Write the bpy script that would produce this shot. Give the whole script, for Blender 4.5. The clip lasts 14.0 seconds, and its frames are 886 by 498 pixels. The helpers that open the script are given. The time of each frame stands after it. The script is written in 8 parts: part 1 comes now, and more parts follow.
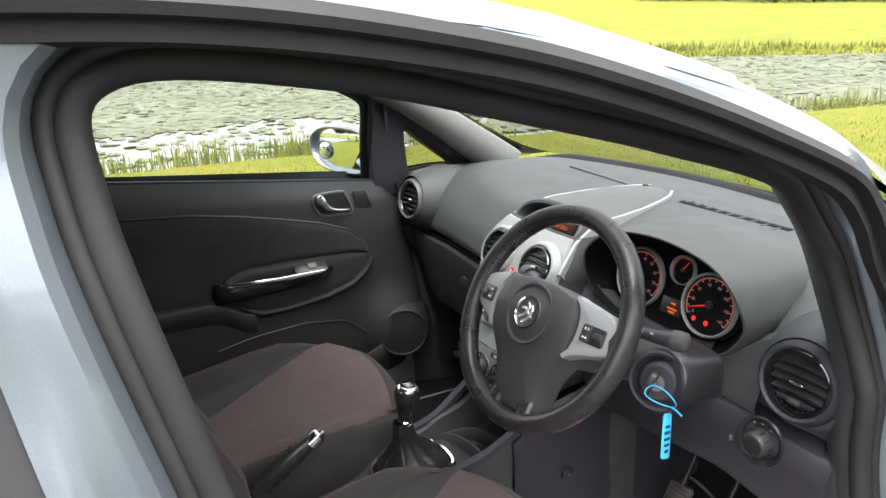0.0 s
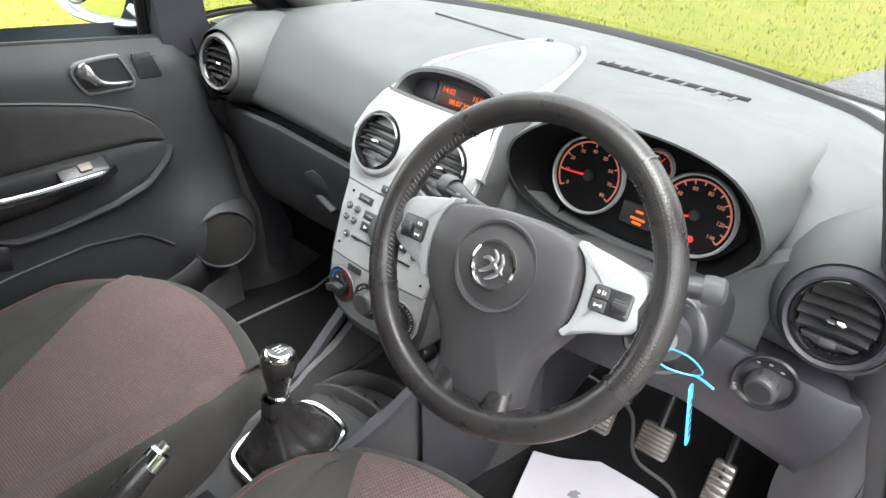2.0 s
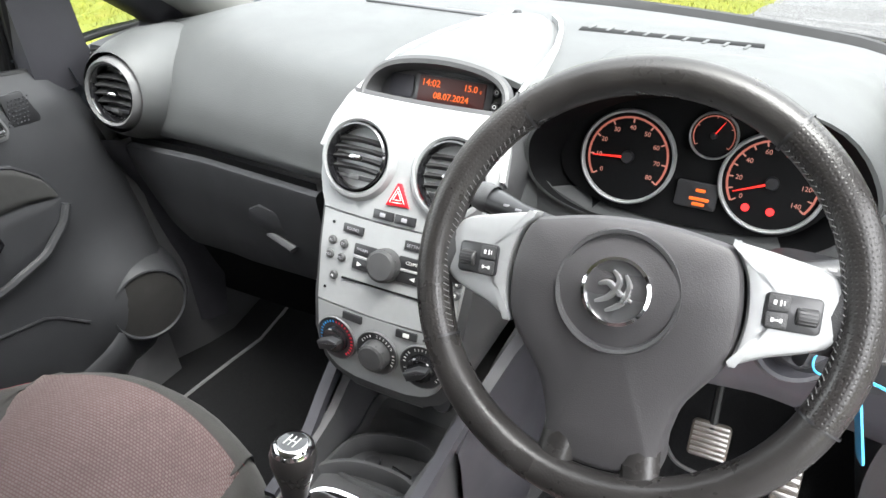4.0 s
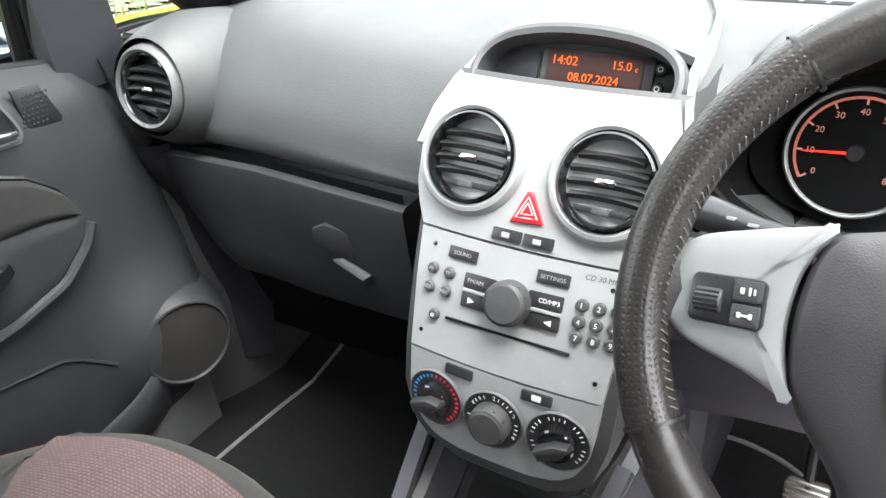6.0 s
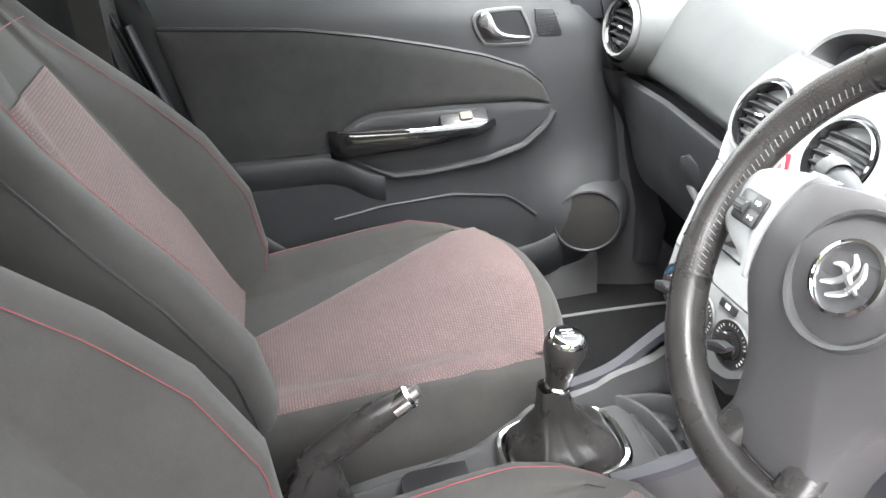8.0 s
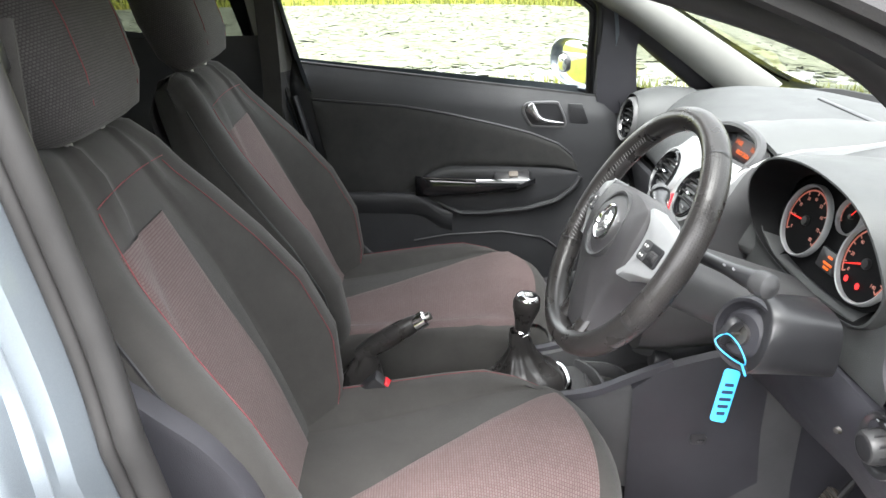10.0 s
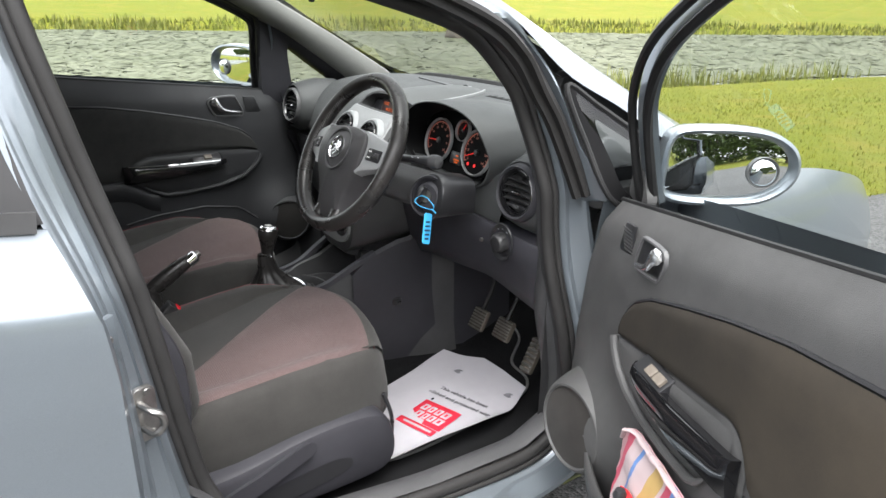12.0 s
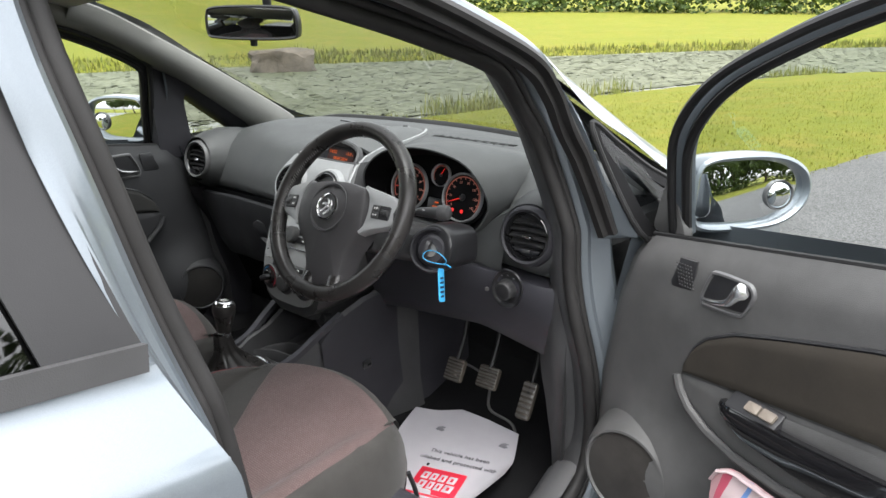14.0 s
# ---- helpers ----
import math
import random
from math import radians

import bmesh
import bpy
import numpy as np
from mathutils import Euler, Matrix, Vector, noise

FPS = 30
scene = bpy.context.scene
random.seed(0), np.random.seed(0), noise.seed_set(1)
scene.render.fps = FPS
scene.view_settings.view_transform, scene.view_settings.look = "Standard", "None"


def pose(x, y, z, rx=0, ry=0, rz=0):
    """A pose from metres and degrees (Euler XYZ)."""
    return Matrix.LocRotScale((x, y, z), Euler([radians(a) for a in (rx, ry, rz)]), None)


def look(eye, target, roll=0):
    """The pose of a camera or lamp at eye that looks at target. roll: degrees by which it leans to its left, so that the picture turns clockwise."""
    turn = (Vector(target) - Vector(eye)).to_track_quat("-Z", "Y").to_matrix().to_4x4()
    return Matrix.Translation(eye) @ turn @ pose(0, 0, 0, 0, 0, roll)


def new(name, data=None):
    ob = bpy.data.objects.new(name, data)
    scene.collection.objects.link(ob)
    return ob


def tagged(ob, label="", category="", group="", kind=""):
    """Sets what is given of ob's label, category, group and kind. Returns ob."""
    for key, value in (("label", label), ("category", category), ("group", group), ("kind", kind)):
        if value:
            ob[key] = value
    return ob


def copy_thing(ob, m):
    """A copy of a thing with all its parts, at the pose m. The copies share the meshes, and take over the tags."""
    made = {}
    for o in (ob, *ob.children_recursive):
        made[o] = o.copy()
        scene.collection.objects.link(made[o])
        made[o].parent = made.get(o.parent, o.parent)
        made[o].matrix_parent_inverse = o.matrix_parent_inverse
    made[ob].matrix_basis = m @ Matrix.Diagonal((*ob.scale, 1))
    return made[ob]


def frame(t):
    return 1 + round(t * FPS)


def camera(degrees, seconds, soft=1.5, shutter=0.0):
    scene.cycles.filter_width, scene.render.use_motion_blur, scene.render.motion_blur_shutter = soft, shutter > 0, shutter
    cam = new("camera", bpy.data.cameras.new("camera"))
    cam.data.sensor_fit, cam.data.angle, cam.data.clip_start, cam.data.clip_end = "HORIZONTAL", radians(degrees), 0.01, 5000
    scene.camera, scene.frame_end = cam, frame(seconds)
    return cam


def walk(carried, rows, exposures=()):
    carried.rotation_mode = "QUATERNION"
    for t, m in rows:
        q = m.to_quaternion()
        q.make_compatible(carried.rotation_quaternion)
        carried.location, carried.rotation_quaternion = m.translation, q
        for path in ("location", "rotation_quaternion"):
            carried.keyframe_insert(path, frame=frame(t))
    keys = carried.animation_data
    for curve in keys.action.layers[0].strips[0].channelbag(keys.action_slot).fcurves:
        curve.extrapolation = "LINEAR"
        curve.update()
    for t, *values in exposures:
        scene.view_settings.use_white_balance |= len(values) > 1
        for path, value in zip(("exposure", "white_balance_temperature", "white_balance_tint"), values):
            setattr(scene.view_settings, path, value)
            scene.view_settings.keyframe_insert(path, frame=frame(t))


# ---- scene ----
cam = camera(63.0, 14.0)
PATH = [
    (0, (1.147, -0.914, 1.422), (-0.479, 0.037, 0.75), -1.2),
    (0.5, (1.049, -0.818, 1.404), (-0.53, 0.128, 0.622), -0.1),
    (1, (0.928, -0.725, 1.38), (-0.615, 0.204, 0.509), 0.8),
    (1.5, (0.799, -0.784, 1.359), (-0.567, 0.316, 0.398), 1.9),
    (2, (0.68, -0.796, 1.358), (-0.398, 0.506, 0.288), 3.0),
    (2.2, (0.613, -0.778, 1.322), (-0.366, 0.571, 0.216), 3.2),
    (4.3, (0.383, -0.73, 1.253), (-0.433, 0.77, 0.211), -1.2),
    (4.5, (0.342, -0.705, 1.225), (-0.539, 0.786, 0.224), -1.9),
    (5, (0.28, -0.663, 1.191), (-0.66, 0.815, 0.225), -2.9),
    (5.5, (0.254, -0.636, 1.179), (-0.673, 0.849, 0.212), -3.0),
    (6, (0.235, -0.62, 1.159), (-0.663, 0.859, 0.156), -2.5),
    (6.5, (0.252, -0.637, 1.133), (-0.663, 0.8, 0.086), -1.2),
    (7, (0.284, -0.66, 1.12), (-0.715, 0.68, 0.021), -0.3),
    (7.5, (0.369, -0.695, 1.135), (-0.93, 0.341, 0.022), -1.3),
    (7.8, (0.524, -0.675, 1.187), (-1.046, -0.010, 0.137), -2.3),
    (8, (0.651, -0.625, 1.218), (-1.025, -0.259, 0.191), -2.5),
    (8.2, (0.76, -0.573, 1.254), (-0.98, -0.457, 0.275), -2.5),
    (10.3, (1.3, -0.531, 1.305), (-0.549, -0.453, 0.547), -0.2),
    (10.5, (1.348, -0.54, 1.294), (-0.49, -0.364, 0.525), -0.1),
    (11, (1.527, -0.604, 1.291), (-0.268, -0.172, 0.523), -0.1),
    (11.5, (1.647, -0.754, 1.312), (-0.04, 0.01, 0.556), 0.4),
    (12, (1.742, -0.973, 1.323), (0.21, 0.084, 0.591), 0.8),
    (12.5, (1.853, -1.182, 1.312), (0.474, 0.082, 0.602), 1.3),
    (13, (1.825, -1.316, 1.34), (0.56, 0.068, 0.645), 1.4),
    (13.5, (1.609, -1.342, 1.358), (0.407, 0.103, 0.675), 0.8),
    (14, (1.376, -1.185, 1.333), (0.163, 0.262, 0.675), -0.4),
]
walk(cam, [(t, look(eye, target, roll)) for t, eye, target, roll in PATH], [(0, 2.95), (0.5, 3.45), (1, 3.72), (2, 3.95), (4.4, 4.12), (6, 4.25), (7, 4.65), (7.5, 4.95), (8.2, 5.0), (10.4, 3.6), (11.5, 3.05), (12.5, 2.62), (14, 2.60)])

# ---- light: bright overcast sky with a soft sun from the right ----
world = bpy.data.worlds.new("sky")
scene.world = world
world.use_nodes = True
wn = world.node_tree
sky = wn.nodes.new("ShaderNodeTexSky")
sky.sky_type = "NISHITA"
sky.sun_disc = False
sky.sun_elevation, sky.sun_rotation = radians(70), radians(110)
sky.dust_density, sky.ozone_density = 4.0, 1.0
calm = wn.nodes.new("ShaderNodeHueSaturation")
calm.inputs["Saturation"].default_value = 0.12
wn.links.new(sky.outputs[0], calm.inputs["Color"])
wn.links.new(calm.outputs[0], wn.nodes["Background"].inputs[0])
wn.nodes["Background"].inputs[1].default_value = 0.15
sun_data = bpy.data.lights.new("sun", "SUN")
sun_data.energy, sun_data.angle, sun_data.color = 0.26, radians(50), (1, 0.97, 0.92)
sun = new("sun", sun_data)
sun.matrix_world = look((11.6, -4.2, 33.8), (0, 0, 0))


# ---- materials ----
class Nodes:
    """A small node-material writer."""

    def __init__(self, name):
        self.m = bpy.data.materials.new(name)
        self.m.use_nodes = True
        self.t = self.m.node_tree
        self.b = self.t.nodes["Principled BSDF"]
        self.out = self.t.nodes["Material Output"]

    def n(self, kind, **props):
        node = self.t.nodes.new("ShaderNode" + kind)
        for k, v in props.items():
            if k in node.inputs:
                node.inputs[k].default_value = v
        return node

    def l(self, a, b):
        self.t.links.new(a, b)

    def coord(self, which="Object"):
        return self.n("TexCoord").outputs[which]

    def noise(self, scale, detail=3.0, rough=0.55, vec=None):
        node = self.n("TexNoise", Scale=scale, Detail=detail, Roughness=rough)
        self.l(vec or self.coord(), node.inputs["Vector"])
        return node.outputs["Fac"]

    def ramp(self, fac, a, b, c0, c1):
        node = self.n("ValToRGB")
        e = node.color_ramp.elements
        e[0].position, e[1].position = a, b
        e[0].color, e[1].color = (*c0, 1), (*c1, 1)
        self.l(fac, node.inputs[0])
        return node.outputs[0]

    def mix(self, fac, a, b, mode="MIX"):
        node = self.n("MixRGB")
        node.blend_type = mode
        for i, v in enumerate((fac, a, b)):
            if hasattr(v, "links"):
                self.l(v, node.inputs[i])
            else:
                node.inputs[i].default_value = v if i == 0 else (*v, 1)
        return node.outputs[0]

    def bump(self, height, strength, distance=0.001):
        node = self.n("Bump", Strength=strength, Distance=distance)
        self.l(height, node.inputs["Height"])
        if self.b.inputs["Normal"].links:
            self.l(self.b.inputs["Normal"].links[0].from_socket, node.inputs["Normal"])
        self.l(node.outputs[0], self.b.inputs["Normal"])

    def set(self, **props):
        for k, v in props.items():
            s = self.b.inputs[k.replace("_", " ")]
            if hasattr(v, "links"):
                self.l(v, s)
            else:
                s.default_value = (*v, 1) if isinstance(v, tuple) and len(v) == 3 else v
        return self


def scaled(c, k):
    return tuple(v * k for v in c)


def moulded(name, colour, rough=0.5, grain=900.0, relief=0.25, dust=0.12, spec=0.32, distance=0.0006):
    """Grained car plastic: fine cells for the grain, slow patches of dust and wear."""
    s = Nodes(name)
    patch = s.noise(6.0, 5.0, 0.65)
    col = s.ramp(patch, 0.3, 0.75, scaled(colour, 1 - dust), tuple(min(1, v * (1 + dust) + dust * 0.012) for v in colour))
    vor = s.n("TexVoronoi", Scale=grain)
    s.l(s.coord(), vor.inputs["Vector"])
    s.set(Base_Color=col, Specular_IOR_Level=spec)
    s.set(Roughness=s.ramp(s.noise(14.0, 4.0), 0.25, 0.8, (rough - 0.05,) * 3, (rough + 0.08,) * 3))
    s.bump(vor.outputs["Distance"], relief, distance)
    return s.m


def plain(name, colour, rough=0.4, metal=0.0, var=0.08, scale=20.0, coat=0.0):
    s = Nodes(name)
    col = s.ramp(s.noise(scale, 4.0), 0.3, 0.75, scaled(colour, 1 - var), scaled(colour, 1 + var))
    s.set(Base_Color=col, Metallic=metal, Coat_Weight=coat)
    s.set(Roughness=s.ramp(s.noise(scale * 2.3, 3.0), 0.3, 0.75, (rough * 0.85,) * 3, (min(1, rough * 1.15),) * 3))
    return s.m


def glow(name, colour, strength):
    s = Nodes(name)
    s.set(Base_Color=scaled(colour, 0.3), Emission_Color=colour, Emission_Strength=strength, Roughness=0.5)
    return s.m


def pane(name, tint, gloss=0.05):
    """A thin pane: tinted see-through with a mirror sheen that grows at grazing angles."""
    s = Nodes(name)
    s.t.nodes.remove(s.b)
    clear = s.n("BsdfTransparent", Color=(*tint, 1))
    sheen = s.n("BsdfGlossy", Roughness=0.02)
    sheen.inputs["Color"].default_value = (1, 1, 1, 1)
    layer = s.n("LayerWeight", Blend=0.25)
    add = s.n("Math")
    add.operation = "MULTIPLY_ADD"
    add.inputs[1].default_value, add.inputs[2].default_value = 0.12, gloss
    s.l(layer.outputs["Fresnel"], add.inputs[0])
    mx = s.n("MixShader")
    s.l(add.outputs[0], mx.inputs[0])
    s.l(clear.outputs[0], mx.inputs[1])
    s.l(sheen.outputs[0], mx.inputs[2])
    s.l(mx.outputs[0], s.out.inputs[0])
    return s.m


def make_paint():
    s = Nodes("silver_blue_paint")
    fleck = s.noise(2500.0, 1.0)
    col = s.ramp(fleck, 0.35, 0.7, (0.155, 0.182, 0.210), (0.220, 0.248, 0.275))
    dirt = s.ramp(s.noise(3.0, 6.0, 0.7), 0.35, 0.75, (0, 0, 0), (0.18,) * 3)
    s.set(Base_Color=s.mix(dirt, col, (0.17, 0.17, 0.165)), Metallic=0.55, Roughness=0.34, Coat_Weight=0.7, Coat_Roughness=0.04)
    return s.m


def make_fabric(name, c0, c1, thread, pitch):
    """Woven cloth: staggered rows of light knots with a coloured thread between them."""
    s = Nodes(name)
    br = s.n("TexBrick", Scale=1.0)
    br.inputs["Brick Width"].default_value, br.inputs["Row Height"].default_value = pitch * 1.25, pitch
    br.inputs["Mortar Size"].default_value, br.inputs["Mortar Smooth"].default_value = pitch * 0.2, 0.6
    br.inputs["Color1"].default_value, br.inputs["Color2"].default_value = (*c0, 1), (*c1, 1)
    br.inputs["Mortar"].default_value = (*thread, 1)
    s.l(s.coord("UV"), br.inputs["Vector"])
    patch = s.ramp(s.noise(9.0, 5.0, 0.65), 0.25, 0.8, (0.82,) * 3, (1.1,) * 3)
    s.set(Base_Color=s.mix(1.0, br.outputs[0], patch, "MULTIPLY"), Roughness=0.85, Sheen_Weight=0.10, Specular_IOR_Level=0.25)
    s.bump(br.outputs["Fac"], 0.5, -0.0012)
    return s.m


def make_cloth(name, colour, lint=0.5, sheen=0.10):
    s = Nodes(name)
    weave = s.noise(1400.0, 2.0)
    rub = s.ramp(s.noise(11.0, 6.0, 0.7), 0.35, 0.8, scaled(colour, 0.85), scaled(colour, 1.0 + lint))
    s.set(Base_Color=s.mix(0.35, rub, s.ramp(weave, 0.3, 0.7, scaled(colour, 0.5), scaled(colour, 1.5))), Roughness=0.82, Sheen_Weight=sheen, Specular_IOR_Level=0.2)
    s.bump(weave, 0.35, 0.0008)
    return s.m


def make_dusty_cloth():
    """Door cloth with brown dust rubbed in towards its rear end."""
    s = Nodes("brown_grey_door_cloth")
    weave = s.noise(1400.0, 2.0)
    split = s.n("SeparateXYZ")
    s.l(s.coord(), split.inputs[0])
    along = s.n("MapRange")
    for k, v in ((1, -0.58), (2, -0.93), (3, 0.0), (4, 0.62)):
        along.inputs[k].default_value = v
    s.l(split.outputs["Y"], along.inputs[0])
    patch = s.mix(1.0, along.outputs[0], s.ramp(s.noise(9.0, 5.0, 0.65), 0.25, 0.7, (0.25,) * 3, (1.0,) * 3), "MULTIPLY")
    col = s.mix(patch, s.ramp(s.noise(11.0, 6.0, 0.7), 0.35, 0.8, (0.028, 0.0255, 0.0225), (0.048, 0.042, 0.035)), (0.106, 0.086, 0.063))
    s.set(Base_Color=s.mix(0.3, col, s.ramp(weave, 0.3, 0.7, (0.018, 0.015, 0.012), (0.055, 0.047, 0.038))), Roughness=0.85, Specular_IOR_Level=0.15)
    s.bump(weave, 0.35, 0.0008)
    return s.m


def make_leather(name, colour, holes=False):
    s = Nodes(name)
    vor = s.n("TexVoronoi", Scale=450.0)
    s.l(s.coord(), vor.inputs["Vector"])
    shine = s.ramp(s.noise(25.0, 4.0), 0.35, 0.7, (0.24,) * 3, (0.40,) * 3)
    s.set(Base_Color=s.ramp(s.noise(18.0, 5.0), 0.3, 0.75, scaled(colour, 0.7), scaled(colour, 1.3)), Roughness=shine, Specular_IOR_Level=0.4)
    s.bump(vor.outputs["Distance"], 0.2, 0.0005)
    if holes:
        dots = s.n("TexVoronoi", Scale=260.0, Randomness=0.15)
        s.l(s.coord("UV"), dots.inputs["Vector"])
        pit = s.ramp(dots.outputs["Distance"], 0.16, 0.3, (0, 0, 0), (1, 1, 1))
        s.bump(pit, 0.35, 0.0006)
    return s.m


def make_asphalt():
    s = Nodes("asphalt")
    vor = s.n("TexVoronoi", Scale=130.0)
    s.l(s.coord(), vor.inputs["Vector"])
    stone = s.ramp(vor.outputs["Color"], 0.1, 0.9, (0.010, 0.010, 0.011), (0.10, 0.10, 0.10))
    patch = s.ramp(s.noise(0.8, 6.0, 0.65), 0.3, 0.75, (0.85,) * 3, (1.3,) * 3)
    s.set(Base_Color=s.mix(1.0, stone, patch, "MULTIPLY"), Roughness=0.75)
    s.bump(vor.outputs["Distance"], 0.8, 0.006)
    return s.m


def make_grass():
    s = Nodes("mown_grass")
    big = s.noise(0.35, 6.0, 0.6)
    mid = s.noise(3.0, 6.0, 0.7)
    fine = s.noise(70.0, 3.0, 0.7)
    col = s.ramp(big, 0.34, 0.66, (0.100, 0.125, 0.008), (0.185, 0.165, 0.016))
    col = s.mix(0.55, col, s.ramp(mid, 0.3, 0.7, (0.075, 0.108, 0.005), (0.200, 0.185, 0.020)))
    col = s.mix(0.5, col, s.ramp(fine, 0.3, 0.75, (0.038, 0.065, 0.005), (0.170, 0.180, 0.028)))
    dry = s.ramp(s.noise(1.1, 5.0, 0.75), 0.50, 0.72, (0, 0, 0), (0.6,) * 3)
    col = s.mix(dry, col, (0.215, 0.155, 0.035))
    s.set(Base_Color=col, Roughness=0.9, Specular_IOR_Level=0.15)
    s.bump(fine, 0.9, 0.03)
    return s.m


def make_leaf(name, c0, c1, scale=3.0, rough=0.65):
    s = Nodes(name)
    rnd = s.n("NewGeometry").outputs["Random Per Island"]
    col = s.mix(0.5, s.ramp(rnd, 0.0, 1.0, c0, c1), s.ramp(s.noise(scale, 3.0), 0.3, 0.7, c0, c1))
    s.set(Base_Color=col, Roughness=rough, Specular_IOR_Level=0.3 if rough > 0.5 else 0.7)
    return s.m


def make_water():
    """Murky water under a soft sheen that grows at grazing angles."""
    s = Nodes("pond_water")
    s.set(Base_Color=s.ramp(s.noise(0.5, 4.0), 0.3, 0.7, (0.05, 0.055, 0.03), (0.09, 0.10, 0.06)), Roughness=0.5, Specular_IOR_Level=0.1)
    sheen = s.n("BsdfGlossy", Roughness=0.10)
    layer = s.n("LayerWeight", Blend=0.35)
    cap = s.n("Math")
    cap.operation = "MULTIPLY"
    cap.inputs[1].default_value = 0.42
    s.l(layer.outputs["Fresnel"], cap.inputs[0])
    s.bump(s.noise(2.2, 4.0, 0.6), 0.25, 0.12)
    s.l(s.b.inputs["Normal"].links[0].from_socket, sheen.inputs["Normal"])
    mx = s.n("MixShader")
    s.l(cap.outputs[0], mx.inputs[0])
    s.l(s.b.outputs[0], mx.inputs[1])
    s.l(sheen.outputs[0], mx.inputs[2])
    s.l(mx.outputs[0], s.out.inputs[0])
    return s.m


def make_rock():
    s = Nodes("weathered_stone")
    col = s.ramp(s.noise(2.5, 7.0, 0.7), 0.3, 0.7, (0.050, 0.042, 0.032), (0.150, 0.125, 0.095))
    s.set(Base_Color=col, Roughness=0.9)
    s.bump(s.noise(7.0, 6.0, 0.7), 0.8, 0.06)
    return s.m


def make_carpet():
    s = Nodes("black_carpet")
    f = s.noise(900.0, 2.0)
    s.set(Base_Color=s.ramp(f, 0.3, 0.75, (0.003, 0.003, 0.0035), (0.017, 0.017, 0.018)), Roughness=0.95, Specular_IOR_Level=0.1)
    s.bump(f, 0.8, 0.002)
    return s.m


def make_mirror():
    s = Nodes("mirror_glass")
    s.set(Base_Color=(0.82, 0.84, 0.86), Metallic=1.0, Roughness=0.015)
    return s.m


PAINT = make_paint()
RUBBER = moulded("black_rubber", (0.010, 0.010, 0.0105), 0.5, 500, 0.1, 0.25)
SEAL = moulded("dusty_black_rubber", (0.021, 0.0202, 0.0202), 0.55, 500, 0.12, 0.25)
DASH = moulded("dark_grey_grained_plastic", (0.063, 0.0655, 0.0665), 0.54, 700, 0.35, 0.10, 0.36)
TRIM = moulded("charcoal_grained_plastic", (0.052, 0.052, 0.054), 0.46, 800, 0.35, 0.18, 0.38)
LOWER = moulded("grey_violet_plastic", (0.038, 0.0375, 0.0445), 0.48, 800, 0.3, 0.12, 0.34)
PAD_TOP = moulded("pale_grey_soft_plastic", (0.085, 0.088, 0.088), 0.52, 900, 0.15, 0.06, 0.35)
SMOOTH = plain("smooth_black_plastic", (0.022, 0.022, 0.024), 0.35)
GLOSS = plain("piano_black_plastic", (0.008, 0.008, 0.009), 0.08, coat=0.6)
SILVER = plain("satin_silver_plastic", (0.30, 0.306, 0.310), 0.52, 0.20, 0.03, 60)
SILVER_DARK = plain("satin_grey_plastic", (0.095, 0.095, 0.098), 0.5, 0.0, 0.04, 60)
CHROME = plain("chrome", (0.82, 0.82, 0.83), 0.07, 1.0, 0.03)
STEEL = plain("worn_steel", (0.30, 0.29, 0.28), 0.42, 1.0, 0.25, 40)
PILLAR_TRIM = moulded("light_grey_trim", (0.20, 0.20, 0.190), 0.7, 900, 0.2, 0.08)
HEADLINER = make_cloth("light_grey_headlining", (0.42, 0.42, 0.40), 0.1)
CLOTH = make_cloth("charcoal_seat_cloth", (0.034, 0.0324, 0.0305), 0.5)
KNIT = make_fabric("grey_pink_woven_cloth", (0.128, 0.098, 0.094), (0.104, 0.078, 0.075), (0.076, 0.041, 0.042), 0.0044)
RIB = make_fabric("black_ribbed_cloth", (0.082, 0.077, 0.077), (0.064, 0.060, 0.060), (0.034, 0.032, 0.032), 0.0035)
DOOR_CLOTH = make_dusty_cloth()
CARD_CLOTH = make_cloth("charcoal_door_cloth", (0.026, 0.0258, 0.0255), 0.8, 0.06)
# one card plastic in two tones: daylight and cabin shade put into the colour
CARD_LIT = moulded("lit_dusty_card_plastic", (0.074, 0.0735, 0.0735), 0.5, 800, 0.35, 0.22, 0.36)
CARD_SHADED = moulded("shaded_card_plastic", (0.028, 0.0285, 0.031), 0.46, 800, 0.35, 0.15, 0.36)
LEATHER = make_leather("black_leather", (0.024, 0.0225, 0.022))
LEATHER_HOLES = make_leather("perforated_black_leather", (0.027, 0.025, 0.0245), True)
CARPET = make_carpet()
ASPHALT, GRASS, WATER, ROCK, MIRROR = make_asphalt(), make_grass(), make_water(), make_rock(), make_mirror()
GLASS = pane("clear_glass", (0.84, 0.87, 0.855), 0.015)
SCREEN_GLASS = pane("windscreen_glass", (0.58, 0.60, 0.592), 0.03)
CHEEK = moulded("blue_black_plastic", (0.031, 0.0305, 0.036), 0.48, 800, 0.3, 0.14, 0.34)
DARK_GLASS = pane("privacy_glass", (0.12, 0.13, 0.125), 0.06)
REAR_GLASS = pane("rear_screen_glass", (0.62, 0.64, 0.63), 0.05)
RED_THREAD = plain("red_thread", (0.17, 0.028, 0.036), 0.7)
GREY_THREAD = plain("grey_thread", (0.20, 0.20, 0.20), 0.7)
WHITE_INK = plain("white_print", (0.72, 0.72, 0.70), 0.5)
GREY_INK = plain("grey_print", (0.30, 0.30, 0.32), 0.6)
DARK_INK = plain("dark_print", (0.05, 0.05, 0.055), 0.5)
RED_GLASS = plain("red_plastic", (0.55, 0.02, 0.03), 0.25, coat=0.3)
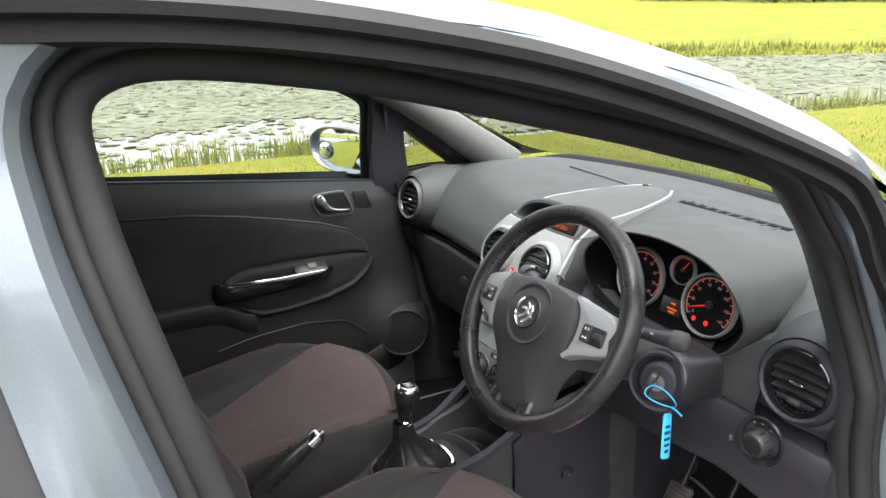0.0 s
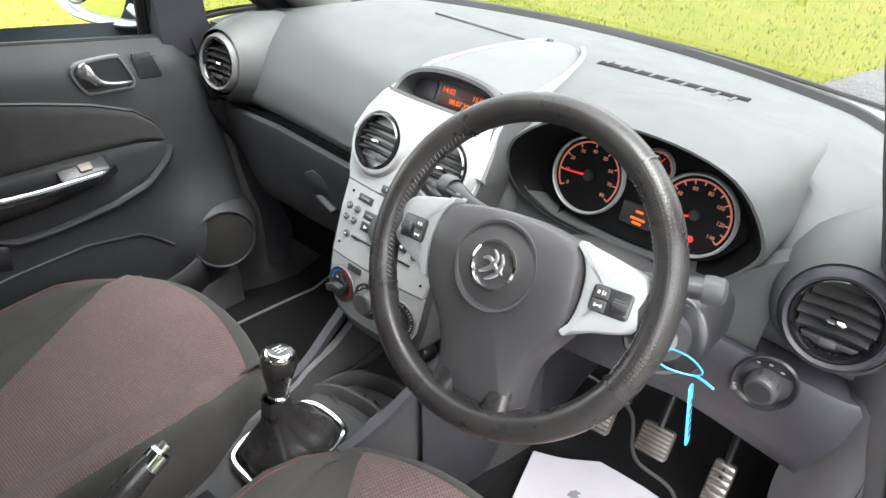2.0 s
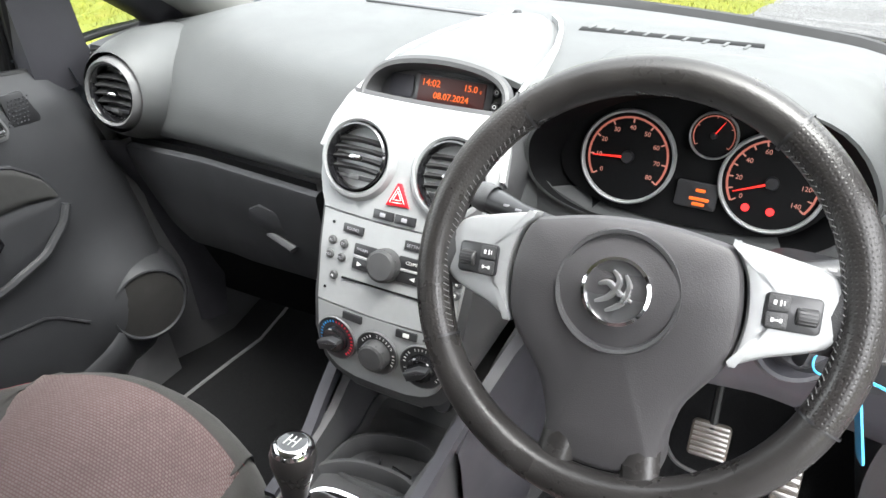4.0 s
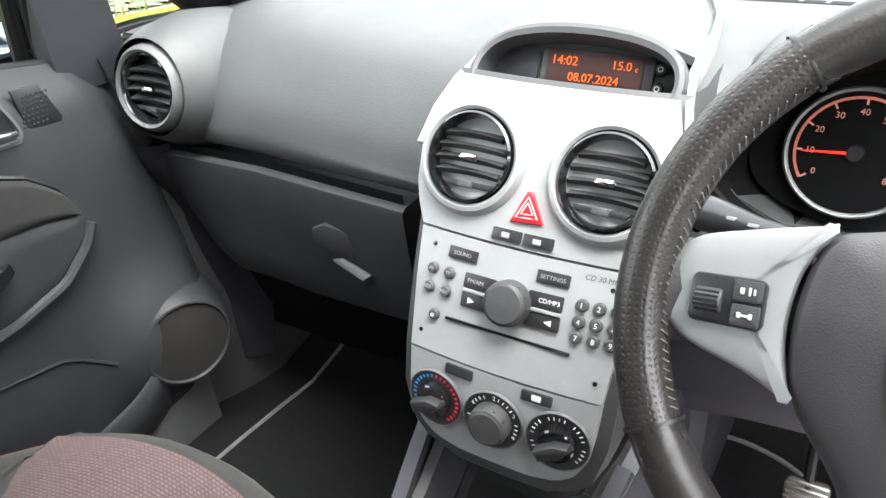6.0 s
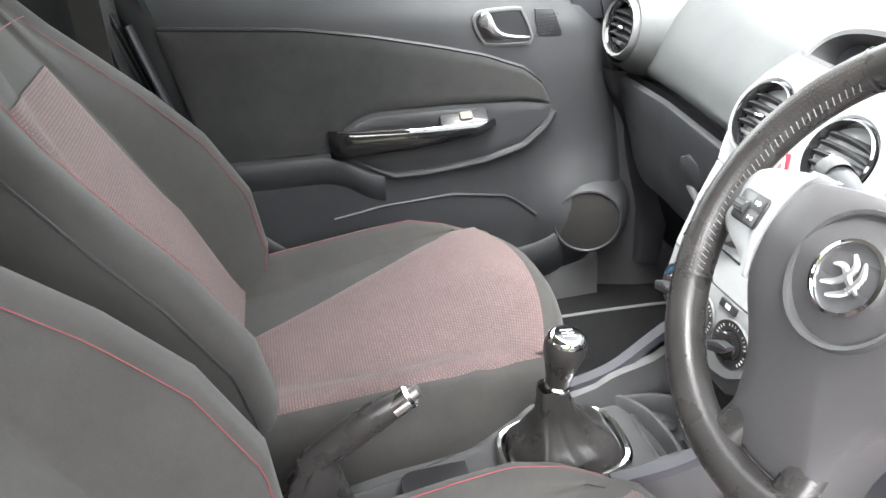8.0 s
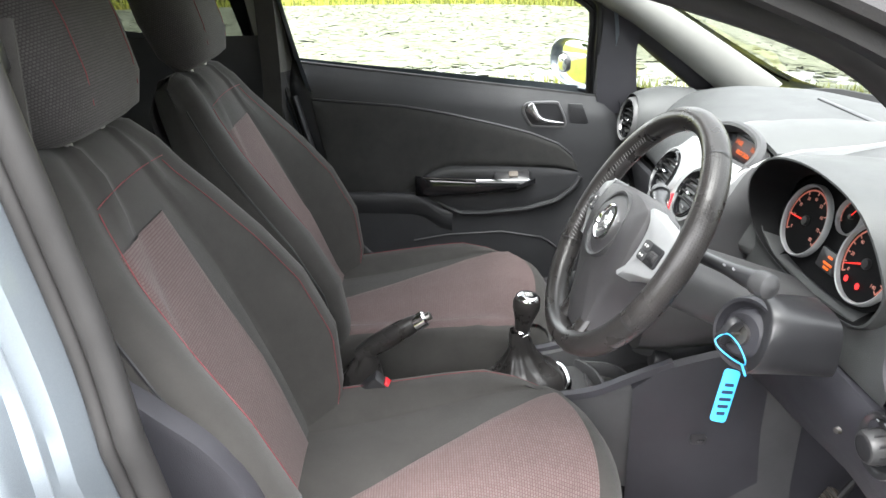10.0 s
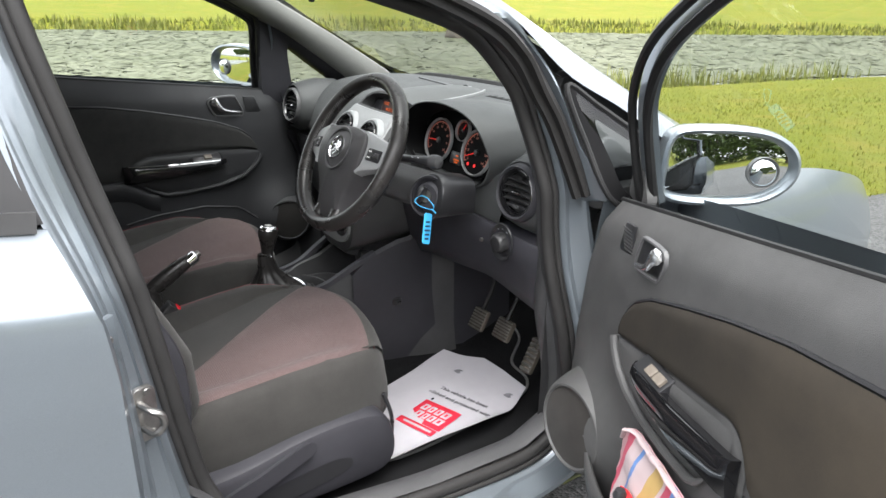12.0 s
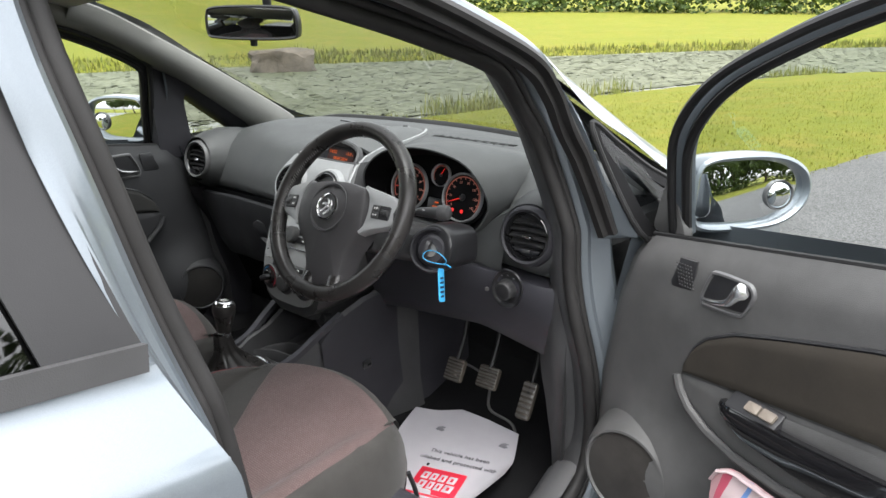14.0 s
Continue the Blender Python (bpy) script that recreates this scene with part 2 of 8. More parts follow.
RED_INK = plain("red_print", (0.58, 0.02, 0.045), 0.45)
PAPER = plain("white_paper", (0.37, 0.36, 0.385), 0.7, 0, 0.03, 14)
TAG_INK = plain("navy_marker_ink", (0.008, 0.020, 0.055), 0.5)
BLUE_TAG = plain("sky_blue_plastic", (0.05, 0.36, 0.66), 0.4)
ORANGE_GLOW = glow("orange_display_light", (1.0, 0.16, 0.015), 0.07)
RED_GLOW = glow("red_needle_light", (1.0, 0.03, 0.02), 0.10)
PINK_GLOW = glow("pink_dial_light", (1.0, 0.30, 0.22), 0.018)
NUMERAL = glow("lit_dial_numerals", (1.0, 0.42, 0.33), 0.022)
DISPLAY = glow("dark_red_display", (0.08, 0.004, 0.002), 0.003)
WARN_GLOW = glow("red_warning_light", (1.0, 0.03, 0.03), 0.14)
LEAF = make_leaf("tree_foliage", (0.018, 0.04, 0.006), (0.075, 0.11, 0.018))
REED = make_leaf("reed_blades", (0.065, 0.090, 0.010), (0.17, 0.165, 0.040))
BLADE = make_leaf("grass_blades", (0.075, 0.105, 0.005), (0.20, 0.18, 0.022), 1.0)
LILY = make_leaf("lily_leaves", (0.060, 0.070, 0.037), (0.115, 0.123, 0.078), 0.6)
DIAL_BLACK = moulded("dial_black", (0.005, 0.005, 0.0055), 0.65, 900, 0.02, 0.02, 0.10)
VANE = plain("matt_black_vane", (0.020, 0.020, 0.021), 0.6)
KNOB_GREY = plain("dark_knob_grey", (0.04, 0.04, 0.041), 0.45)
BARK = moulded("bark", (0.11, 0.085, 0.06), 0.9, 30, 0.8, 0.3)
YELLOW = plain("yellow_plastic", (0.62, 0.46, 0.04), 0.5)


# ---- mesh helpers ----
BASE = {}


def thing(name, place, label, category, group="", kind=""):
    """An Empty at the thing's base, whose parts are built in world coordinates."""
    ob = new(name)
    ob.location = place
    ob.empty_display_size = 0.05
    BASE[ob.name] = Matrix.Translation(place).inverted()
    return tagged(ob, label, category, group, kind)


def local_thing(name, m, label, category, group=""):
    """An Empty whose parts are built in its own coordinates."""
    ob = new(name)
    ob.matrix_basis = m
    ob.empty_display_size = 0.05
    return tagged(ob, label, category, group)


def holder(parent):
    """No deeper than thing, part, sub-part."""
    while parent.parent is not None and parent.parent.parent is not None:
        parent = parent.parent
    return parent


def part(name, bm, material, parent=None, label="", sharp=38, kind="", m=None):
    mesh = bpy.data.meshes.new(name)
    bmesh.ops.recalc_face_normals(bm, faces=bm.faces[:])
    bm.to_mesh(mesh)
    bm.free()
    for f in mesh.polygons:
        f.use_smooth = True
    mesh.set_sharp_from_angle(angle=radians(sharp))
    mesh.materials.append(material)
    ob = new(name, mesh)
    if m is not None:
        ob.matrix_basis = m
    if parent is not None:
        parent = holder(parent)
        ob.parent = parent
        if parent.name in BASE:
            ob.matrix_parent_inverse = BASE[parent.name]
    return tagged(ob, label, kind=kind)


def V(*a):
    return Vector(a)


def grid(rows, close_u=False, close_v=False, cap=False, thick=0.0, side=None):
    """A sheet through rows of points, with lengths as its UV. thick: a second skin that far along side, joined at the rim."""
    bm = bmesh.new()
    uv = bm.loops.layers.uv.new()
    rows = [[Vector(p) for p in r] for r in rows]
    nv, nu = len(rows), len(rows[0])
    vs = [[bm.verts.new(p) for p in r] for r in rows]
    us, ws = [0.0], [0.0]
    for j in range(nu):
        us.append(us[-1] + (rows[nv // 2][(j + 1) % nu] - rows[nv // 2][j]).length)
    for i in range(nv):
        ws.append(ws[-1] + (rows[(i + 1) % nv][nu // 2] - rows[i][nu // 2]).length)
    for i in range(nv if close_v else nv - 1):
        for j in range(nu if close_u else nu - 1):
            a, b = (i + 1) % nv, (j + 1) % nu
            quad = (vs[i][j], vs[i][b], vs[a][b], vs[a][j])
            if len(set(quad)) < 4:
                continue
            f = bm.faces.new(quad)
            for loop, (p, q) in zip(f.loops, ((us[j], ws[i]), (us[j + 1], ws[i]), (us[j + 1], ws[i + 1]), (us[j], ws[i + 1]))):
                loop[uv].uv = (p, q)
    if cap:
        bm.faces.new(vs[0][::-1])
        bm.faces.new(vs[-1])
    if thick:
        rim = [vs[0][j] for j in range(nu)] + [vs[i][-1] for i in range(1, nv)] + [vs[-1][j] for j in range(nu - 2, -1, -1)] + [vs[i][0] for i in range(nv - 2, 0, -1)]
        bm.normal_update()
        off = {v: bm.verts.new(v.co + (Vector(side) if side else v.normal) * thick) for r in vs for v in r}
        for f in bm.faces[:]:
            bm.faces.new([off[v] for v in reversed(f.verts)])
        for a, b in zip(rim, rim[1:] + rim[:1]):
            bm.faces.new((b, a, off[a], off[b]))
    return bm


def merge(*bms):
    first = bms[0]
    for b in bms[1:]:
        tmp = bpy.data.meshes.new("tmp")
        b.to_mesh(tmp)
        b.free()
        first.from_mesh(tmp)
        bpy.data.meshes.remove(tmp)
    return first


def moved(bm, m):
    bmesh.ops.transform(bm, matrix=m, verts=bm.verts[:])
    return bm


def spline(pts, n, closed=False):
    """n points on a Catmull-Rom curve through pts."""
    pts = [Vector(p) for p in pts]
    k = len(pts)
    out = []
    for i in range(n):
        s = i * k / n if closed else i * (k - 1) / (n - 1)
        a = min(int(s), k - 1 if closed else k - 2)
        f = s - a
        g = (lambda j: pts[j % k]) if closed else (lambda j: pts[max(0, min(k - 1, j))])
        p0, p1, p2, p3 = g(a - 1), g(a), g(a + 1), g(a + 2)
        out.append(0.5 * ((2 * p1) + (p2 - p0) * f + (2 * p0 - 5 * p1 + 4 * p2 - p3) * f * f + (3 * p1 - p0 - 3 * p2 + p3) * f ** 3))
    return out


def rrect(w, h, r, k=4):
    """A rounded rectangle round the origin."""
    out = []
    for cx, cy, a0 in ((w / 2 - r, h / 2 - r, 0), (r - w / 2, h / 2 - r, 90), (r - w / 2, r - h / 2, 180), (w / 2 - r, r - h / 2, 270)):
        for i in range(k + 1):
            a = radians(a0 + 90 * i / k)
            out.append((cx + r * math.cos(a), cy + r * math.sin(a)))
    return out


def offset(pts, d):
    """A closed outline moved outwards by d (anticlockwise outlines)."""
    out, n = [], len(pts)
    for i, p in enumerate(pts):
        a, b = Vector(pts[i - 1][:2]), Vector(pts[(i + 1) % n][:2])
        t = (b - a).normalized() if (b - a).length > 1e-9 else Vector((1, 0))
        out.append((p[0] + t.y * d, p[1] - t.x * d))
    return out


def facing(place, normal, up=(0, 0, 1), roll=0.0):
    """The frame at place whose z axis is the normal and whose y axis leans to up."""
    z = Vector(normal).normalized()
    x = Vector(up).cross(z).normalized()
    y = z.cross(x)
    return Matrix.Translation(place) @ Matrix((x, y, z)).transposed().to_4x4() @ Matrix.Rotation(radians(roll), 4, "Z")


def plate(outline, depth, bevel, m, dome=0.0):
    """A solid plate: its face at z = 0 of the frame m, its back at -depth."""
    rings = [(offset(outline, -bevel), 0.0), (offset(outline, -bevel * 0.3), -bevel * 0.3), (outline, -bevel), (outline, -depth)]
    bm = bmesh.new()
    loops = [[bm.verts.new((x, y, z)) for x, y in pts] for pts, z in rings]
    for a, b in zip(loops, loops[1:]):
        for i in range(len(a)):
            j = (i + 1) % len(a)
            bm.faces.new((a[i], b[i], b[j], a[j]))
    if dome:
        cx = sum(v.co.x for v in loops[0]) / len(loops[0])
        cy = sum(v.co.y for v in loops[0]) / len(loops[0])
        prev = loops[0]
        for k, h in ((0.75, 0.45), (0.4, 0.84)):
            ring = [bm.verts.new((cx + (v.co.x - cx) * k, cy + (v.co.y - cy) * k, dome * h)) for v in loops[0]]
            for i in range(len(ring)):
                j = (i + 1) % len(ring)
                bm.faces.new((prev[i], prev[j], ring[j], ring[i]))
            prev = ring
        top = bm.verts.new((cx, cy, dome))
        for i in range(len(prev)):
            bm.faces.new((prev[i], prev[(i + 1) % len(prev)], top))
    else:
        bm.faces.new(loops[0])
    bm.faces.new(loops[-1][::-1])
    return moved(bm, m)


def block(w, h, d, r, m, bevel=0.0):
    return plate(rrect(w, h, r), d, bevel or min(r, d) * 0.4, m)


def lathe(profile, m, n=32, cap=True):
    """A turned form: (radius, height) pairs round the frame's z axis."""
    rows = [[(r * math.cos(2 * math.pi * j / n), r * math.sin(2 * math.pi * j / n), h) for j in range(n)] for r, h in profile]
    return moved(grid(rows, close_u=True, cap=cap), m)


def tube(path, r, closed=False, n=10, squash=1.0, up=(0, 0, 1), taper=None):
    """A rounded bar along a path."""
    path = [Vector(p) for p in path]
    rows, k = [], len(path)
    for i, p in enumerate(path):
        a = path[(i - 1) % k] if closed or i else p
        b = path[(i + 1) % k] if closed or i < k - 1 else p
        t = (b - a).normalized()
        x = Vector(up).cross(t)
        x = x.normalized() if x.length > 1e-4 else Vector((1, 0, 0))
        y = t.cross(x)
        q = r * (taper(i / (k - 1)) if taper else 1.0)
        rows.append([p + x * (q * math.cos(2 * math.pi * j / n)) + y * (q * squash * math.sin(2 * math.pi * j / n)) for j in range(n)])
    return grid(rows, close_u=True, close_v=closed, cap=not closed)


def ribbon(path, profile, closed=False, up=(0, 0, 1)):
    """A closed 2D profile (x across, y along up) swept along a path."""
    path = [Vector(p) for p in path]
    rows, k = [], len(path)
    for i, p in enumerate(path):
        a = path[(i - 1) % k] if closed or i else p
        b = path[(i + 1) % k] if closed or i < k - 1 else p
        t = (b - a).normalized()
        x = t.cross(Vector(up)).normalized()
        y = x.cross(t)
        rows.append([p + x * u + y * w for u, w in profile])
    return grid(rows, close_u=True, close_v=closed, cap=not closed)


def lettering(text, size, m, material, parent, align="CENTER", shear=0.0, name="lettering"):
    cu = bpy.data.curves.new("text", "FONT")
    cu.body, cu.size, cu.align_x, cu.align_y, cu.shear, cu.resolution_u = text, size, align, "CENTER", shear, 3
    cu.extrude = size * 0.02
    ob = bpy.data.objects.new("text", cu)
    mesh = bpy.data.meshes.new_from_object(ob)
    bpy.data.objects.remove(ob)
    mesh.transform(m)
    mesh.materials.clear()
    mesh.materials.append(material)
    out = new(name, mesh)
    parent = holder(parent)
    out.parent = parent
    if parent.name in BASE:
        out.matrix_parent_inverse = BASE[parent.name]
    return out


def lerp(x, xs, ys):
    return float(np.interp(x, xs, ys))


def smooth(a, b, x):
    t = max(0.0, min(1.0, (x - a) / (b - a)))
    return t * t * (3 - 2 * t)


# ---- landscape: drive, lawn, pond with lilies, far bank, woods ----
NEAR = [(-9.6, -40), (-9.4, -12), (-8.8, 0), (-8.3, 3), (-7.9, 5.6), (-6.8, 10.3), (-6.2, 13), (-4.3, 19), (-2.3, 22), (3, 27), (14, 34)]
FAR = [(14, 42), (0, 37), (-8.2, 29), (-13.8, 20), (-17.8, 14), (-22, 6), (-25, 0), (-25, -12), (-24, -40)]
POND = [Vector(p) for p in spline([(x, y, 0) for x, y in NEAR], 40) + spline([(x, y, 0) for x, y in FAR], 34)]
PX, PY = np.array([p.x for p in POND]), np.array([p.y for p in POND])
LEVEL = -0.70


def pond_side(x, y):
    """Distance to the pond's edge, negative inside it."""
    qx, qy = np.roll(PX, -1), np.roll(PY, -1)
    ex, ey = qx - PX, qy - PY
    t = np.clip(((x - PX) * ex + (y - PY) * ey) / (ex * ex + ey * ey), 0, 1)
    d = float(np.sqrt(np.min((x - PX - t * ex) ** 2 + (y - PY - t * ey) ** 2)))
    odd = ((PY > y) != (qy > y)) & (x < (qx - PX) * (y - PY) / (qy - PY + 1e-12) + PX)
    return -d if int(np.sum(odd)) % 2 else d


def ground_height(x, y):
    d = pond_side(x, y)
    near_x = float(np.interp(y, [p[1] for p in NEAR], [p[0] for p in NEAR]))
    r = math.hypot(x, y)
    bumps = 0.05 * noise.noise(Vector((x * 0.25, y * 0.25, 1.0)))
    if d < 0:
        return LEVEL + max(-0.6, d * 0.35) - 0.03
    if x > near_x:
        rise = smooth(0.0, 6.5, d)
        return LEVEL + 0.70 * rise + 0.10 * smooth(0, 0.6, d) * (1 - rise) + bumps * rise * smooth(2.2, 5.0, abs(x + 1.0) + max(0, y - 4))
    az = math.degrees(math.atan2(-x, y))
    hill = 1.9 * math.exp(-((az - 64) / 17) ** 2) * smooth(27, 62, r) + 0.35 * math.exp(-((az - 30) / 30) ** 2) * smooth(30, 70, r)
    return LEVEL + 0.28 * smooth(0, 1.2, d) + bumps * 2 + hill + 0.02 * max(0, r - 70)


rings = [0.02] + [2.0 * 1.042 ** i for i in range(136)]
rows = []
for r in rings:
    rows.append([(r * math.cos(a), r * math.sin(a), ground_height(r * math.cos(a), r * math.sin(a))) for a in (2 * math.pi * j / 300 for j in range(300))])
for row in rows[-1:]:
    row[:] = [(x, y, min(z, 3.0)) for x, y, z in row]
tagged(part("ground", grid(rows, close_u=True), GRASS, kind="structure"), "mown yellow-green lawn sloping to the pond", "lawn")

EDGE = spline([(-1.75, -30, 0), (-1.6, -10, 0), (-1.35, -1, 0), (-1.05, 1.6, 0), (-0.40, 3.5, 0), (0.06, 5.15, 0), (0.36, 6.4, 0), (1.4, 9.3, 0), (4.0, 13.5, 0), (12, 20, 0), (30, 26, 0)], 120)
rows = []
for p in EDGE:
    j = 0.03 * noise.noise(Vector((p.x * 6, p.y * 6, 0)))
    rows.append([(p.x + j - 0.06, p.y, -0.05), (p.x + j, p.y, 0.008), (p.x + 1.2, p.y - 0.5, 0.012), (p.x + 4, p.y - 1.6, 0.014), (p.x + 9, p.y - 4, 0.012)])
tagged(part("road", grid(rows), ASPHALT, kind="structure"), "dark grey tarmac drive with a grassy edge", "drive")

tagged(part("water", grid([[(x, y, LEVEL) for x in np.linspace(-60, 40, 12)] for y in np.linspace(-60, 60, 12)]), WATER, kind="structure"), "still pond reflecting a pale sky", "pond")


def strewn(name, count, place, shape, material, label, category, seed):
    """Many small loose pieces in one mesh."""
    rnd = random.Random(seed)
    verts, faces = [], []
    made = 0
    while made < count:
        spot = place(rnd)
        if spot is None:
            continue
        pts, fs = shape(rnd, spot)
        k = len(verts)
        verts += pts
        faces += [tuple(i + k for i in f) for f in fs]
        made += 1
    mesh = bpy.data.meshes.new(name)
    mesh.from_pydata([tuple(v) for v in verts], [], faces)
    mesh.materials.append(material)
    return tagged(new(name, mesh), label, category, kind="stuff")


def lily_place(rnd):
    x, y = rnd.uniform(-25, 2), rnd.uniform(-14, 36)
    d = pond_side(x, y)
    if d > -0.25:
        return None
    open_water = smooth(0.35, 0.65, math.exp(-((x + 9.9) / 1.9) ** 2 - ((y - 1.5) / 6.0) ** 2) + 0.3 * noise.noise(Vector((x * 0.5, y * 0.5, 3))))
    return None if rnd.random() < open_water * 0.93 else (x, y)


def lily_shape(rnd, spot):
    r = rnd.uniform(0.05, 0.13)
    a = rnd.uniform(0, 6.28)
    tilt = rnd.uniform(-0.09, 0.15)
    pts = [(spot[0] + r * math.cos(a + i * 1.05), spot[1] + r * math.sin(a + i * 1.05), LEVEL + 0.016 + r * tilt * math.cos(i * 1.05)) for i in range(6)]
    return pts, [(0, 1, 2, 3, 4, 5)]


strewn("water_lilies", 100000, lily_place, lily_shape, LILY, "floating water-lily leaves crowding the pond", "water lilies", 5)


def lawn_place(rnd):
    r, a = 2.6 + 12 * rnd.random() ** 1.6, radians(rnd.uniform(84, 192))
    x, y = r * math.cos(a), r * math.sin(a)
    edge_x = float(np.interp(y, [p.y for p in EDGE], [p.x for p in EDGE]))
    if x > edge_x + 0.05 or pond_side(x, y) < 0.05:
        return None
    return x, y


def blade_shape(rnd, spot, low=0.018, high=0.05, wide=0.006):
    x, y = spot
    z = ground_height(x, y) - 0.01
    h, a, lean = rnd.uniform(low, high), rnd.uniform(0, 6.28), rnd.uniform(0, 0.6)
    w = wide * rnd.uniform(0.6, 1.4)
    dx, dy = math.cos(a), math.sin(a)
    return [(x - dy * w, y + dx * w, z), (x + dy * w, y - dx * w, z), (x + dx * h * lean, y + dy * h * lean, z + h)], [(0, 1, 2)]


strewn("grass", 42000, lawn_place, blade_shape, BLADE, "short blades of lawn grass", "grass", 6)

SHORE = [p for p in POND[4:34]]
CLUMPS = [(random.Random(11 + i).uniform(2, 26), random.Random(71 + i).uniform(0.3, 1.0)) for i in range(30)]


def reed_place(rnd):
    s, size = CLUMPS[rnd.randrange(len(CLUMPS))]
    i = min(int(s), len(SHORE) - 2)
    p = SHORE[i].lerp(SHORE[i + 1], s - i)
    return p.x + rnd.gauss(-0.1, 0.16 + 0.14 * size), p.y + rnd.gauss(0, 0.30), size


def reed_shape(rnd, spot):
    x, y, size = spot
    z = LEVEL - 0.05
    h, a, lean = rnd.uniform(0.12, 0.50) * size + 0.03, rnd.uniform(0, 6.28), rnd.uniform(0.05, 0.4)
    w, dx, dy = 0.011, math.cos(a), math.sin(a)
    m = (x + dx * h * lean * 0.35, y + dy * h * lean * 0.35, z + h * 0.6)
    return [(x - dy * w, y + dx * w, z), (x + dy * w, y - dx * w, z), (m[0] + dy * w * 0.8, m[1] - dx * w * 0.8, m[2]), (m[0] - dy * w * 0.8, m[1] + dx * w * 0.8, m[2]), (x + dx * h * lean, y + dy * h * lean, z + h)], [(0, 1, 2, 3), (3, 2, 4)]


strewn("reeds", 3000, reed_place, reed_shape, REED, "clumps of green and straw reeds on the bank", "reeds", 7)


def bank_place(rnd):
    s = rnd.uniform(42, 71)
    i = int(s)
    p = POND[i].lerp(POND[(i + 1) % len(POND)], s - i)
    out = V(p.x + 6, p.y - 8, 0).normalized()
    k = rnd.uniform(-0.2, 1.1)
    return p.x + out.x * k, p.y + out.y * k, 0.45 + 0.4 * noise.noise(V(s * 0.9, 0, 0))


def bank_shape(rnd, spot):
    x, y, size = spot
    z = ground_height(x, y) - 0.03
    h, a = rnd.uniform(0.12, 0.55) * size + 0.03, rnd.uniform(0, 6.28)
    w, dx, dy = 0.035, math.cos(a), math.sin(a)
    return [(x - dy * w, y + dx * w, z), (x + dy * w, y - dx * w, z), (x + dx * h * 0.25, y + dy * h * 0.25, z + h)], [(0, 1, 2)]


strewn("bank_grass", 9000, bank_place, bank_shape, REED, "long rough grass along the far bank", "rough grass", 8)


def wood_place(rnd):
    az = radians(rnd.uniform(-24, 62))
    thick = noise.noise(V(az * 14, 0, 5))
    r = 66 + rnd.uniform(0, 9) + 5 * thick + 26 * smooth(radians(44), radians(62), az)
    x, y = -r * math.sin(az), r * math.cos(az)
    return x, y, rnd.uniform(2.5, 5.0) + 8 * rnd.random() * smooth(67, 74, r)


def wood_shape(rnd, spot):
    x, y, tall = spot
    z0 = ground_height(x, y)
    pts, fs = [], []
    cx, cy, cz = x + rnd.gauss(0, 0.5), y + rnd.gauss(0, 0.5), z0 + tall * rnd.random() ** 0.8
    for _ in range(14):
        px, py, pz = cx + rnd.gauss(0, 0.55), cy + rnd.gauss(0, 0.55), max(z0 - 0.1, cz + rnd.gauss(0, 0.45))
        s, a, b = rnd.uniform(0.12, 0.3), rnd.uniform(0, 6.28), rnd.uniform(-0.9, 0.9)
        u = V(math.cos(a), math.sin(a), 0.3 * b) * s
        w = V(-math.sin(a) * b, math.cos(a) * b, 1 - 0.4 * abs(b)) * s
        p = V(px, py, pz)
        k = len(pts)
        pts += [p - u, p - w * 0.7, p + u, p + w * 0.9]
        fs.append((k, k + 1, k + 2, k + 3))
    return pts, fs


strewn("woods", 2600, wood_place, wood_shape, LEAF, "dark green bushes and trees behind the far lawn", "woods", 9)


def rock_mesh(sx, sy, sz, seed):
    bm = bmesh.new()
    bmesh.ops.create_icosphere(bm, subdivisions=4, radius=1.0)
    for v in bm.verts:
        p = v.co.copy()
        v.co = Vector((max(-0.82, min(0.82, p.x)), max(-0.8, min(0.8, p.y)), max(-0.7, min(0.62, p.z))))
        v.co += v.co.normalized() * (0.16 * noise.noise(p * 1.6 + V(seed, 0, 0)) + 0.06 * noise.noise(p * 5))
        v.co = Vector((v.co.x * sx, v.co.y * sy, v.co.z * sz))
    return bm


boulder = part("boulder", rock_mesh(1.15, 0.75, 0.62, 3.0), ROCK, sharp=30, m=pose(-16.3, 12.6, LEVEL + 0.22, 0, 0, 52))
tagged(boulder, "large brown weathered boulder standing in the pond", "boulder")


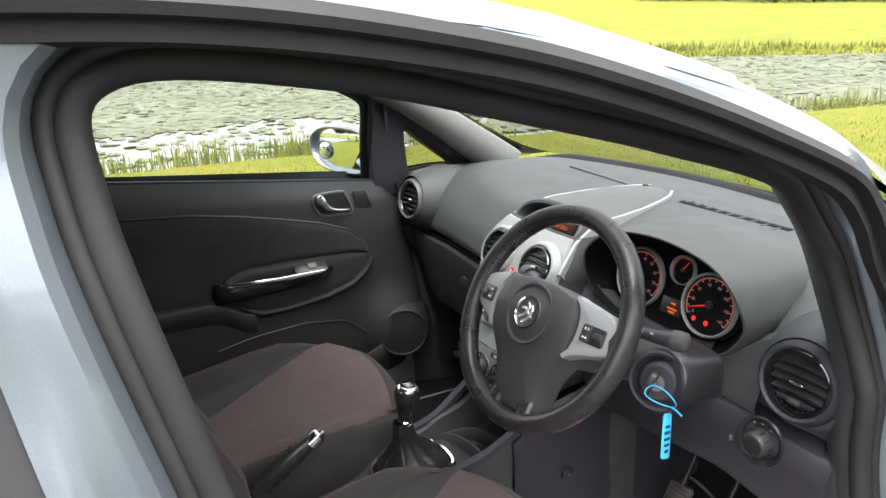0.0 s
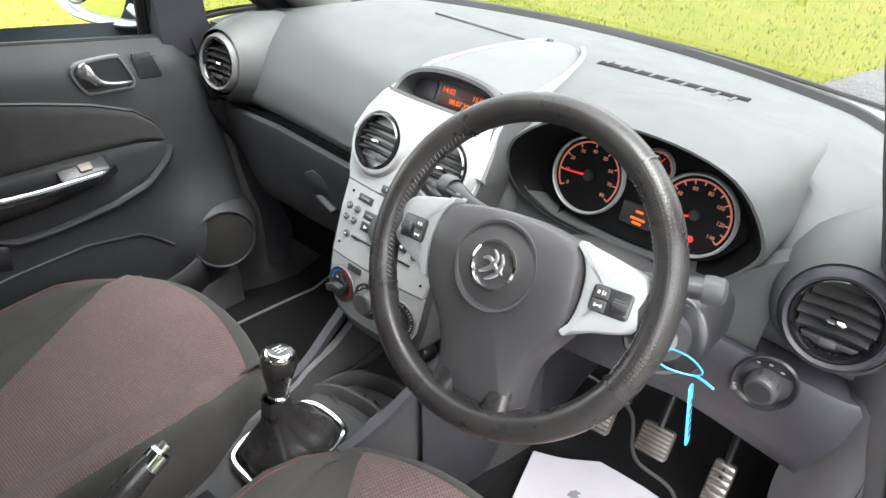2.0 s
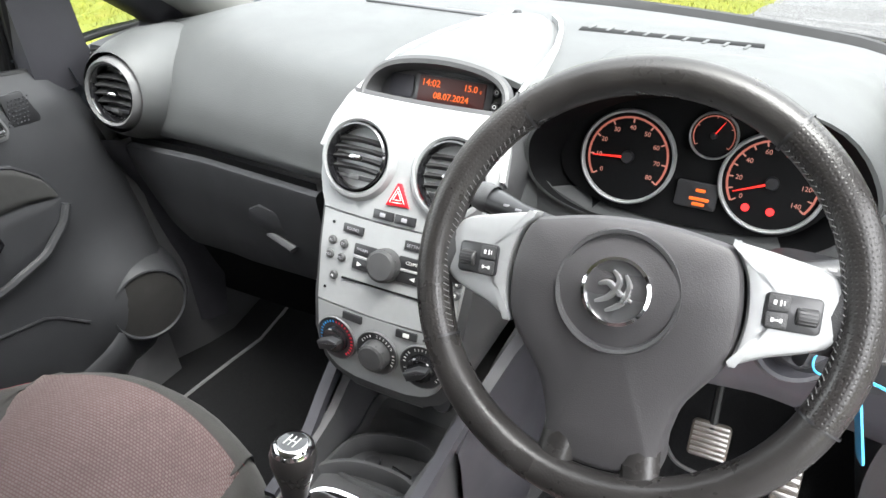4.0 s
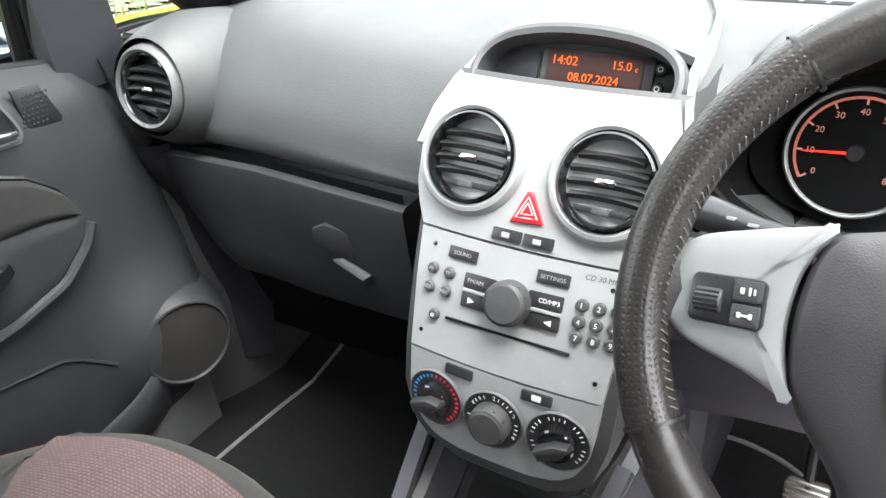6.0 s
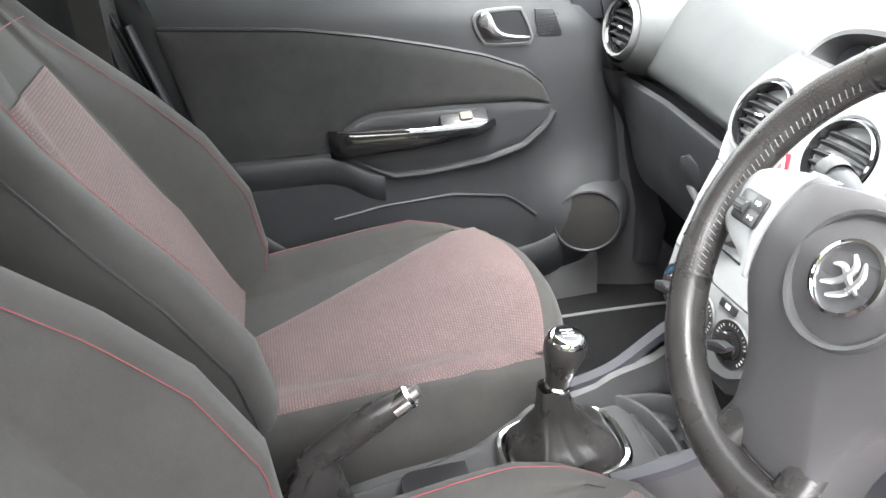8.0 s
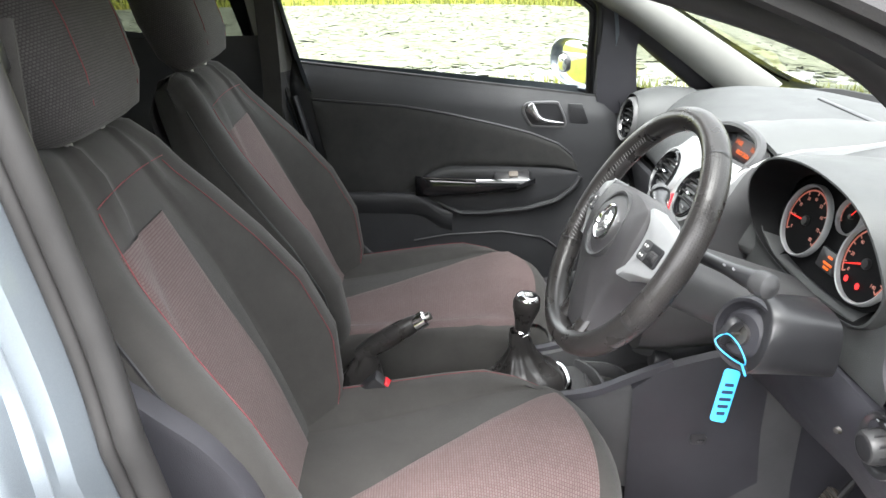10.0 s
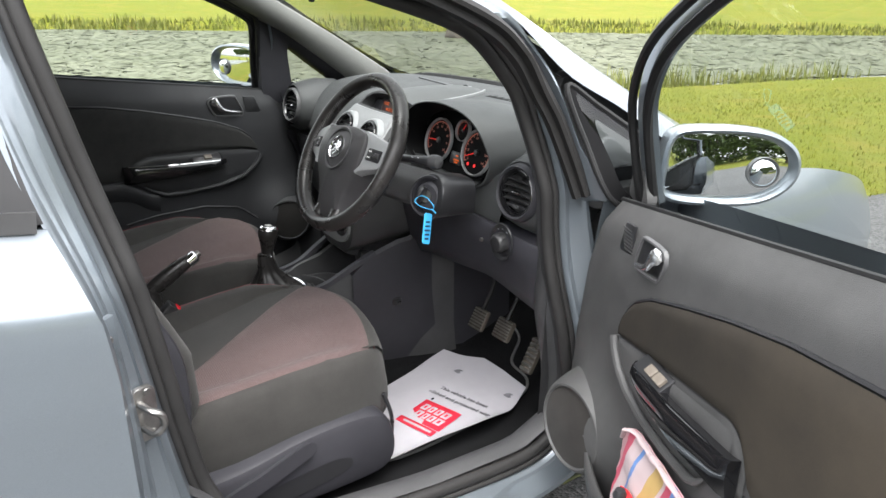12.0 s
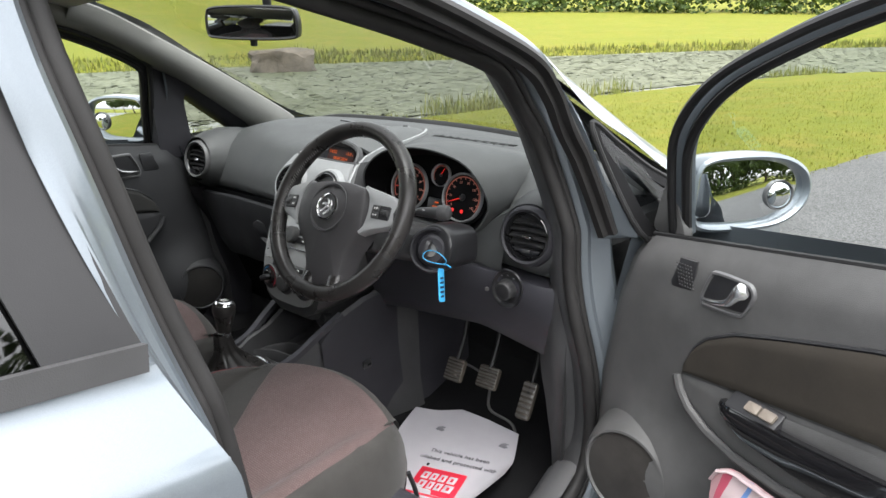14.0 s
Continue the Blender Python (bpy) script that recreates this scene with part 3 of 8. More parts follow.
def tree(name, m, tall, seed, label):
    """A tapered trunk with limbs, and a crown of small leaves in uneven clumps."""
    rnd = random.Random(seed)
    t = local_thing(name, m, label, "tree", "trees round the drive")
    trunk = tube([(0, 0, -0.2), (0.1, 0, tall * 0.2), (-0.05, 0.1, tall * 0.45), (0.1, 0, tall * 0.8)], 0.24, n=9, taper=lambda f: 1 - 0.8 * f)
    tips = []
    for i in range(9):
        a, h = i * 2.4 + rnd.random(), tall * rnd.uniform(0.3, 0.7)
        tip = V(math.cos(a) * tall * 0.25, math.sin(a) * tall * 0.25, h + tall * rnd.uniform(0.05, 0.22))
        tips.append(tip)
        trunk = merge(trunk, tube([(0, 0, h), tip * 0.5 + V(0, 0, h * 0.55), tip], 0.09, n=6, taper=lambda f: 1 - 0.8 * f))
    part("trunk", trunk, BARK, t)
    verts, faces = [], []
    for i in range(5200):
        c = tips[rnd.randrange(len(tips))] if rnd.random() < 0.7 else V(rnd.gauss(0, tall * 0.1), rnd.gauss(0, tall * 0.1), tall * rnd.uniform(0.4, 0.95))
        d = V(rnd.gauss(0, 1), rnd.gauss(0, 1), rnd.gauss(0, 0.8))
        p = c + d.normalized() * tall * 0.13 * rnd.random() ** 0.4
        s, a, b = rnd.uniform(0.09, 0.2), rnd.uniform(0, 6.28), rnd.uniform(-1, 1)
        u, w = V(math.cos(a), math.sin(a), b * 0.5) * s, V(-math.sin(a) * b, math.cos(a) * b, 1) * s
        k = len(verts)
        verts += [tuple(p - u), tuple(p - w * 0.7), tuple(p + u), tuple(p + w)]
        faces.append((k, k + 1, k + 2, k + 3))
    mesh = bpy.data.meshes.new("crown")
    mesh.from_pydata(verts, [], faces)
    mesh.materials.append(LEAF)
    crown = new("crown", mesh)
    crown.parent = t
    return t


first_tree = tree("tree", pose(-3.5, -17, -0.1), 8.0, 21, "broad-leaved tree on the lawn behind the car")
for x, y, a in ((3.5, -24, 50), (-8, -24, 120), (10, -20, 200), (17, -12, 290), (-14, -27, 10), (17.5, -7.5, 33), (18, -3, 80), (17, 1.5, 140), (18.5, 6, 230), (7, -30, 170), (-1, -33, 250)):
    copy_thing(first_tree, pose(x, y, -0.1, 0, 0, a))


def hedge_place(rnd):
    y = rnd.uniform(-18, 16)
    return 17.5 + rnd.uniform(-1.5, 1.5) + 1.2 * noise.noise(V(y * 0.3, 0, 2)), y, rnd.uniform(2.0, 4.2)


strewn("hedge", 420, hedge_place, wood_shape, LEAF, "dark green hedge beyond the drive", "hedge", 12)
sign = thing("marker_sign", (2.0, 58, ground_height(2.0, 58)), "small yellow sign on a post by the far lawn", "sign")
z0 = ground_height(2.0, 58)
part("post", tube([(2, 58, z0 - 0.1), (2, 58, z0 + 1.0)], 0.04), STEEL, sign)
part("sign_plate", block(0.9, 0.7, 0.03, 0.03, facing((2, 57.95, z0 + 1.0), (0, -1, 0))), YELLOW, sign)


# ---- the car's shell ----
car = thing("car", (0, -0.4, 0), "silver-blue five-door hatchback standing on the drive with its driver's door open", "car")


def side_x(z):
    """Half width of the door opening's plane at a height."""
    return 0.75 if z < 0.9 else 0.75 - 0.28 * (z - 0.9)


def belt(y):
    return 0.905 - 0.131 * y


def skin_x(y, z):
    """Half width of the outer skin."""
    zc = z - 0.15 * max(0.0, -0.885 - y) * smooth(belt(y) + 0.14, belt(y), z)
    w = lerp(zc, [0.2, 0.3, 0.55, 0.80, 0.89, 0.925, 0.940, 1.0, 1.2, 1.36, 1.43], [0.80, 0.833, 0.857, 0.859, 0.857, 0.854, 0.842, 0.797, 0.725, 0.668, 0.60])
    if y > 0.7:
        w -= 0.20 * ((y - 0.7) / 0.85) ** 2.2
    if y < -1.6:
        w -= 0.10 * ((-1.6 - y) / 0.8) ** 2
    return w


OPEN = [(-0.850, 1.366), (-0.70, 1.352), (-0.545, 1.314), (-0.37, 1.266), (-0.19, 1.203), (-0.083, 1.110), (-0.043, 1.0), (-0.020, 0.88), (-0.005, 0.70), (0.02, 0.56), (0.04, 0.446),
        (0.02, 0.36), (-0.06, 0.318), (-0.294, 0.328), (-0.55, 0.36), (-0.655, 0.395), (-0.720, 0.49), (-0.747, 0.62), (-0.764, 0.75), (-0.787, 0.90), (-0.832, 1.10), (-0.870, 1.30)]
RIM = [(-0.965, 1.412), (-0.72, 1.414), (-0.52, 1.387), (-0.33, 1.335), (-0.13, 1.247), (-0.030, 1.145), (0.014, 1.01), (0.048, 0.89), (0.095, 0.70), (0.125, 0.56), (0.125, 0.44),
       (0.11, 0.30), (-0.03, 0.235), (-0.294, 0.23), (-0.60, 0.235), (-0.90, 0.265), (-0.890, 0.45), (-0.872, 0.62), (-0.866, 0.75), (-0.872, 0.90), (-0.928, 1.10), (-0.960, 1.31)]
SHUT = [(-0.17, 1.216), (-0.070, 1.168), (-0.030, 1.02), (-0.010, 0.88), (0.0, 0.70)]
RING = spline([(0, y, z) for y, z in OPEN], 220, True)
RINGS = {1: RING, -1: spline([(0, y, z) for y, z in OPEN[:4] + SHUT + OPEN[9:]], 220, True)}
OUTER = spline([(0, y, z) for y, z in RIM], 220, True)


def ring_out(d, s=1):
    """The opening's outline on side s moved outwards by d."""
    ring = RINGS[s]
    out, n = [], len(ring)
    for i, p in enumerate(ring):
        t = (ring[(i + 1) % n] - ring[i - 1]).normalized()
        out.append(V(0, p.y + t.z * d, p.z - t.y * d))
    return out


# the outline runs clockwise seen from the right, so outwards is minus
SGN = -1.0 if (ring_out(0.05)[0].z < RING[0].z) else 1.0


def seal_x(p, s=1):
    """The seal's plane: it runs deeper along the lower middle pillar and the driver's front pillar."""
    return side_x(p.z) - 0.045 * smooth(-0.55, -0.74, p.y) * smooth(1.28, 0.95, p.z) * smooth(0.36, 0.52, p.z) - (0.042 if s > 0 else 0.0) * smooth(-0.22, -0.08, p.y) * smooth(0.55, 0.85, p.z)


def band(steps, s):
    """A band round the opening through (outward, sideways) steps on side s."""
    rows = []
    for o, dx in steps:
        rows.append([(s * (seal_x(p, s) + dx), q.y, q.z) for p, q in zip(RINGS[s], ring_out(o * SGN, s))])
    return grid(rows, close_u=True)


def frame_side(s):
    inner = [(0.020, -0.012), (0.032, -0.004), (0.036, 0.022), (0.042, 0.046)]
    rows = []
    for o, dx in inner:
        rows.append([(s * (seal_x(p, s) + dx * (1 - 0.45 * smooth(-0.20, -0.10, p.y) * (s > 0))), q.y, q.z) for p, q in zip(RINGS[s], ring_out(o * SGN, s))])
    edge = ring_out(0.050 * SGN, s)
    for k in (0.0, 0.06, 0.14, 0.26, 0.40, 0.47, 0.55, 0.66, 0.74, 0.88, 1.0):
        row = []
        for p, q, t in zip(RINGS[s], edge, OUTER):
            y, z = q.y + (t.y - q.y) * k, q.z + (t.z - q.z) * k
            x_in = seal_x(p, s) + 0.056
            x_out = skin_x(y, z)
            slim = smooth(-0.20, -0.10, p.y) * (s > 0)
            x_in -= 0.028 * slim
            if p.y > -0.12 and p.z < 0.88:
                x_out = seal_x(p, s) + 0.062
            else:
                x_out += (min(x_out, skin_x(y, z) - 0.028) - x_out) * slim
            if y < -0.55:
                x_out += (max(x_out, x_in + 0.006) - x_out) * smooth(-0.55, -0.80, y) * smooth(0.95, 1.15, z)
            if k < 0.99:
                x_out = min(x_out, x_in + 0.05) if p.z < 0.5 else x_out
            jamb = smooth(-0.55, -0.68, p.y) * smooth(1.30, 1.0, p.z) * smooth(0.36, 0.5, p.z)
            ease = min(1, k * 1.6) + (lerp(k, [0, 0.06, 0.14, 0.26, 0.40, 0.47, 0.55, 0.66, 0.74, 0.88, 1], [0.0, 0.08, 0.05, 0.08, 0.12, 0.34, 0.42, 0.46, 0.80, 0.95, 1.0]) - min(1, k * 1.6)) * jamb
            row.append((s * (x_in + (x_out - x_in) * ease), y, z))
        rows.append(row)
    frame_ob = part("door_frame", grid(rows, close_u=True), PAINT, car, sharp=24)
    tagged(frame_ob, "silver-blue painted door aperture")
    if s < 0:
        return
    for o, dx, r, sq in ((0.0135, 0.0, 0.0140, 1.0), (0.029, 0.010, 0.007, 1.0)):
        path = [(s * (seal_x(p, s) + dx), q.y, q.z) for p, q in zip(RINGS[s], ring_out(o * SGN, s))]
        part("door_seal", tube(path, r, True, 10, sq, up=(1, 0, 0)), SEAL, car, "black ribbed rubber door seal")
    part("aperture_trim", band([(0.016, -0.010), (0.013, -0.018), (0.018, -0.035), (0.034, -0.060), (0.06, -0.08)], s), TRIM, car)


frame_side(1)
frame_side(-1)


# screen edge from the scuttle up to the roof, and on to the tail
def edge_x(y, z):
    return lerp(z, [0.9, 0.95, 1.1, 1.25, 1.40, 1.44], [0.745, 0.735, 0.69, 0.645, 0.605, 0.585])


PILLAR_TOP = [(0.60, 0.905), (0.47, 0.948), (0.30, 1.036), (0.12, 1.137), (-0.05, 1.240), (-0.15, 1.290), (-0.33, 1.357)]
PILLAR_LOW = [(0.52, 0.875), (0.42, 0.885), (0.28, 0.965), (0.13, 1.062), (0.0, 1.135), (-0.13, 1.252), (-0.33, 1.341)]
for s in (1, -1):
    rows = []
    top, low = spline([(0, *p) for p in PILLAR_TOP], 30), spline([(0, *p) for p in PILLAR_LOW], 30)
    for k in range(5):
        f = k / 4
        rows.append([(s * ((1 - f) * edge_x(p.y, p.z) + f * (skin_x(q.y, q.z) - 0.012) + 0.014 * math.sin(math.pi * f)), p.lerp(q, f).y, p.lerp(q, f).z) for p, q in zip(top, low)])
    rows.insert(0, [V(x - s * 0.020, y + 0.008, z + 0.003) for x, y, z in rows[0]])
    part("windscreen_pillar", grid(rows), PAINT, car)
    # fixed quarter light in front of the door
    path = spline([(s * (skin_x(y, z) - 0.016), y, z) for y, z in ((-0.004, 1.115), (0.020, 1.01), (0.052, 0.900), (0.20, 0.893), (0.355, 0.892), (0.27, 0.952), (0.17, 1.010), (0.07, 1.072))], 40, True)
    cen = V(s * (skin_x(0.15, 0.94) - 0.018), 0.15, 0.94)
    rows = [[p.lerp(cen, 0.0) for p in path], [p.lerp(cen, 0.5) for p in path], [p.lerp(cen, 0.98) for p in path]]
    part("quarter_light", grid(rows, close_u=True), SCREEN_GLASS, car, "triangular fixed quarter window")
    part("quarter_light_frame", tube(path, 0.006, True, 8, up=(1, 0, 0)), RUBBER, car)
    clear = spline([(s * (skin_x(y, z) - 0.015), y, z) for y, z in ((0.050, 1.045), (0.066, 0.980), (0.088, 0.910), (0.20, 0.905), (0.300, 0.903), (0.235, 0.944), (0.15, 0.992), (0.08, 1.036))], 40, True)
    part("quarter_light_border", grid([[V(p.x + s * 0.002, p.y, p.z).lerp(V(q.x + s * 0.002, q.y, q.z), k) for p, q in zip(path, clear)] for k in (0.0, 0.5, 1.0)], close_u=True), DIAL_BLACK, car, "black printed border of the quarter window")
    # wing and front corner
    topline = spline([(0, *p) for p in ((0.075, 0.885), (0.42, 0.882), (0.75, 0.865), (1.05, 0.80), (1.28, 0.715), (1.45, 0.60))], 34)
    botline = spline([(0, *p) for p in ((0.13, 0.24), (0.42, 0.24), (0.75, 0.24), (1.05, 0.24), (1.30, 0.24), (1.48, 0.26))], 34)
    rows = [[(s * (skin_x(p.y, p.lerp(q, f).z) - 0.05 * (1 - f) ** 6), p.y + (q.y - p.y) * f, p.lerp(q, f).z) for p, q in zip(topline, botline)] for f in (0, 0.05, 0.12, 0.25, 0.45, 0.7, 1)]
    part("front_wing", grid(rows), PAINT, car)
    # sill underside and rear quarter
    rows = [[(s * (skin_x(y, 0.235) - d), y, z) for y in np.linspace(0.12, -1.75, 16)] for d, z in ((0.0, 0.238), (0.03, 0.21), (0.12, 0.20))]
    part("sill", grid(rows), PAINT, car)
    rows = [[(s * skin_x(y, z), y, z) for y in np.linspace(-1.74, -2.38, 10)] for z in (0.25, 0.4, 0.6, 0.8, 0.95, belt(-1.9))]
    part("rear_quarter", grid(rows), PAINT, car)
    rows = []
    for f in np.linspace(0, 1, 5):
        rows.append([(s * (skin_x(y, lerp(f, [0, 1], [belt(-1.9), 1.40 - 0.12 * ((-1.6 - y) / 0.8 if y < -1.6 else 0)])) - 0.0), y - 0.25 * f * ((-1.5 - y) / 0.9 if y < -1.5 else 0) * -0.6, lerp(f, [0, 1], [belt(-1.9), 1.41 - 0.10 * max(0, (-1.6 - y) / 0.8)])) for y in np.linspace(-1.70, -2.30, 9)])
    part("rear_pillar", grid(rows), PAINT, car)

# roof and headlining
rows_out, rows_in = [], []
for y in np.linspace(-0.30, -2.2, 22):
    z_edge = lerp(-y, [0.30, 0.33, 0.52, 0.72, 0.93, 1.4, 1.8, 2.2], [1.347, 1.357, 1.409, 1.430, 1.437, 1.432, 1.39, 1.32])
    x_edge = edge_x(y, z_edge)
    rows_out.append([(x_edge * t, y, z_edge + 0.040 * (1 - t * t) + 0.004 * (1 - abs(t) ** 8)) for t in np.linspace(-1, 1, 25)])
    rows_in.append([((x_edge - 0.004) * t, y, z_edge - 0.034 + 0.035 * (1 - t * t)) for t in np.linspace(-1, 1, 25)])
part("roof", grid(rows_out), PAINT, car)
for s in (1, -1):
    rows = []
    for row in rows_out[:18]:
        x, y, z = row[-1]
        zl = lerp(-y, [0.30, 0.33, 0.52, 0.62, 0.72, 0.96, 1.4, 1.76], [1.330, 1.340, 1.391, 1.406, 1.417, 1.429, 1.426, 1.385])
        xl = skin_x(y, zl)
        xl += (max(xl, side_x(zl) + 0.058) - xl) * smooth(-0.52, -0.80, y) + 0.003
        rows.append([(s * (x - 0.012), y, z + 0.0045), (s * x, y, z + 0.003), (s * (x + (xl - x) * 0.4), y, z - (z - zl) * 0.10), (s * (x + (xl - x) * 0.8), y, z - (z - zl) * 0.45), (s * xl, y, zl - 0.004)])
    part("roof_rail", grid(rows), PAINT, car)
part("headlining", grid(rows_in), HEADLINER, car, "pale grey cloth headlining")


def screen_edge(f):
    """Side edge of the windscreen, f from scuttle to header."""
    p = spline([(0, 0.575, 0.922), (0, 0.47, 0.952), (0, 0.30, 1.036), (0, 0.10, 1.147), (0, -0.13, 1.270), (0, -0.30, 1.334)], 31)[int(round(f * 30))]
    return edge_x(p.y, p.z), p.y, p.z


def screen_point(f, t, lift=0.0):
    x, y, z = screen_edge(f)
    bow = (1 - t * t)
    return (x * t, y + bow * (0.115 * (1 - f) + 0.05 * f), z + bow * (0.012 + 0.028 * f) + lift - 0.010)


rows = [[screen_point(i / 30, t) for t in np.linspace(-0.99, 0.99, 25)] for i in range(31)]
screen = part("windscreen", grid(rows), SCREEN_GLASS, car, "slightly dusty laminated windscreen")
rows = [[screen_point(i / 30, t, -0.004) for t in np.linspace(-0.72, 0.99, 23)] for i in (0, 1, 2)]
part("screen_border", grid(rows), SMOOTH, car, "black printed band along the glass")
for s in (1, -1):
    rows = [[screen_point(i / 30, s * t, -0.004) for i in range(0 if s > 0 else 6, 31)] for t in (0.952, 0.998)]
    part("screen_border", grid(rows), SMOOTH, car, "black printed band along the glass")
    path = [screen_point(i / 30, s * 0.98, -0.003) for i in range(0 if s > 0 else 6, 31)]
    part("screen_seal", tube(path, 0.005, False, 8), RUBBER, car)
path = [screen_point(0.0, t, -0.026) for t in np.linspace(-0.72, 0.90, 20)]
part("scuttle", ribbon([(x, y + 0.05, z - 0.012) for x, y, z in path], [(-0.035, -0.010), (0.06, -0.008), (0.06, -0.020), (-0.035, -0.026)]), RUBBER, car, "black plastic scuttle panel")
for x0, x1 in ((-0.48, 0.05), (0.0, 0.60)):
    pts = []
    for f in np.linspace(0, 1, 8):
        t = (x0 + (x1 - x0) * f) / 0.70
        x, y, z = screen_point(0.2 / 30 + 0.012 * math.sin(math.pi * f * 0.7), t)
        pts.append((x, y + 0.014, z - 0.002))
    wiper = part("wiper", tube(pts, 0.0045, False, 6), RUBBER, car, "black windscreen wiper")

# bonnet
rows = []
for f in np.linspace(0, 1, 14):
    row = []
    for t in np.linspace(-1, 1, 21):
        y = lerp(f, [0, 0.3, 0.6, 0.85, 1], [0.72, 0.95, 1.22, 1.42, 1.52]) - 0.22 * f * t * t
        w = lerp(f, [0, 0.5, 0.8, 1], [0.745, 0.70, 0.60, 0.48])
        z = lerp(f, [0, 0.3, 0.6, 0.85, 1], [0.838, 0.800, 0.735, 0.650, 0.56]) + 0.02 * t * t
        row.append((w * t, y, z))
    rows.append(row)
part("bonnet", grid(rows), PAINT, car)
rows = []
for z in (0.62, 0.5, 0.38, 0.25):
    rows.append([(0.74 * t, 1.58 - 0.36 * t * t - 0.10 * (0.62 - z), z) for t in np.linspace(-1, 1, 19)])
part("front_bumper", grid(rows), PAINT, car)
for s in (1, -1):
    rows = []
    for f in np.linspace(0, 1, 8):
        rows.append([(s * (0.745 - 0.16 * f - 0.02 * g), 1.06 + 0.36 * f + 0.03 * g, 0.795 - 0.115 * f - 0.13 * g * (0.5 + 0.5 * f)) for g in np.linspace(0, 1, 6)])
    part("headlamp", grid(rows, thick=0.02, side=(-s * 0.6, -0.6, 0.2)), plain("hazed_lamp_lens", (0.55, 0.52, 0.36), 0.2, 0, 0.1, 30, 0.4), car, "slightly yellowed headlamp lens")

# tail, floor pan, bulkhead
rows = [[(0.78 * t * (1 - 0.02 * f), -2.42 + 0.30 * f * f + 0.10 * t * t, 0.25 + 1.12 * f) for t in np.linspace(-1, 1, 15)] for f in np.linspace(0, 1, 10)]
part("tailgate", grid(rows[:7]), PAINT, car)
part("rear_screen", grid(rows[6:]), REAR_GLASS, car, "heated rear screen")
rows = [[(x, y, lerp(y, [-2.3, -1.45, -1.35, 0.20, 0.42, 0.56], [0.45, 0.45, 0.23, 0.23, 0.33, 0.62]) + 0.17 * math.exp(-(x / 0.12) ** 4) * smooth(0.5, 0.3, y)) for x in np.linspace(-0.76, 0.76, 33)] for y in np.linspace(-2.3, 0.56, 40)]
part("carpet", grid(rows), CARPET, car, "black moulded floor carpet")
part("bulkhead", grid([[(x, 0.57, z) for x in np.linspace(-0.8, 0.8, 5)] for z in (0.2, 0.5, 0.87)]), CARPET, car)


def wheel(x, y):
    s = 1 if x > 0 else -1
    m = facing((x, y, 0.29), (s, 0, 0))
    w = part("wheel", lathe([(0.19, -0.09), (0.20, 0.03), (0.17, 0.045), (0.06, 0.03), (0.0, 0.035)], m, 28, False), STEEL, car)
    part("tyre", lathe([(0.19, 0.06), (0.25, 0.085), (0.282, 0.07), (0.288, 0.0), (0.282, -0.07), (0.25, -0.085), (0.19, -0.07)], m, 36, False), RUBBER, w, "black tyre")


for x in (0.74, -0.74):
    wheel(x, 0.86)
    wheel(x, -1.66)

# pillar trim, quarter-window panel and roof-side trim beside the passenger
inner_edge = spline([(-0.615, 0.40, 0.944), (-0.610, 0.350, 0.978), (-0.610, 0.142, 1.107), (-0.608, -0.056, 1.221), (-0.600, -0.203, 1.300), (-0.585, -0.30, 1.335)], 26)
outer_edge = spline([(-0.650, 0.31, 0.890), (-0.650, 0.248, 0.937), (-0.652, 0.034, 1.092), (-0.660, -0.071, 1.154), (-0.668, -0.19, 1.212), (-0.664, -0.30, 1.256)], 26)
rows = []
for a, b in zip(inner_edge, outer_edge):
    mid = a.lerp(b, 0.5) + V(0.020, -0.014, -0.004)
    rows.append([a + V(-0.020, 0.016, 0.002), a + V(-0.006, 0.006, 0.002), a, a.lerp(mid, 0.55) + V(0.004, -0.003, 0), mid, mid.lerp(b, 0.55) + V(0.004, -0.003, 0), b, b + V(-0.05, 0.004, -0.004)])
part("pillar_trim", grid(rows), PILLAR_TRIM, car, "light grey windscreen pillar trim", sharp=50)


def poly_ray(poly, c, a):
    """Where a ray from c at angle a leaves a closed outline."""
    best = None
    dx, dy = math.cos(a), math.sin(a)
    for p, q in zip(poly, poly[1:] + poly[:1]):
        ex, ey = q[0] - p[0], q[1] - p[1]
        den = dx * ey - dy * ex
        if abs(den) < 1e-9:
            continue
        t = ((p[0] - c[0]) * ey - (p[1] - c[1]) * ex) / den
        u = ((p[0] - c[0]) * dy - (p[1] - c[1]) * dx) / den
        if t > 0 and -1e-6 <= u <= 1 + 1e-6:
            best = t if best is None else max(best, t)
    return c[0] + dx * best, c[1] + dy * best


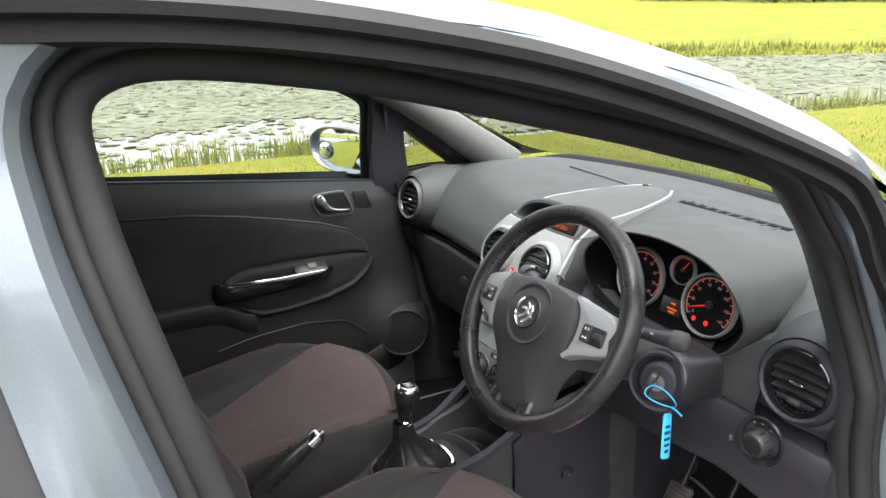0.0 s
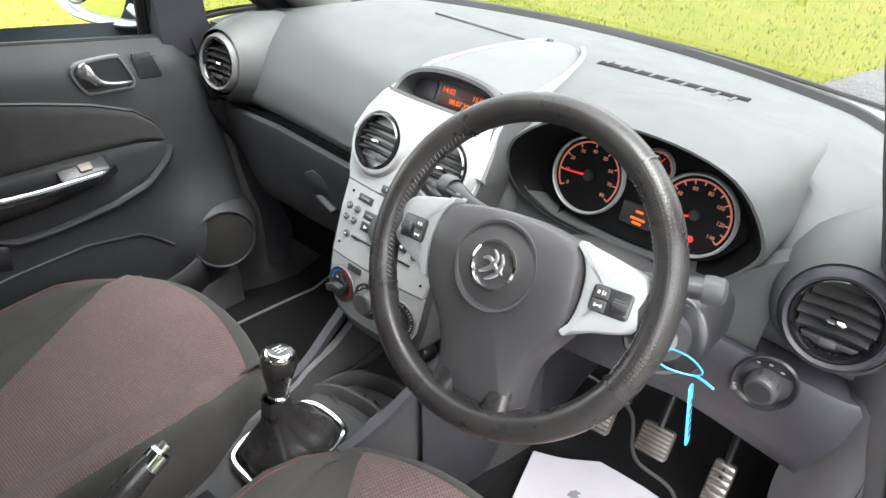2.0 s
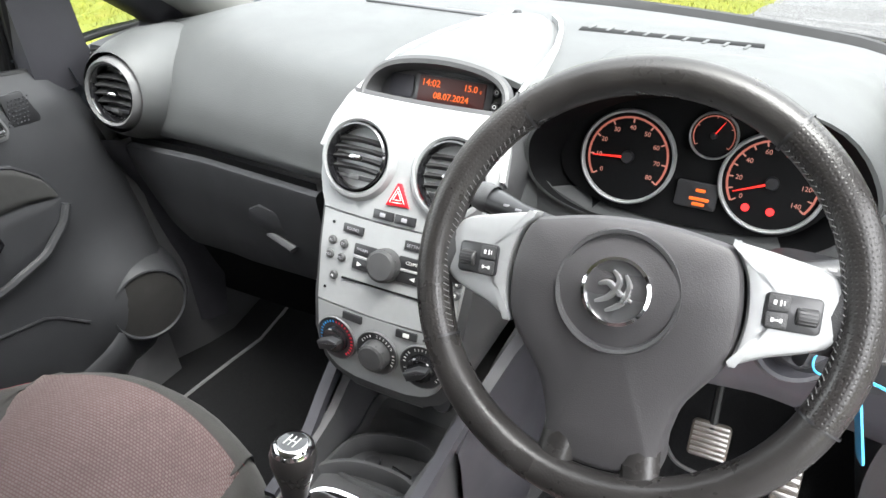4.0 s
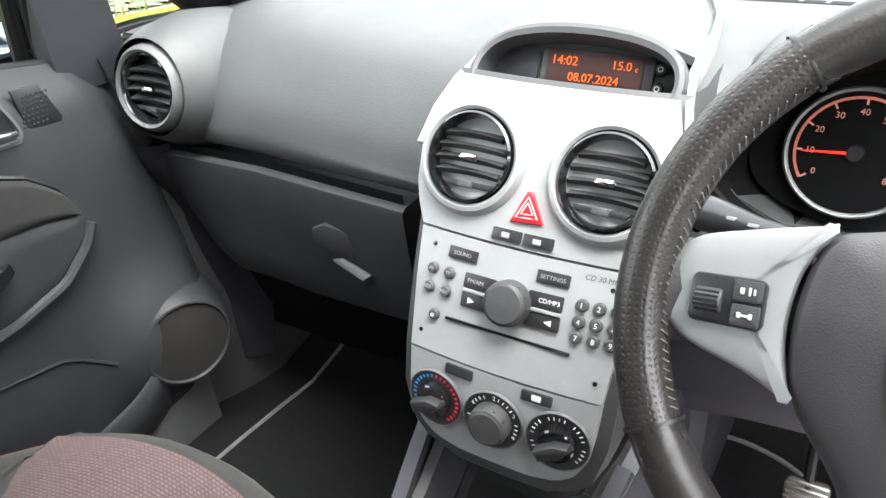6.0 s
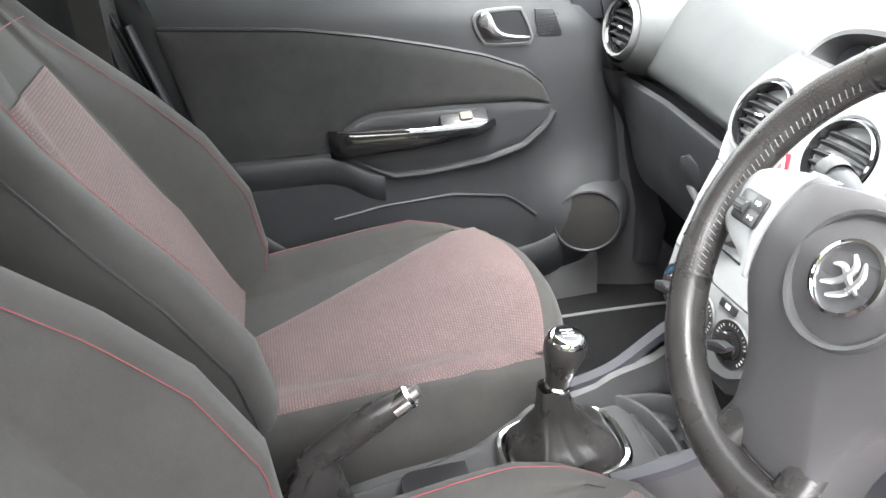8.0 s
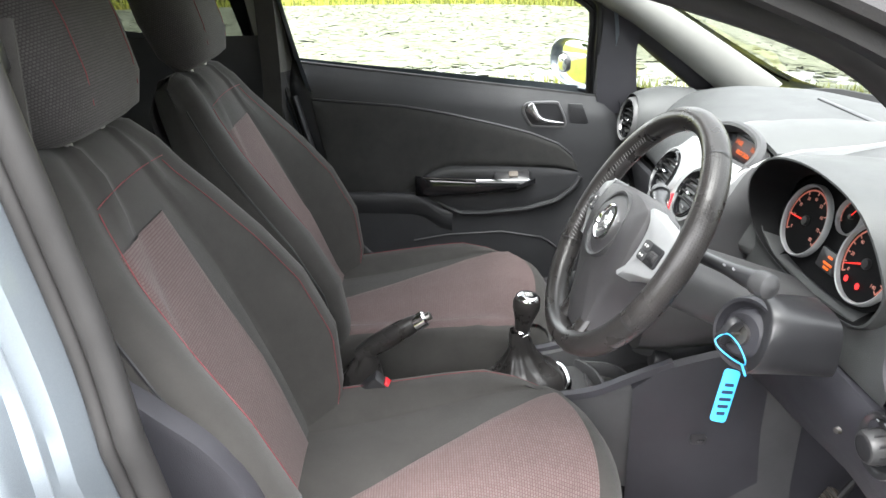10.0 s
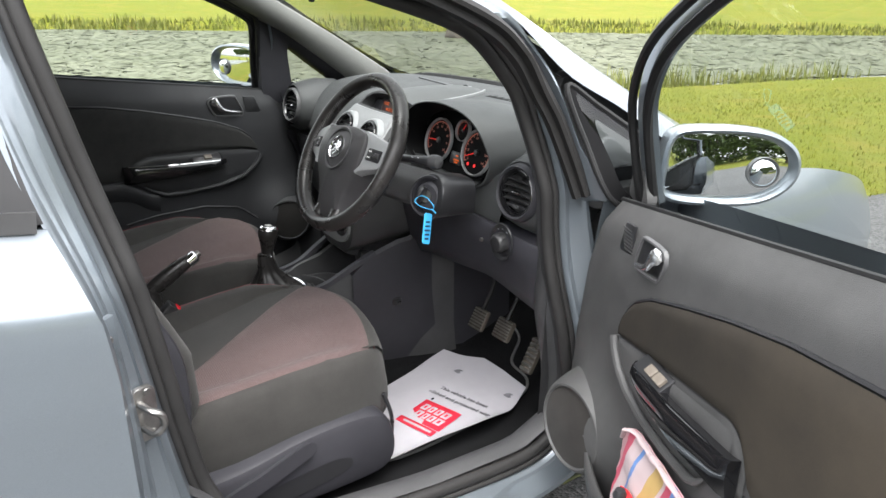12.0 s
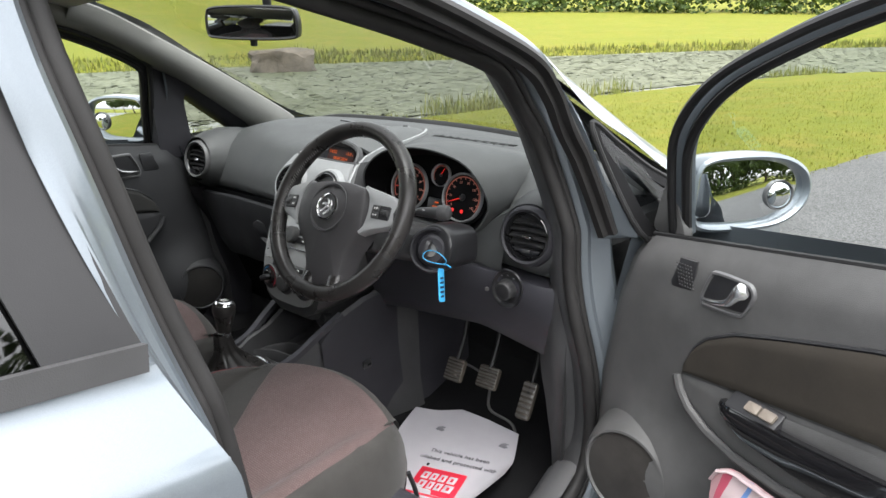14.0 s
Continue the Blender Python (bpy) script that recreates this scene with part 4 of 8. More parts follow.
border = [(-0.052, 0.862), (0.29, 0.862), (0.252, 0.940), (0.145, 1.016), (0.036, 1.096), (-0.064, 1.158), (-0.066, 1.14), (-0.060, 1.02)]
hole = [(p.x, p.y) for p in spline([(0.046, 1.046, 0), (0.044, 1.034, 0), (0.051, 0.965, 0), (0.057, 0.917, 0), (0.064, 0.910, 0), (0.13, 0.915, 0), (0.205, 0.918, 0), (0.210, 0.923, 0), (0.20, 0.932, 0), (0.12, 0.992, 0), (0.056, 1.043, 0)], 66, True)]
rows = [[], [], [], [], []]
for k in range(96):
    a = 2 * math.pi * k / 96
    oy, oz = poly_ray(border, (0.09, 0.955), a)
    iy, iz = poly_ray(hole, (0.09, 0.955), a)
    xo = -0.705 + 0.045 * smooth(-0.06, 0.04, oy) * smooth(0.90, 0.95, oz)
    rows[0].append((xo - 0.03, oy - 0.002, oz))
    rows[1].append((xo, oy, oz))
    rows[2].append((xo * 0.25 - 0.75 * 0.694, oy + (iy - oy) * 0.7, oz + (iz - oz) * 0.7))
    rows[3].append((-0.697, iy + (oy - iy) * 0.04, iz + (oz - iz) * 0.04))
    rows[4].append((-0.745, iy, iz))
part("quarter_light_panel", grid(rows, close_u=True), CHEEK, car, "black trim panel round the quarter window", sharp=50)
rows = []
for y in np.linspace(-0.26, -1.74, 24):
    z_edge = lerp(-y, [0.26, 0.33, 0.52, 0.72, 0.93, 1.4, 1.75], [1.335, 1.357, 1.409, 1.430, 1.437, 1.432, 1.40])
    zw = lerp(0.14 - y, [0.40, 0.52, 0.68, 0.83, 0.985, 1.10, 1.88], [1.250, 1.287, 1.328, 1.358, 1.377, 1.384, 1.35])
    a, b = V(-edge_x(y, z_edge) + 0.012, y, z_edge - 0.036), V(-side_x(zw) - 0.004, y, zw)
    rows.append([a, a.lerp(b, 0.35) + V(0.014, 0, -0.008), a.lerp(b, 0.75) + V(0.014, 0, -0.008), b, b + V(-0.03, 0, 0.004)])
part("roof_side_trim", grid(rows), PILLAR_TRIM, car, "light grey trim above the passenger windows", sharp=50)

# pillar trims inside
for s in (1, -1):
    if s > 0:
        rows = []
        for f in np.linspace(0, 1, 16):
            a = V(*screen_point(f, s * 0.962, -0.014))
            q = V(0, *spline([(0, 0.36, 0.925), (0, 0.24, 0.985), (0, 0.10, 1.065), (0, -0.02, 1.145), (0, -0.16, 1.225), (0, -0.30, 1.285)], 16)[int(round(f * 15))].yz)
            b = V(s * (side_x(q.z) - 0.035), q.y, q.z)
            mid = a.lerp(b, 0.5) + V(-s * 0.028, -0.012, -0.012)
            rows.append([a, a.lerp(mid, 0.6) + V(-s * 0.01, 0, 0), mid, mid.lerp(b, 0.6) + V(-s * 0.006, 0, 0), b, b + V(s * 0.04, 0.01, 0.0)])
        part("pillar_trim", grid(rows), PILLAR_TRIM, car, "light grey windscreen pillar trim")
        # black surround of the quarter light, inside
        path = spline([(s * (side_x(z) - 0.012), y, z) for y, z in ((0.035, 1.10), (0.055, 0.98), (0.072, 0.885), (0.20, 0.872), (0.40, 0.878), (0.28, 0.972), (0.16, 1.045), (0.075, 1.095))], 40, True)
        part("quarter_light_surround", ribbon(path, [(-0.026, -0.01), (-0.02, 0.014), (0.016, 0.016), (0.024, 0.0), (0.02, -0.02)], True, up=(1, 0, 0)), TRIM, car)
    # middle pillar trim with belt
    rows = []
    for z in np.linspace(0.42, 1.36, 14):
        y0, w = lerp(z, [0.42, 0.62, 0.9, 1.10, 1.36], [-0.80, -0.825, -0.872, -0.895, -0.925]), lerp(z, [0.42, 0.9, 1.36], [0.10, 0.05, 0.045])
        x = side_x(z) - 0.05
        rows.append([(s * (x + 0.05), y0 + 0.02, z), (s * x, y0, z), (s * (x - 0.012), y0 - w * 0.5, z), (s * x, y0 - w, z), (s * (x + 0.06), y0 - w - 0.01, z)])
    half = len(rows) // 2
    part("middle_pillar_trim", grid(rows[:half + 2]), TRIM, car)
    part("middle_pillar_trim", grid(rows[half + 1:]), PILLAR_TRIM, car)
    pts = [(s * 0.585, -0.90, 1.25), (s * 0.62, -0.905, 1.0), (s * 0.66, -0.93, 0.7), (s * 0.68, -0.95, 0.4)]
    part("seat_belt", ribbon(spline(pts, 14), [(-0.0012, -0.023), (0.0012, -0.023), (0.0012, 0.023), (-0.0012, 0.023)], up=(0, 1, 0)), CLOTH, car, "black webbing seat belt")
    part("belt_guide", block(0.035, 0.06, 0.02, 0.008, facing((s * 0.598, -0.90, 1.235), (-s, 0.1, 0.25))), SMOOTH, car)
# striker and plates on the driver's side pillar
m = facing((0.779, -0.822, 0.716), (1, 0.30, 0))
striker = part("striker_plate", block(0.036, 0.088, 0.008, 0.012, m, 0.002), STEEL, car, "zinc-plated door striker")
part("striker", moved(tube(spline([(-0.008, 0.020, 0.0), (-0.006, 0.019, 0.026), (0.004, 0.012, 0.034), (0.006, -0.006, 0.034), (-0.004, -0.018, 0.028), (-0.008, -0.020, 0.0)], 18), 0.0055, False, 8), m), STEEL, striker)
for dy in (0.034, -0.034):
    part("screw", lathe([(0.0, 0.003), (0.006, 0.0028), (0.007, 0.0)], m @ Matrix.Translation((0.006, dy, 0)), 14, False), STEEL, striker)
m = facing((0.822, -0.862, 0.868), (1, 0.75, 0))
stop = part("door_stop", block(0.040, 0.056, 0.008, 0.003, m), PAINT, car, "small painted plate with a bolt")
part("bolt", lathe([(0.0, 0.008), (0.004, 0.008), (0.006, 0.005), (0.007, 0.0)], m, 12, False), STEEL, stop)
part("grommet", lathe([(0.0, 0.006), (0.024, 0.005), (0.028, 0.0), (0.0, 0.0)], facing((0.838, -0.80, 0.335), (1, 0.1, -0.1)), 20, False), RUBBER, car, "oval black rubber bung")


# ---- closed doors beside and behind ----
def rear_door(s):
    ys = np.linspace(-0.905, -1.73, 22)

    def lead(z):
        return lerp(z, [0.27, 0.52, 0.65, 0.83, 0.91, 0.97, 1.04, 1.195, 1.338, 1.40], [-0.89, -0.876, -0.860, -0.860, -0.867, -0.886, -0.909, -0.936, -0.956, -0.962])

    rows = []
    for f in np.linspace(0, 1, 64):
        row = []
        for g in np.linspace(0, 1, 24):
            z = 0.27 + (belt(-0.91) - 0.275) * f
            y = lead(z) + (-1.73 - lead(z)) * g
            z = 0.27 + (belt(y) - 0.275) * f
            row.append((s * (skin_x(y, z) + 0.004), y, z))
        rows.append(row)
    d = part("rear_door", grid(rows, thick=0.012, side=(-s, 0, 0)), PAINT, car, "closed silver-blue rear door with privacy glass", sharp=60)
    part("door_card", grid([[(s * (side_x(z) - 0.06), y, z) for y in ys] for z in np.linspace(0.3, belt(-1.3) + 0.02, 8)]), TRIM, d)
    path = [(s * (skin_x(y, belt(y)) + 0.004), y, belt(y) + 0.008) for y in np.linspace(-0.912, -1.73, 22)]
    part("waist_strip", ribbon(path, [(-0.012, -0.014), (0.004, -0.014), (0.006, 0.002), (0.001, 0.010), (-0.010, 0.012)]), TRIM, d, "black rubber waist strip")
    rows = [[(s * (skin_x(-1, z) - 0.004), lead(z) + (-0.992 - 0.18 * (z - 1.05) - lead(z)) * k, z) for z in np.linspace(belt(-0.93) - 0.002, 1.392, 12)] for k in (0, 0.5, 1)]
    part("window_post", grid(rows, thick=0.006, side=(-s, 0, 0)), moulded("matt_black_film", (0.020, 0.020, 0.0215), 0.55, 900, 0.1, 0.1), d, "matt black window post")
    rows = [[(s * (skin_x(y, z) - 0.012), y, z) for y in np.linspace(-0.975, -1.66, 12)] for z in np.linspace(1.02, 1.385, 8)]
    part("window_glass", grid(rows), DARK_GLASS, d, "dark tinted window glass")
    path = spline([(s * (skin_x(y, z) - 0.004), y, z) for y, z in ((-0.945, 1.385), (-1.2, 1.398), (-1.5, 1.385), (-1.70, 1.30), (-1.72, 1.16))], 26)
    part("window_frame", ribbon(path, [(-0.02, -0.012), (0.02, -0.012), (0.02, 0.008), (-0.02, 0.008)], up=(s, 0, 0)), RUBBER, d)
    return d


rear_door(1)
rear_door(-1)

# roof-rail weatherstrip, from the windscreen pillar back over both doors
for s in (1, -1):
    pts = [(0.036, 0.905), (0.012, 0.985), (-0.018, 1.065), (-0.058, 1.135), (-0.112, 1.195), (-0.20, 1.249), (-0.33, 1.304), (-0.47, 1.352), (-0.60, 1.386), (-0.77, 1.415), (-0.93, 1.425), (-1.20, 1.424), (-1.50, 1.405), (-1.66, 1.37)]
    path = spline([(s * (side_x(z) + 0.050 + 0.021 - 0.045 * smooth(-0.17, -0.07, y)), y, z) for y, z in (pts if s > 0 else pts[3:])], 84)
    part("weatherstrip", ribbon(path, [(s * 0.012, -0.026), (-s * 0.002, -0.025), (-s * 0.004, -0.013), (-s * 0.017, -0.012), (-s * 0.020, -0.005), (-s * 0.014, 0.005), (s * 0.012, 0.004)], up=(-s * 0.2, 0, 1)), moulded("grey_black_rubber", (0.0135, 0.0128, 0.0128), 0.55, 500, 0.15, 0.3), car, "soft grey-black roof weatherstrip")


# ---- dashboard ----
dash = thing("dashboard", (0, 0.25, 0.6), "dark grey dashboard with round vents and silver centre stack", "dashboard")


def screen_base_y(x):
    return 0.555 - 0.42 * x * x


def pad_profile(x):
    """Section of the upper dashboard from the windscreen down to the seam under its face."""
    pull = 0.05 * math.exp(-((abs(x) - 0.0) / 0.16) ** 4)
    face = lerp(x, [-0.72, -0.60, -0.45, -0.20, -0.12, 0.12, 0.50, 0.62, 0.72], [0.055, 0.045, 0.030, -0.012, -0.02, 0.0, 0.035, 0.03, 0.05])
    seam = lerp(x, [-0.72, -0.18, 0.12, 0.50, 0.72], [0.768, 0.802, 0.80, 0.775, 0.765])
    drop = 0.05 * smooth(0.45, 0.72, abs(x))
    b = screen_base_y(x)
    top = 0.972 - drop
    face += 0.115 * smooth(0.135, 0.165, x) * smooth(0.505, 0.475, x)
    return [(b, 0.952 - drop), (b - 0.06, 0.964 - drop), (b - 0.16, top), (0.24, top + 0.002), (0.17, top - 0.005), (face + 0.085, top - 0.022), (face + 0.042, top - 0.055),
            (face + 0.014, top - 0.10), (face + 0.002, top - 0.14 + 0.2 * drop), (face, seam + 0.02), (face + 0.012, seam + 0.004), (face + 0.05, seam)]


rows = []
for x in np.linspace(-0.705, 0.705, 61):
    rows.append([(x, p.y, p.z) for p in spline([(0, y, z) for y, z in pad_profile(x)], 40)])
part("upper_pad", grid(rows), DASH, dash, "dark grey soft-look dashboard top", sharp=60)

# black strip along the foot of the windscreen
rows = []
for x in np.linspace(-0.60, 0.69, 40):
    b, z = screen_base_y(x), 0.952 - 0.05 * smooth(0.45, 0.72, abs(x))
    rows.append([(x, b - 0.006, z - 0.004), (x, b, z + 0.003), (x, b + 0.008, z + 0.011), (x, b + 0.016, z + 0.012), (x, b + 0.020, z - 0.02)])
part("screen_foot", grid(rows), RUBBER, dash, "black strip at the foot of the windscreen")

# glovebox
rows = []
for f in np.linspace(0, 1, 30):
    x = -0.69 + 0.51 * f
    top = lerp(x, [-0.72, -0.18], [0.762, 0.797])
    low = lerp(x, [-0.69, -0.67, -0.64, -0.60, -0.56, -0.40, -0.18], [0.735, 0.685, 0.632, 0.584, 0.562, 0.572, 0.606])
    yf = lerp(x, [-0.72, -0.45, -0.18], [0.040, 0.022, -0.022])
    h = top - 0.010 - low
    rows.append([(x, yf + 0.06, top - 0.006), (x, yf + 0.008, top - 0.007), (x, yf + 0.001, top - 0.0105), (x, yf, top - 0.016), (x, yf + 0.008, low + h * 0.66), (x, yf + 0.018, low + h * 0.33), (x, yf + 0.028, low + 0.010), (x, yf + 0.033, low + 0.002), (x, yf + 0.05, low), (x, yf + 0.12, low)])
part("glovebox_gap", grid([[(x, lerp(x, [-0.72, -0.45, -0.18], [0.040, 0.022, -0.022]) + d, lerp(x, [-0.72, -0.18], [0.762, 0.797]) + z) for x in np.linspace(-0.68, -0.185, 14)] for d, z in ((0.010, 0.006), (0.012, -0.008))]), DIAL_BLACK, dash, "dark gap over the glovebox lid")
# lid and catch take the card plastic's shaded tone
lid = part("glovebox_lid", grid(rows), CARD_SHADED, dash, "charcoal glovebox lid", sharp=50)
m = facing((-0.30, 0.0045, 0.700), (0, -1, -0.12))
part("glovebox_catch", plate([(-0.048, -0.004), (-0.02, -0.022), (0.028, -0.022), (0.048, -0.018), (0.040, 0.004), (0.022, 0.024), (-0.02, 0.028), (-0.042, 0.016)], 0.006, 0.003, m), CARD_SHADED, lid)
part("catch_lip", plate([(-0.030, -0.004), (0.028, -0.009), (0.034, 0.004), (-0.018, 0.007)], 0.010, 0.003, facing((-0.284, 0.001, 0.674), (0, -0.75, 0.65), roll=-10)), TRIM, lid)
rows = [[(x, 0.10 + 0.02 * k, lerp(x, [-0.7, -0.45, 0.15], [0.60, 0.60, 0.64]) - 0.0 - 0.06 * k) for x in np.linspace(-0.70, 0.12, 12)] for k in (0, 1, 4)]
part("under_panel", grid(rows), CARPET, dash)

# lower panel on the driver's side
rows = []
for f in np.linspace(0, 1, 26):
    x = 0.12 + 0.575 * f
    top = lerp(x, [0.12, 0.50, 0.70], [0.795, 0.772, 0.762])
    low = lerp(x, [0.12, 0.20, 0.45, 0.70], [0.56, 0.575, 0.598, 0.560])
    yf = lerp(x, [0.12, 0.3, 0.5, 0.64, 0.70], [0.0, 0.0, 0.008, 0.008, 0.03])
    rows.append([(x, yf + 0.05, top), (x, yf + 0.004, top - 0.003), (x, yf - 0.002, top - 0.012), (x, yf + 0.008, top - 0.07), (x, yf + 0.035, low + 0.05), (x, yf + 0.05, low + 0.01), (x, yf + 0.075, low), (x, yf + 0.16, low + 0.02)])
lower = part("knee_panel", grid(rows), LOWER, dash, "grey-violet lower dashboard panel", sharp=50)
rows = []
for z in np.linspace(0.770, 0.30, 18):
    y = lerp(z, [0.30, 0.45, 0.60, 0.77], [0.06, 0.055, 0.02, 0.012])
    rows.append([(0.62 + 0.02 * math.sin(z * 9), y + 0.05, z), (0.648, y + 0.014, z), (0.675, y, z), (0.70, y + 0.004, z), (0.728, y + 0.03, z)])
part("side_cheek", grid(rows), TRIM, dash)
part("side_cheek", moved(grid([[(x, y + 0.055 * smooth(0.77, 0.62, z), z) for x, y, z in r] for r in rows]), Matrix.Scale(-1, 4, (1, 0, 0))), CHEEK, dash)


def vent(place, normal, r, parent, bezel, wide=True, name="air_vent"):
    """A round vent: bezel, dark throat, tilted vanes, chrome tab and thumb wheel."""
    m = facing(place, normal)
    if bezel:
        body = part(name, lathe([(r * 1.34, -0.030), (r * 1.30, -0.006), (r * 1.22, 0.006), (r * 1.12, 0.011), (r * 1.04, 0.008), (r * 1.00, -0.004)], m, 44, False), bezel, parent)
    else:
        body = part(name, lathe([(r * 1.12, -0.03), (r * 1.1, 0.0), (r, 0.0)], m, 40, False), GLOSS, parent)
    part("vent_ring", lathe([(r * 1.04, -0.006), (r * 1.03, 0.006), (r * 0.98, 0.008), (r * 0.92, 0.002), (r * 0.89, -0.016)], m, 44, False), GLOSS, body, "gloss black vent ring")
    part("throat", lathe([(0.0, -0.015), (r * 0.9, -0.0145), (r * 0.91, -0.004)], m, 32, False), SMOOTH, body)
    ri = r * 0.88
    for i, h in enumerate((0.56, 0.24, -0.08, -0.40)):
        y0 = h * ri
        half = math.sqrt(max(1e-6, ri * ri - y0 * y0)) * 0.97
        rows = []
        for t in np.linspace(-1, 1, 11):
            x = half * t
            dip = 0.12 * ri * (1 - t * t)
            rows.append([(x, y0 + dip * 0.35, 0.002), (x, y0 + dip * 0.6 - 0.001, 0.003), (x, y0 + dip * 0.35 - 0.004, -0.002), (x, y0 + 0.20 * ri, -0.0135)])
        part("vane", moved(grid(rows, close_u=True), m), VANE, body)
        if i == 2:
            bar = plate([(0.26 * ri * x, y) for x, y in ((-1, 0), (-0.7, -0.0028), (0.7, -0.0028), (1, 0), (0.7, 0.0034), (-0.7, 0.0034))], 0.006, 0.001, m @ Matrix.Translation((0, y0 + 0.05 * ri, 0.0065)), 0.0015)
            part("vent_tab", bar, CHROME, body, "chrome vent tab")
    part("vent_sill", plate([(-0.62 * ri, -0.78 * ri), (0.62 * ri, -0.78 * ri), (0.72 * ri, -0.62 * ri), (-0.72 * ri, -0.62 * ri)], 0.010, 0.001, m @ Matrix.Translation((0, 0, -0.002))), SMOOTH, body)
    part("thumb_wheel", block(0.40 * ri, 0.17 * ri, 0.008, 0.0012, m @ Matrix.Translation((0, -0.70 * ri, 0.002))), TRIM, body)
    return body


vent((0.605, 0.004, 0.869), (0.05, -1, 0.16), 0.050, dash, CHEEK)
vent((-0.605, 0.010, 0.868), (0.06, -1, 0.18), 0.047, dash, SILVER_DARK)
# hoods that carry the outer vents into the pad
for s in (1, -1):
    m = facing((s * 0.605, 0.01, 0.869), (0.05, -1, 0.16))
    part("vent_pod", lathe([(0.066, 0.002), (0.072, -0.006), (0.085, -0.035), (0.098, -0.085), (0.10, -0.15)], m, 44, False), DASH, dash)
# triangular side-window demister
for s in (1, -1):
    m = facing((s * 0.688, 0.055, 0.905), (-s * 0.35, -1, 0.45))
    d = part("demister", plate([(-0.022, -0.024), (0.022, -0.016), (0.024, 0.018), (-0.010, 0.022)], 0.01, 0.002, m), SMOOTH, dash)
    for k in range(5):
        part("slat", block(0.034, 0.003, 0.004, 0.001, m @ pose(0.002, -0.012 + k * 0.0065, 0.003, 0, 0, 6)), TRIM, d)

# top grilles and light sensor
grille = part("demist_grille", plate([(-0.13, -0.014), (0.13, -0.010), (0.13, 0.010), (-0.13, 0.014)], 0.006, 0.002, facing((0.215, 0.327, 0.9741), (0, 0, 1), (-0.07, 1, 0))), DIAL_BLACK, dash, "dark slotted demister grille")
for k in range(9):
    part("slat", block(0.005, 0.021, 0.003, 0.001, facing((0.10 + 0.028 * k, 0.332 - 0.0016 * k, 0.9750), (0, 0, 1), (0.2, 1, 0))), DASH, grille)
part("demist_grille", plate([(-0.12, -0.006), (0.12, -0.008), (0.12, 0.010), (-0.12, 0.006)], 0.006, 0.002, facing((-0.19, 0.335, 0.9765), (0, 0, 1), (0.05, 1, 0))), SMOOTH, dash)
part("light_sensor", lathe([(0.0, 0.010), (0.005, 0.009), (0.008, 0.004), (0.009, -0.004)], pose(-0.015, 0.312, 0.984), 18, False), SMOOTH, dash)

# centre pod: tapering cover behind the clock, edged with two silver strips
POD_F, POD_W = [0, 0.30, 0.55, 0.78, 0.92, 1.0], [0.100, 0.097, 0.086, 0.066, 0.048, 0.028]
POD_Z = [0.990, 0.999, 1.000, 0.994, 0.987, 0.980]
rows = []
for f in np.linspace(0, 1, 24):
    w, z = lerp(f, POD_F, POD_W), lerp(f, POD_F, POD_Z)
    rows.append([(w * t, 0.046 + 0.302 * f + 0.010 * (t * t) * (1 - f), z - (z - 0.972 + 0.004 * f) * abs(t) ** 2.4) for t in np.linspace(-1, 1, 21)])
part("pod_cover", grid(rows, thick=0.008, side=(0, 0, -1)), PAD_TOP, dash, "smooth pale grey cover over the clock")
for s in (1, -1):
    path = [(s * 0.127, -0.056, 0.893), (s * 0.122, -0.030, 0.922), (s * 0.113, -0.004, 0.944)]
    for f in np.linspace(0.02, 1.0, 22):
        path.append((s * (lerp(f, POD_F, POD_W) + 0.004), 0.034 + 0.314 * f, lerp(f, [0, 0.2, 1], [0.960, 0.974, 0.979])))
    part("silver_strip", ribbon(path, [(-0.004, -0.02), (0.004, -0.02), (0.0034, 0.003), (0.0, 0.0042), (-0.0034, 0.003)]), SILVER, dash, "thin satin silver strip")

# ---- centre stack ----
STACK_Z = [0.585, 0.605, 0.665, 0.71, 0.778, 0.822, 0.853, 0.898, 0.925, 0.945, 0.96]
STACK_Y = [-0.146, -0.151, -0.149, -0.139, -0.113, -0.092, -0.077, -0.054, -0.036, -0.016, 0.0]


def stack(x, z, lift=0.0):
    y = lerp(z, STACK_Z, STACK_Y) + 0.55 * x * x
    return V(x, y - lift, z + lift * 0.35)


def stack_frame(x, z, lift=0.0, roll=0.0):
    a, b = stack(x, z - 0.015), stack(x, z + 0.015)
    c, d = stack(x - 0.01, z), stack(x + 0.01, z)
    n = (d - c).cross(b - a).normalized()
    return facing(stack(x, z) + n * lift, n, roll=roll)


def stack_sheet(half, z0, z1, lift, thick, n=26):
    rows = []
    for z in np.linspace(z0, z1, n):
        w = half(z)
        rows.append([stack(w * t, z, lift) for t in np.linspace(-1, 1, 21)])
    return grid(rows, thick=thick, side=(0, 1, -0.2))


body = []
for z in np.linspace(0.583, 0.955, 24):
    w = lerp(z, [0.583, 0.592, 0.615, 0.66, 0.76, 0.83, 0.89, 0.955], [0.055, 0.078, 0.098, 0.110, 0.114, 0.118, 0.128, 0.112])
    row = [stack(w * t, z, -0.004) for t in np.linspace(-1, 1, 17)]
    row = [row[0] + V(-0.004, 0.30, 0.01), row[0] + V(-0.006, 0.03, 0)] + row + [row[-1] + V(0.006, 0.03, 0), row[-1] + V(0.004, 0.30, 0.01)]
    body.append(row)
part("stack_body", grid(body, cap=False), TRIM, dash, "black grained surround of the centre stack", sharp=60)
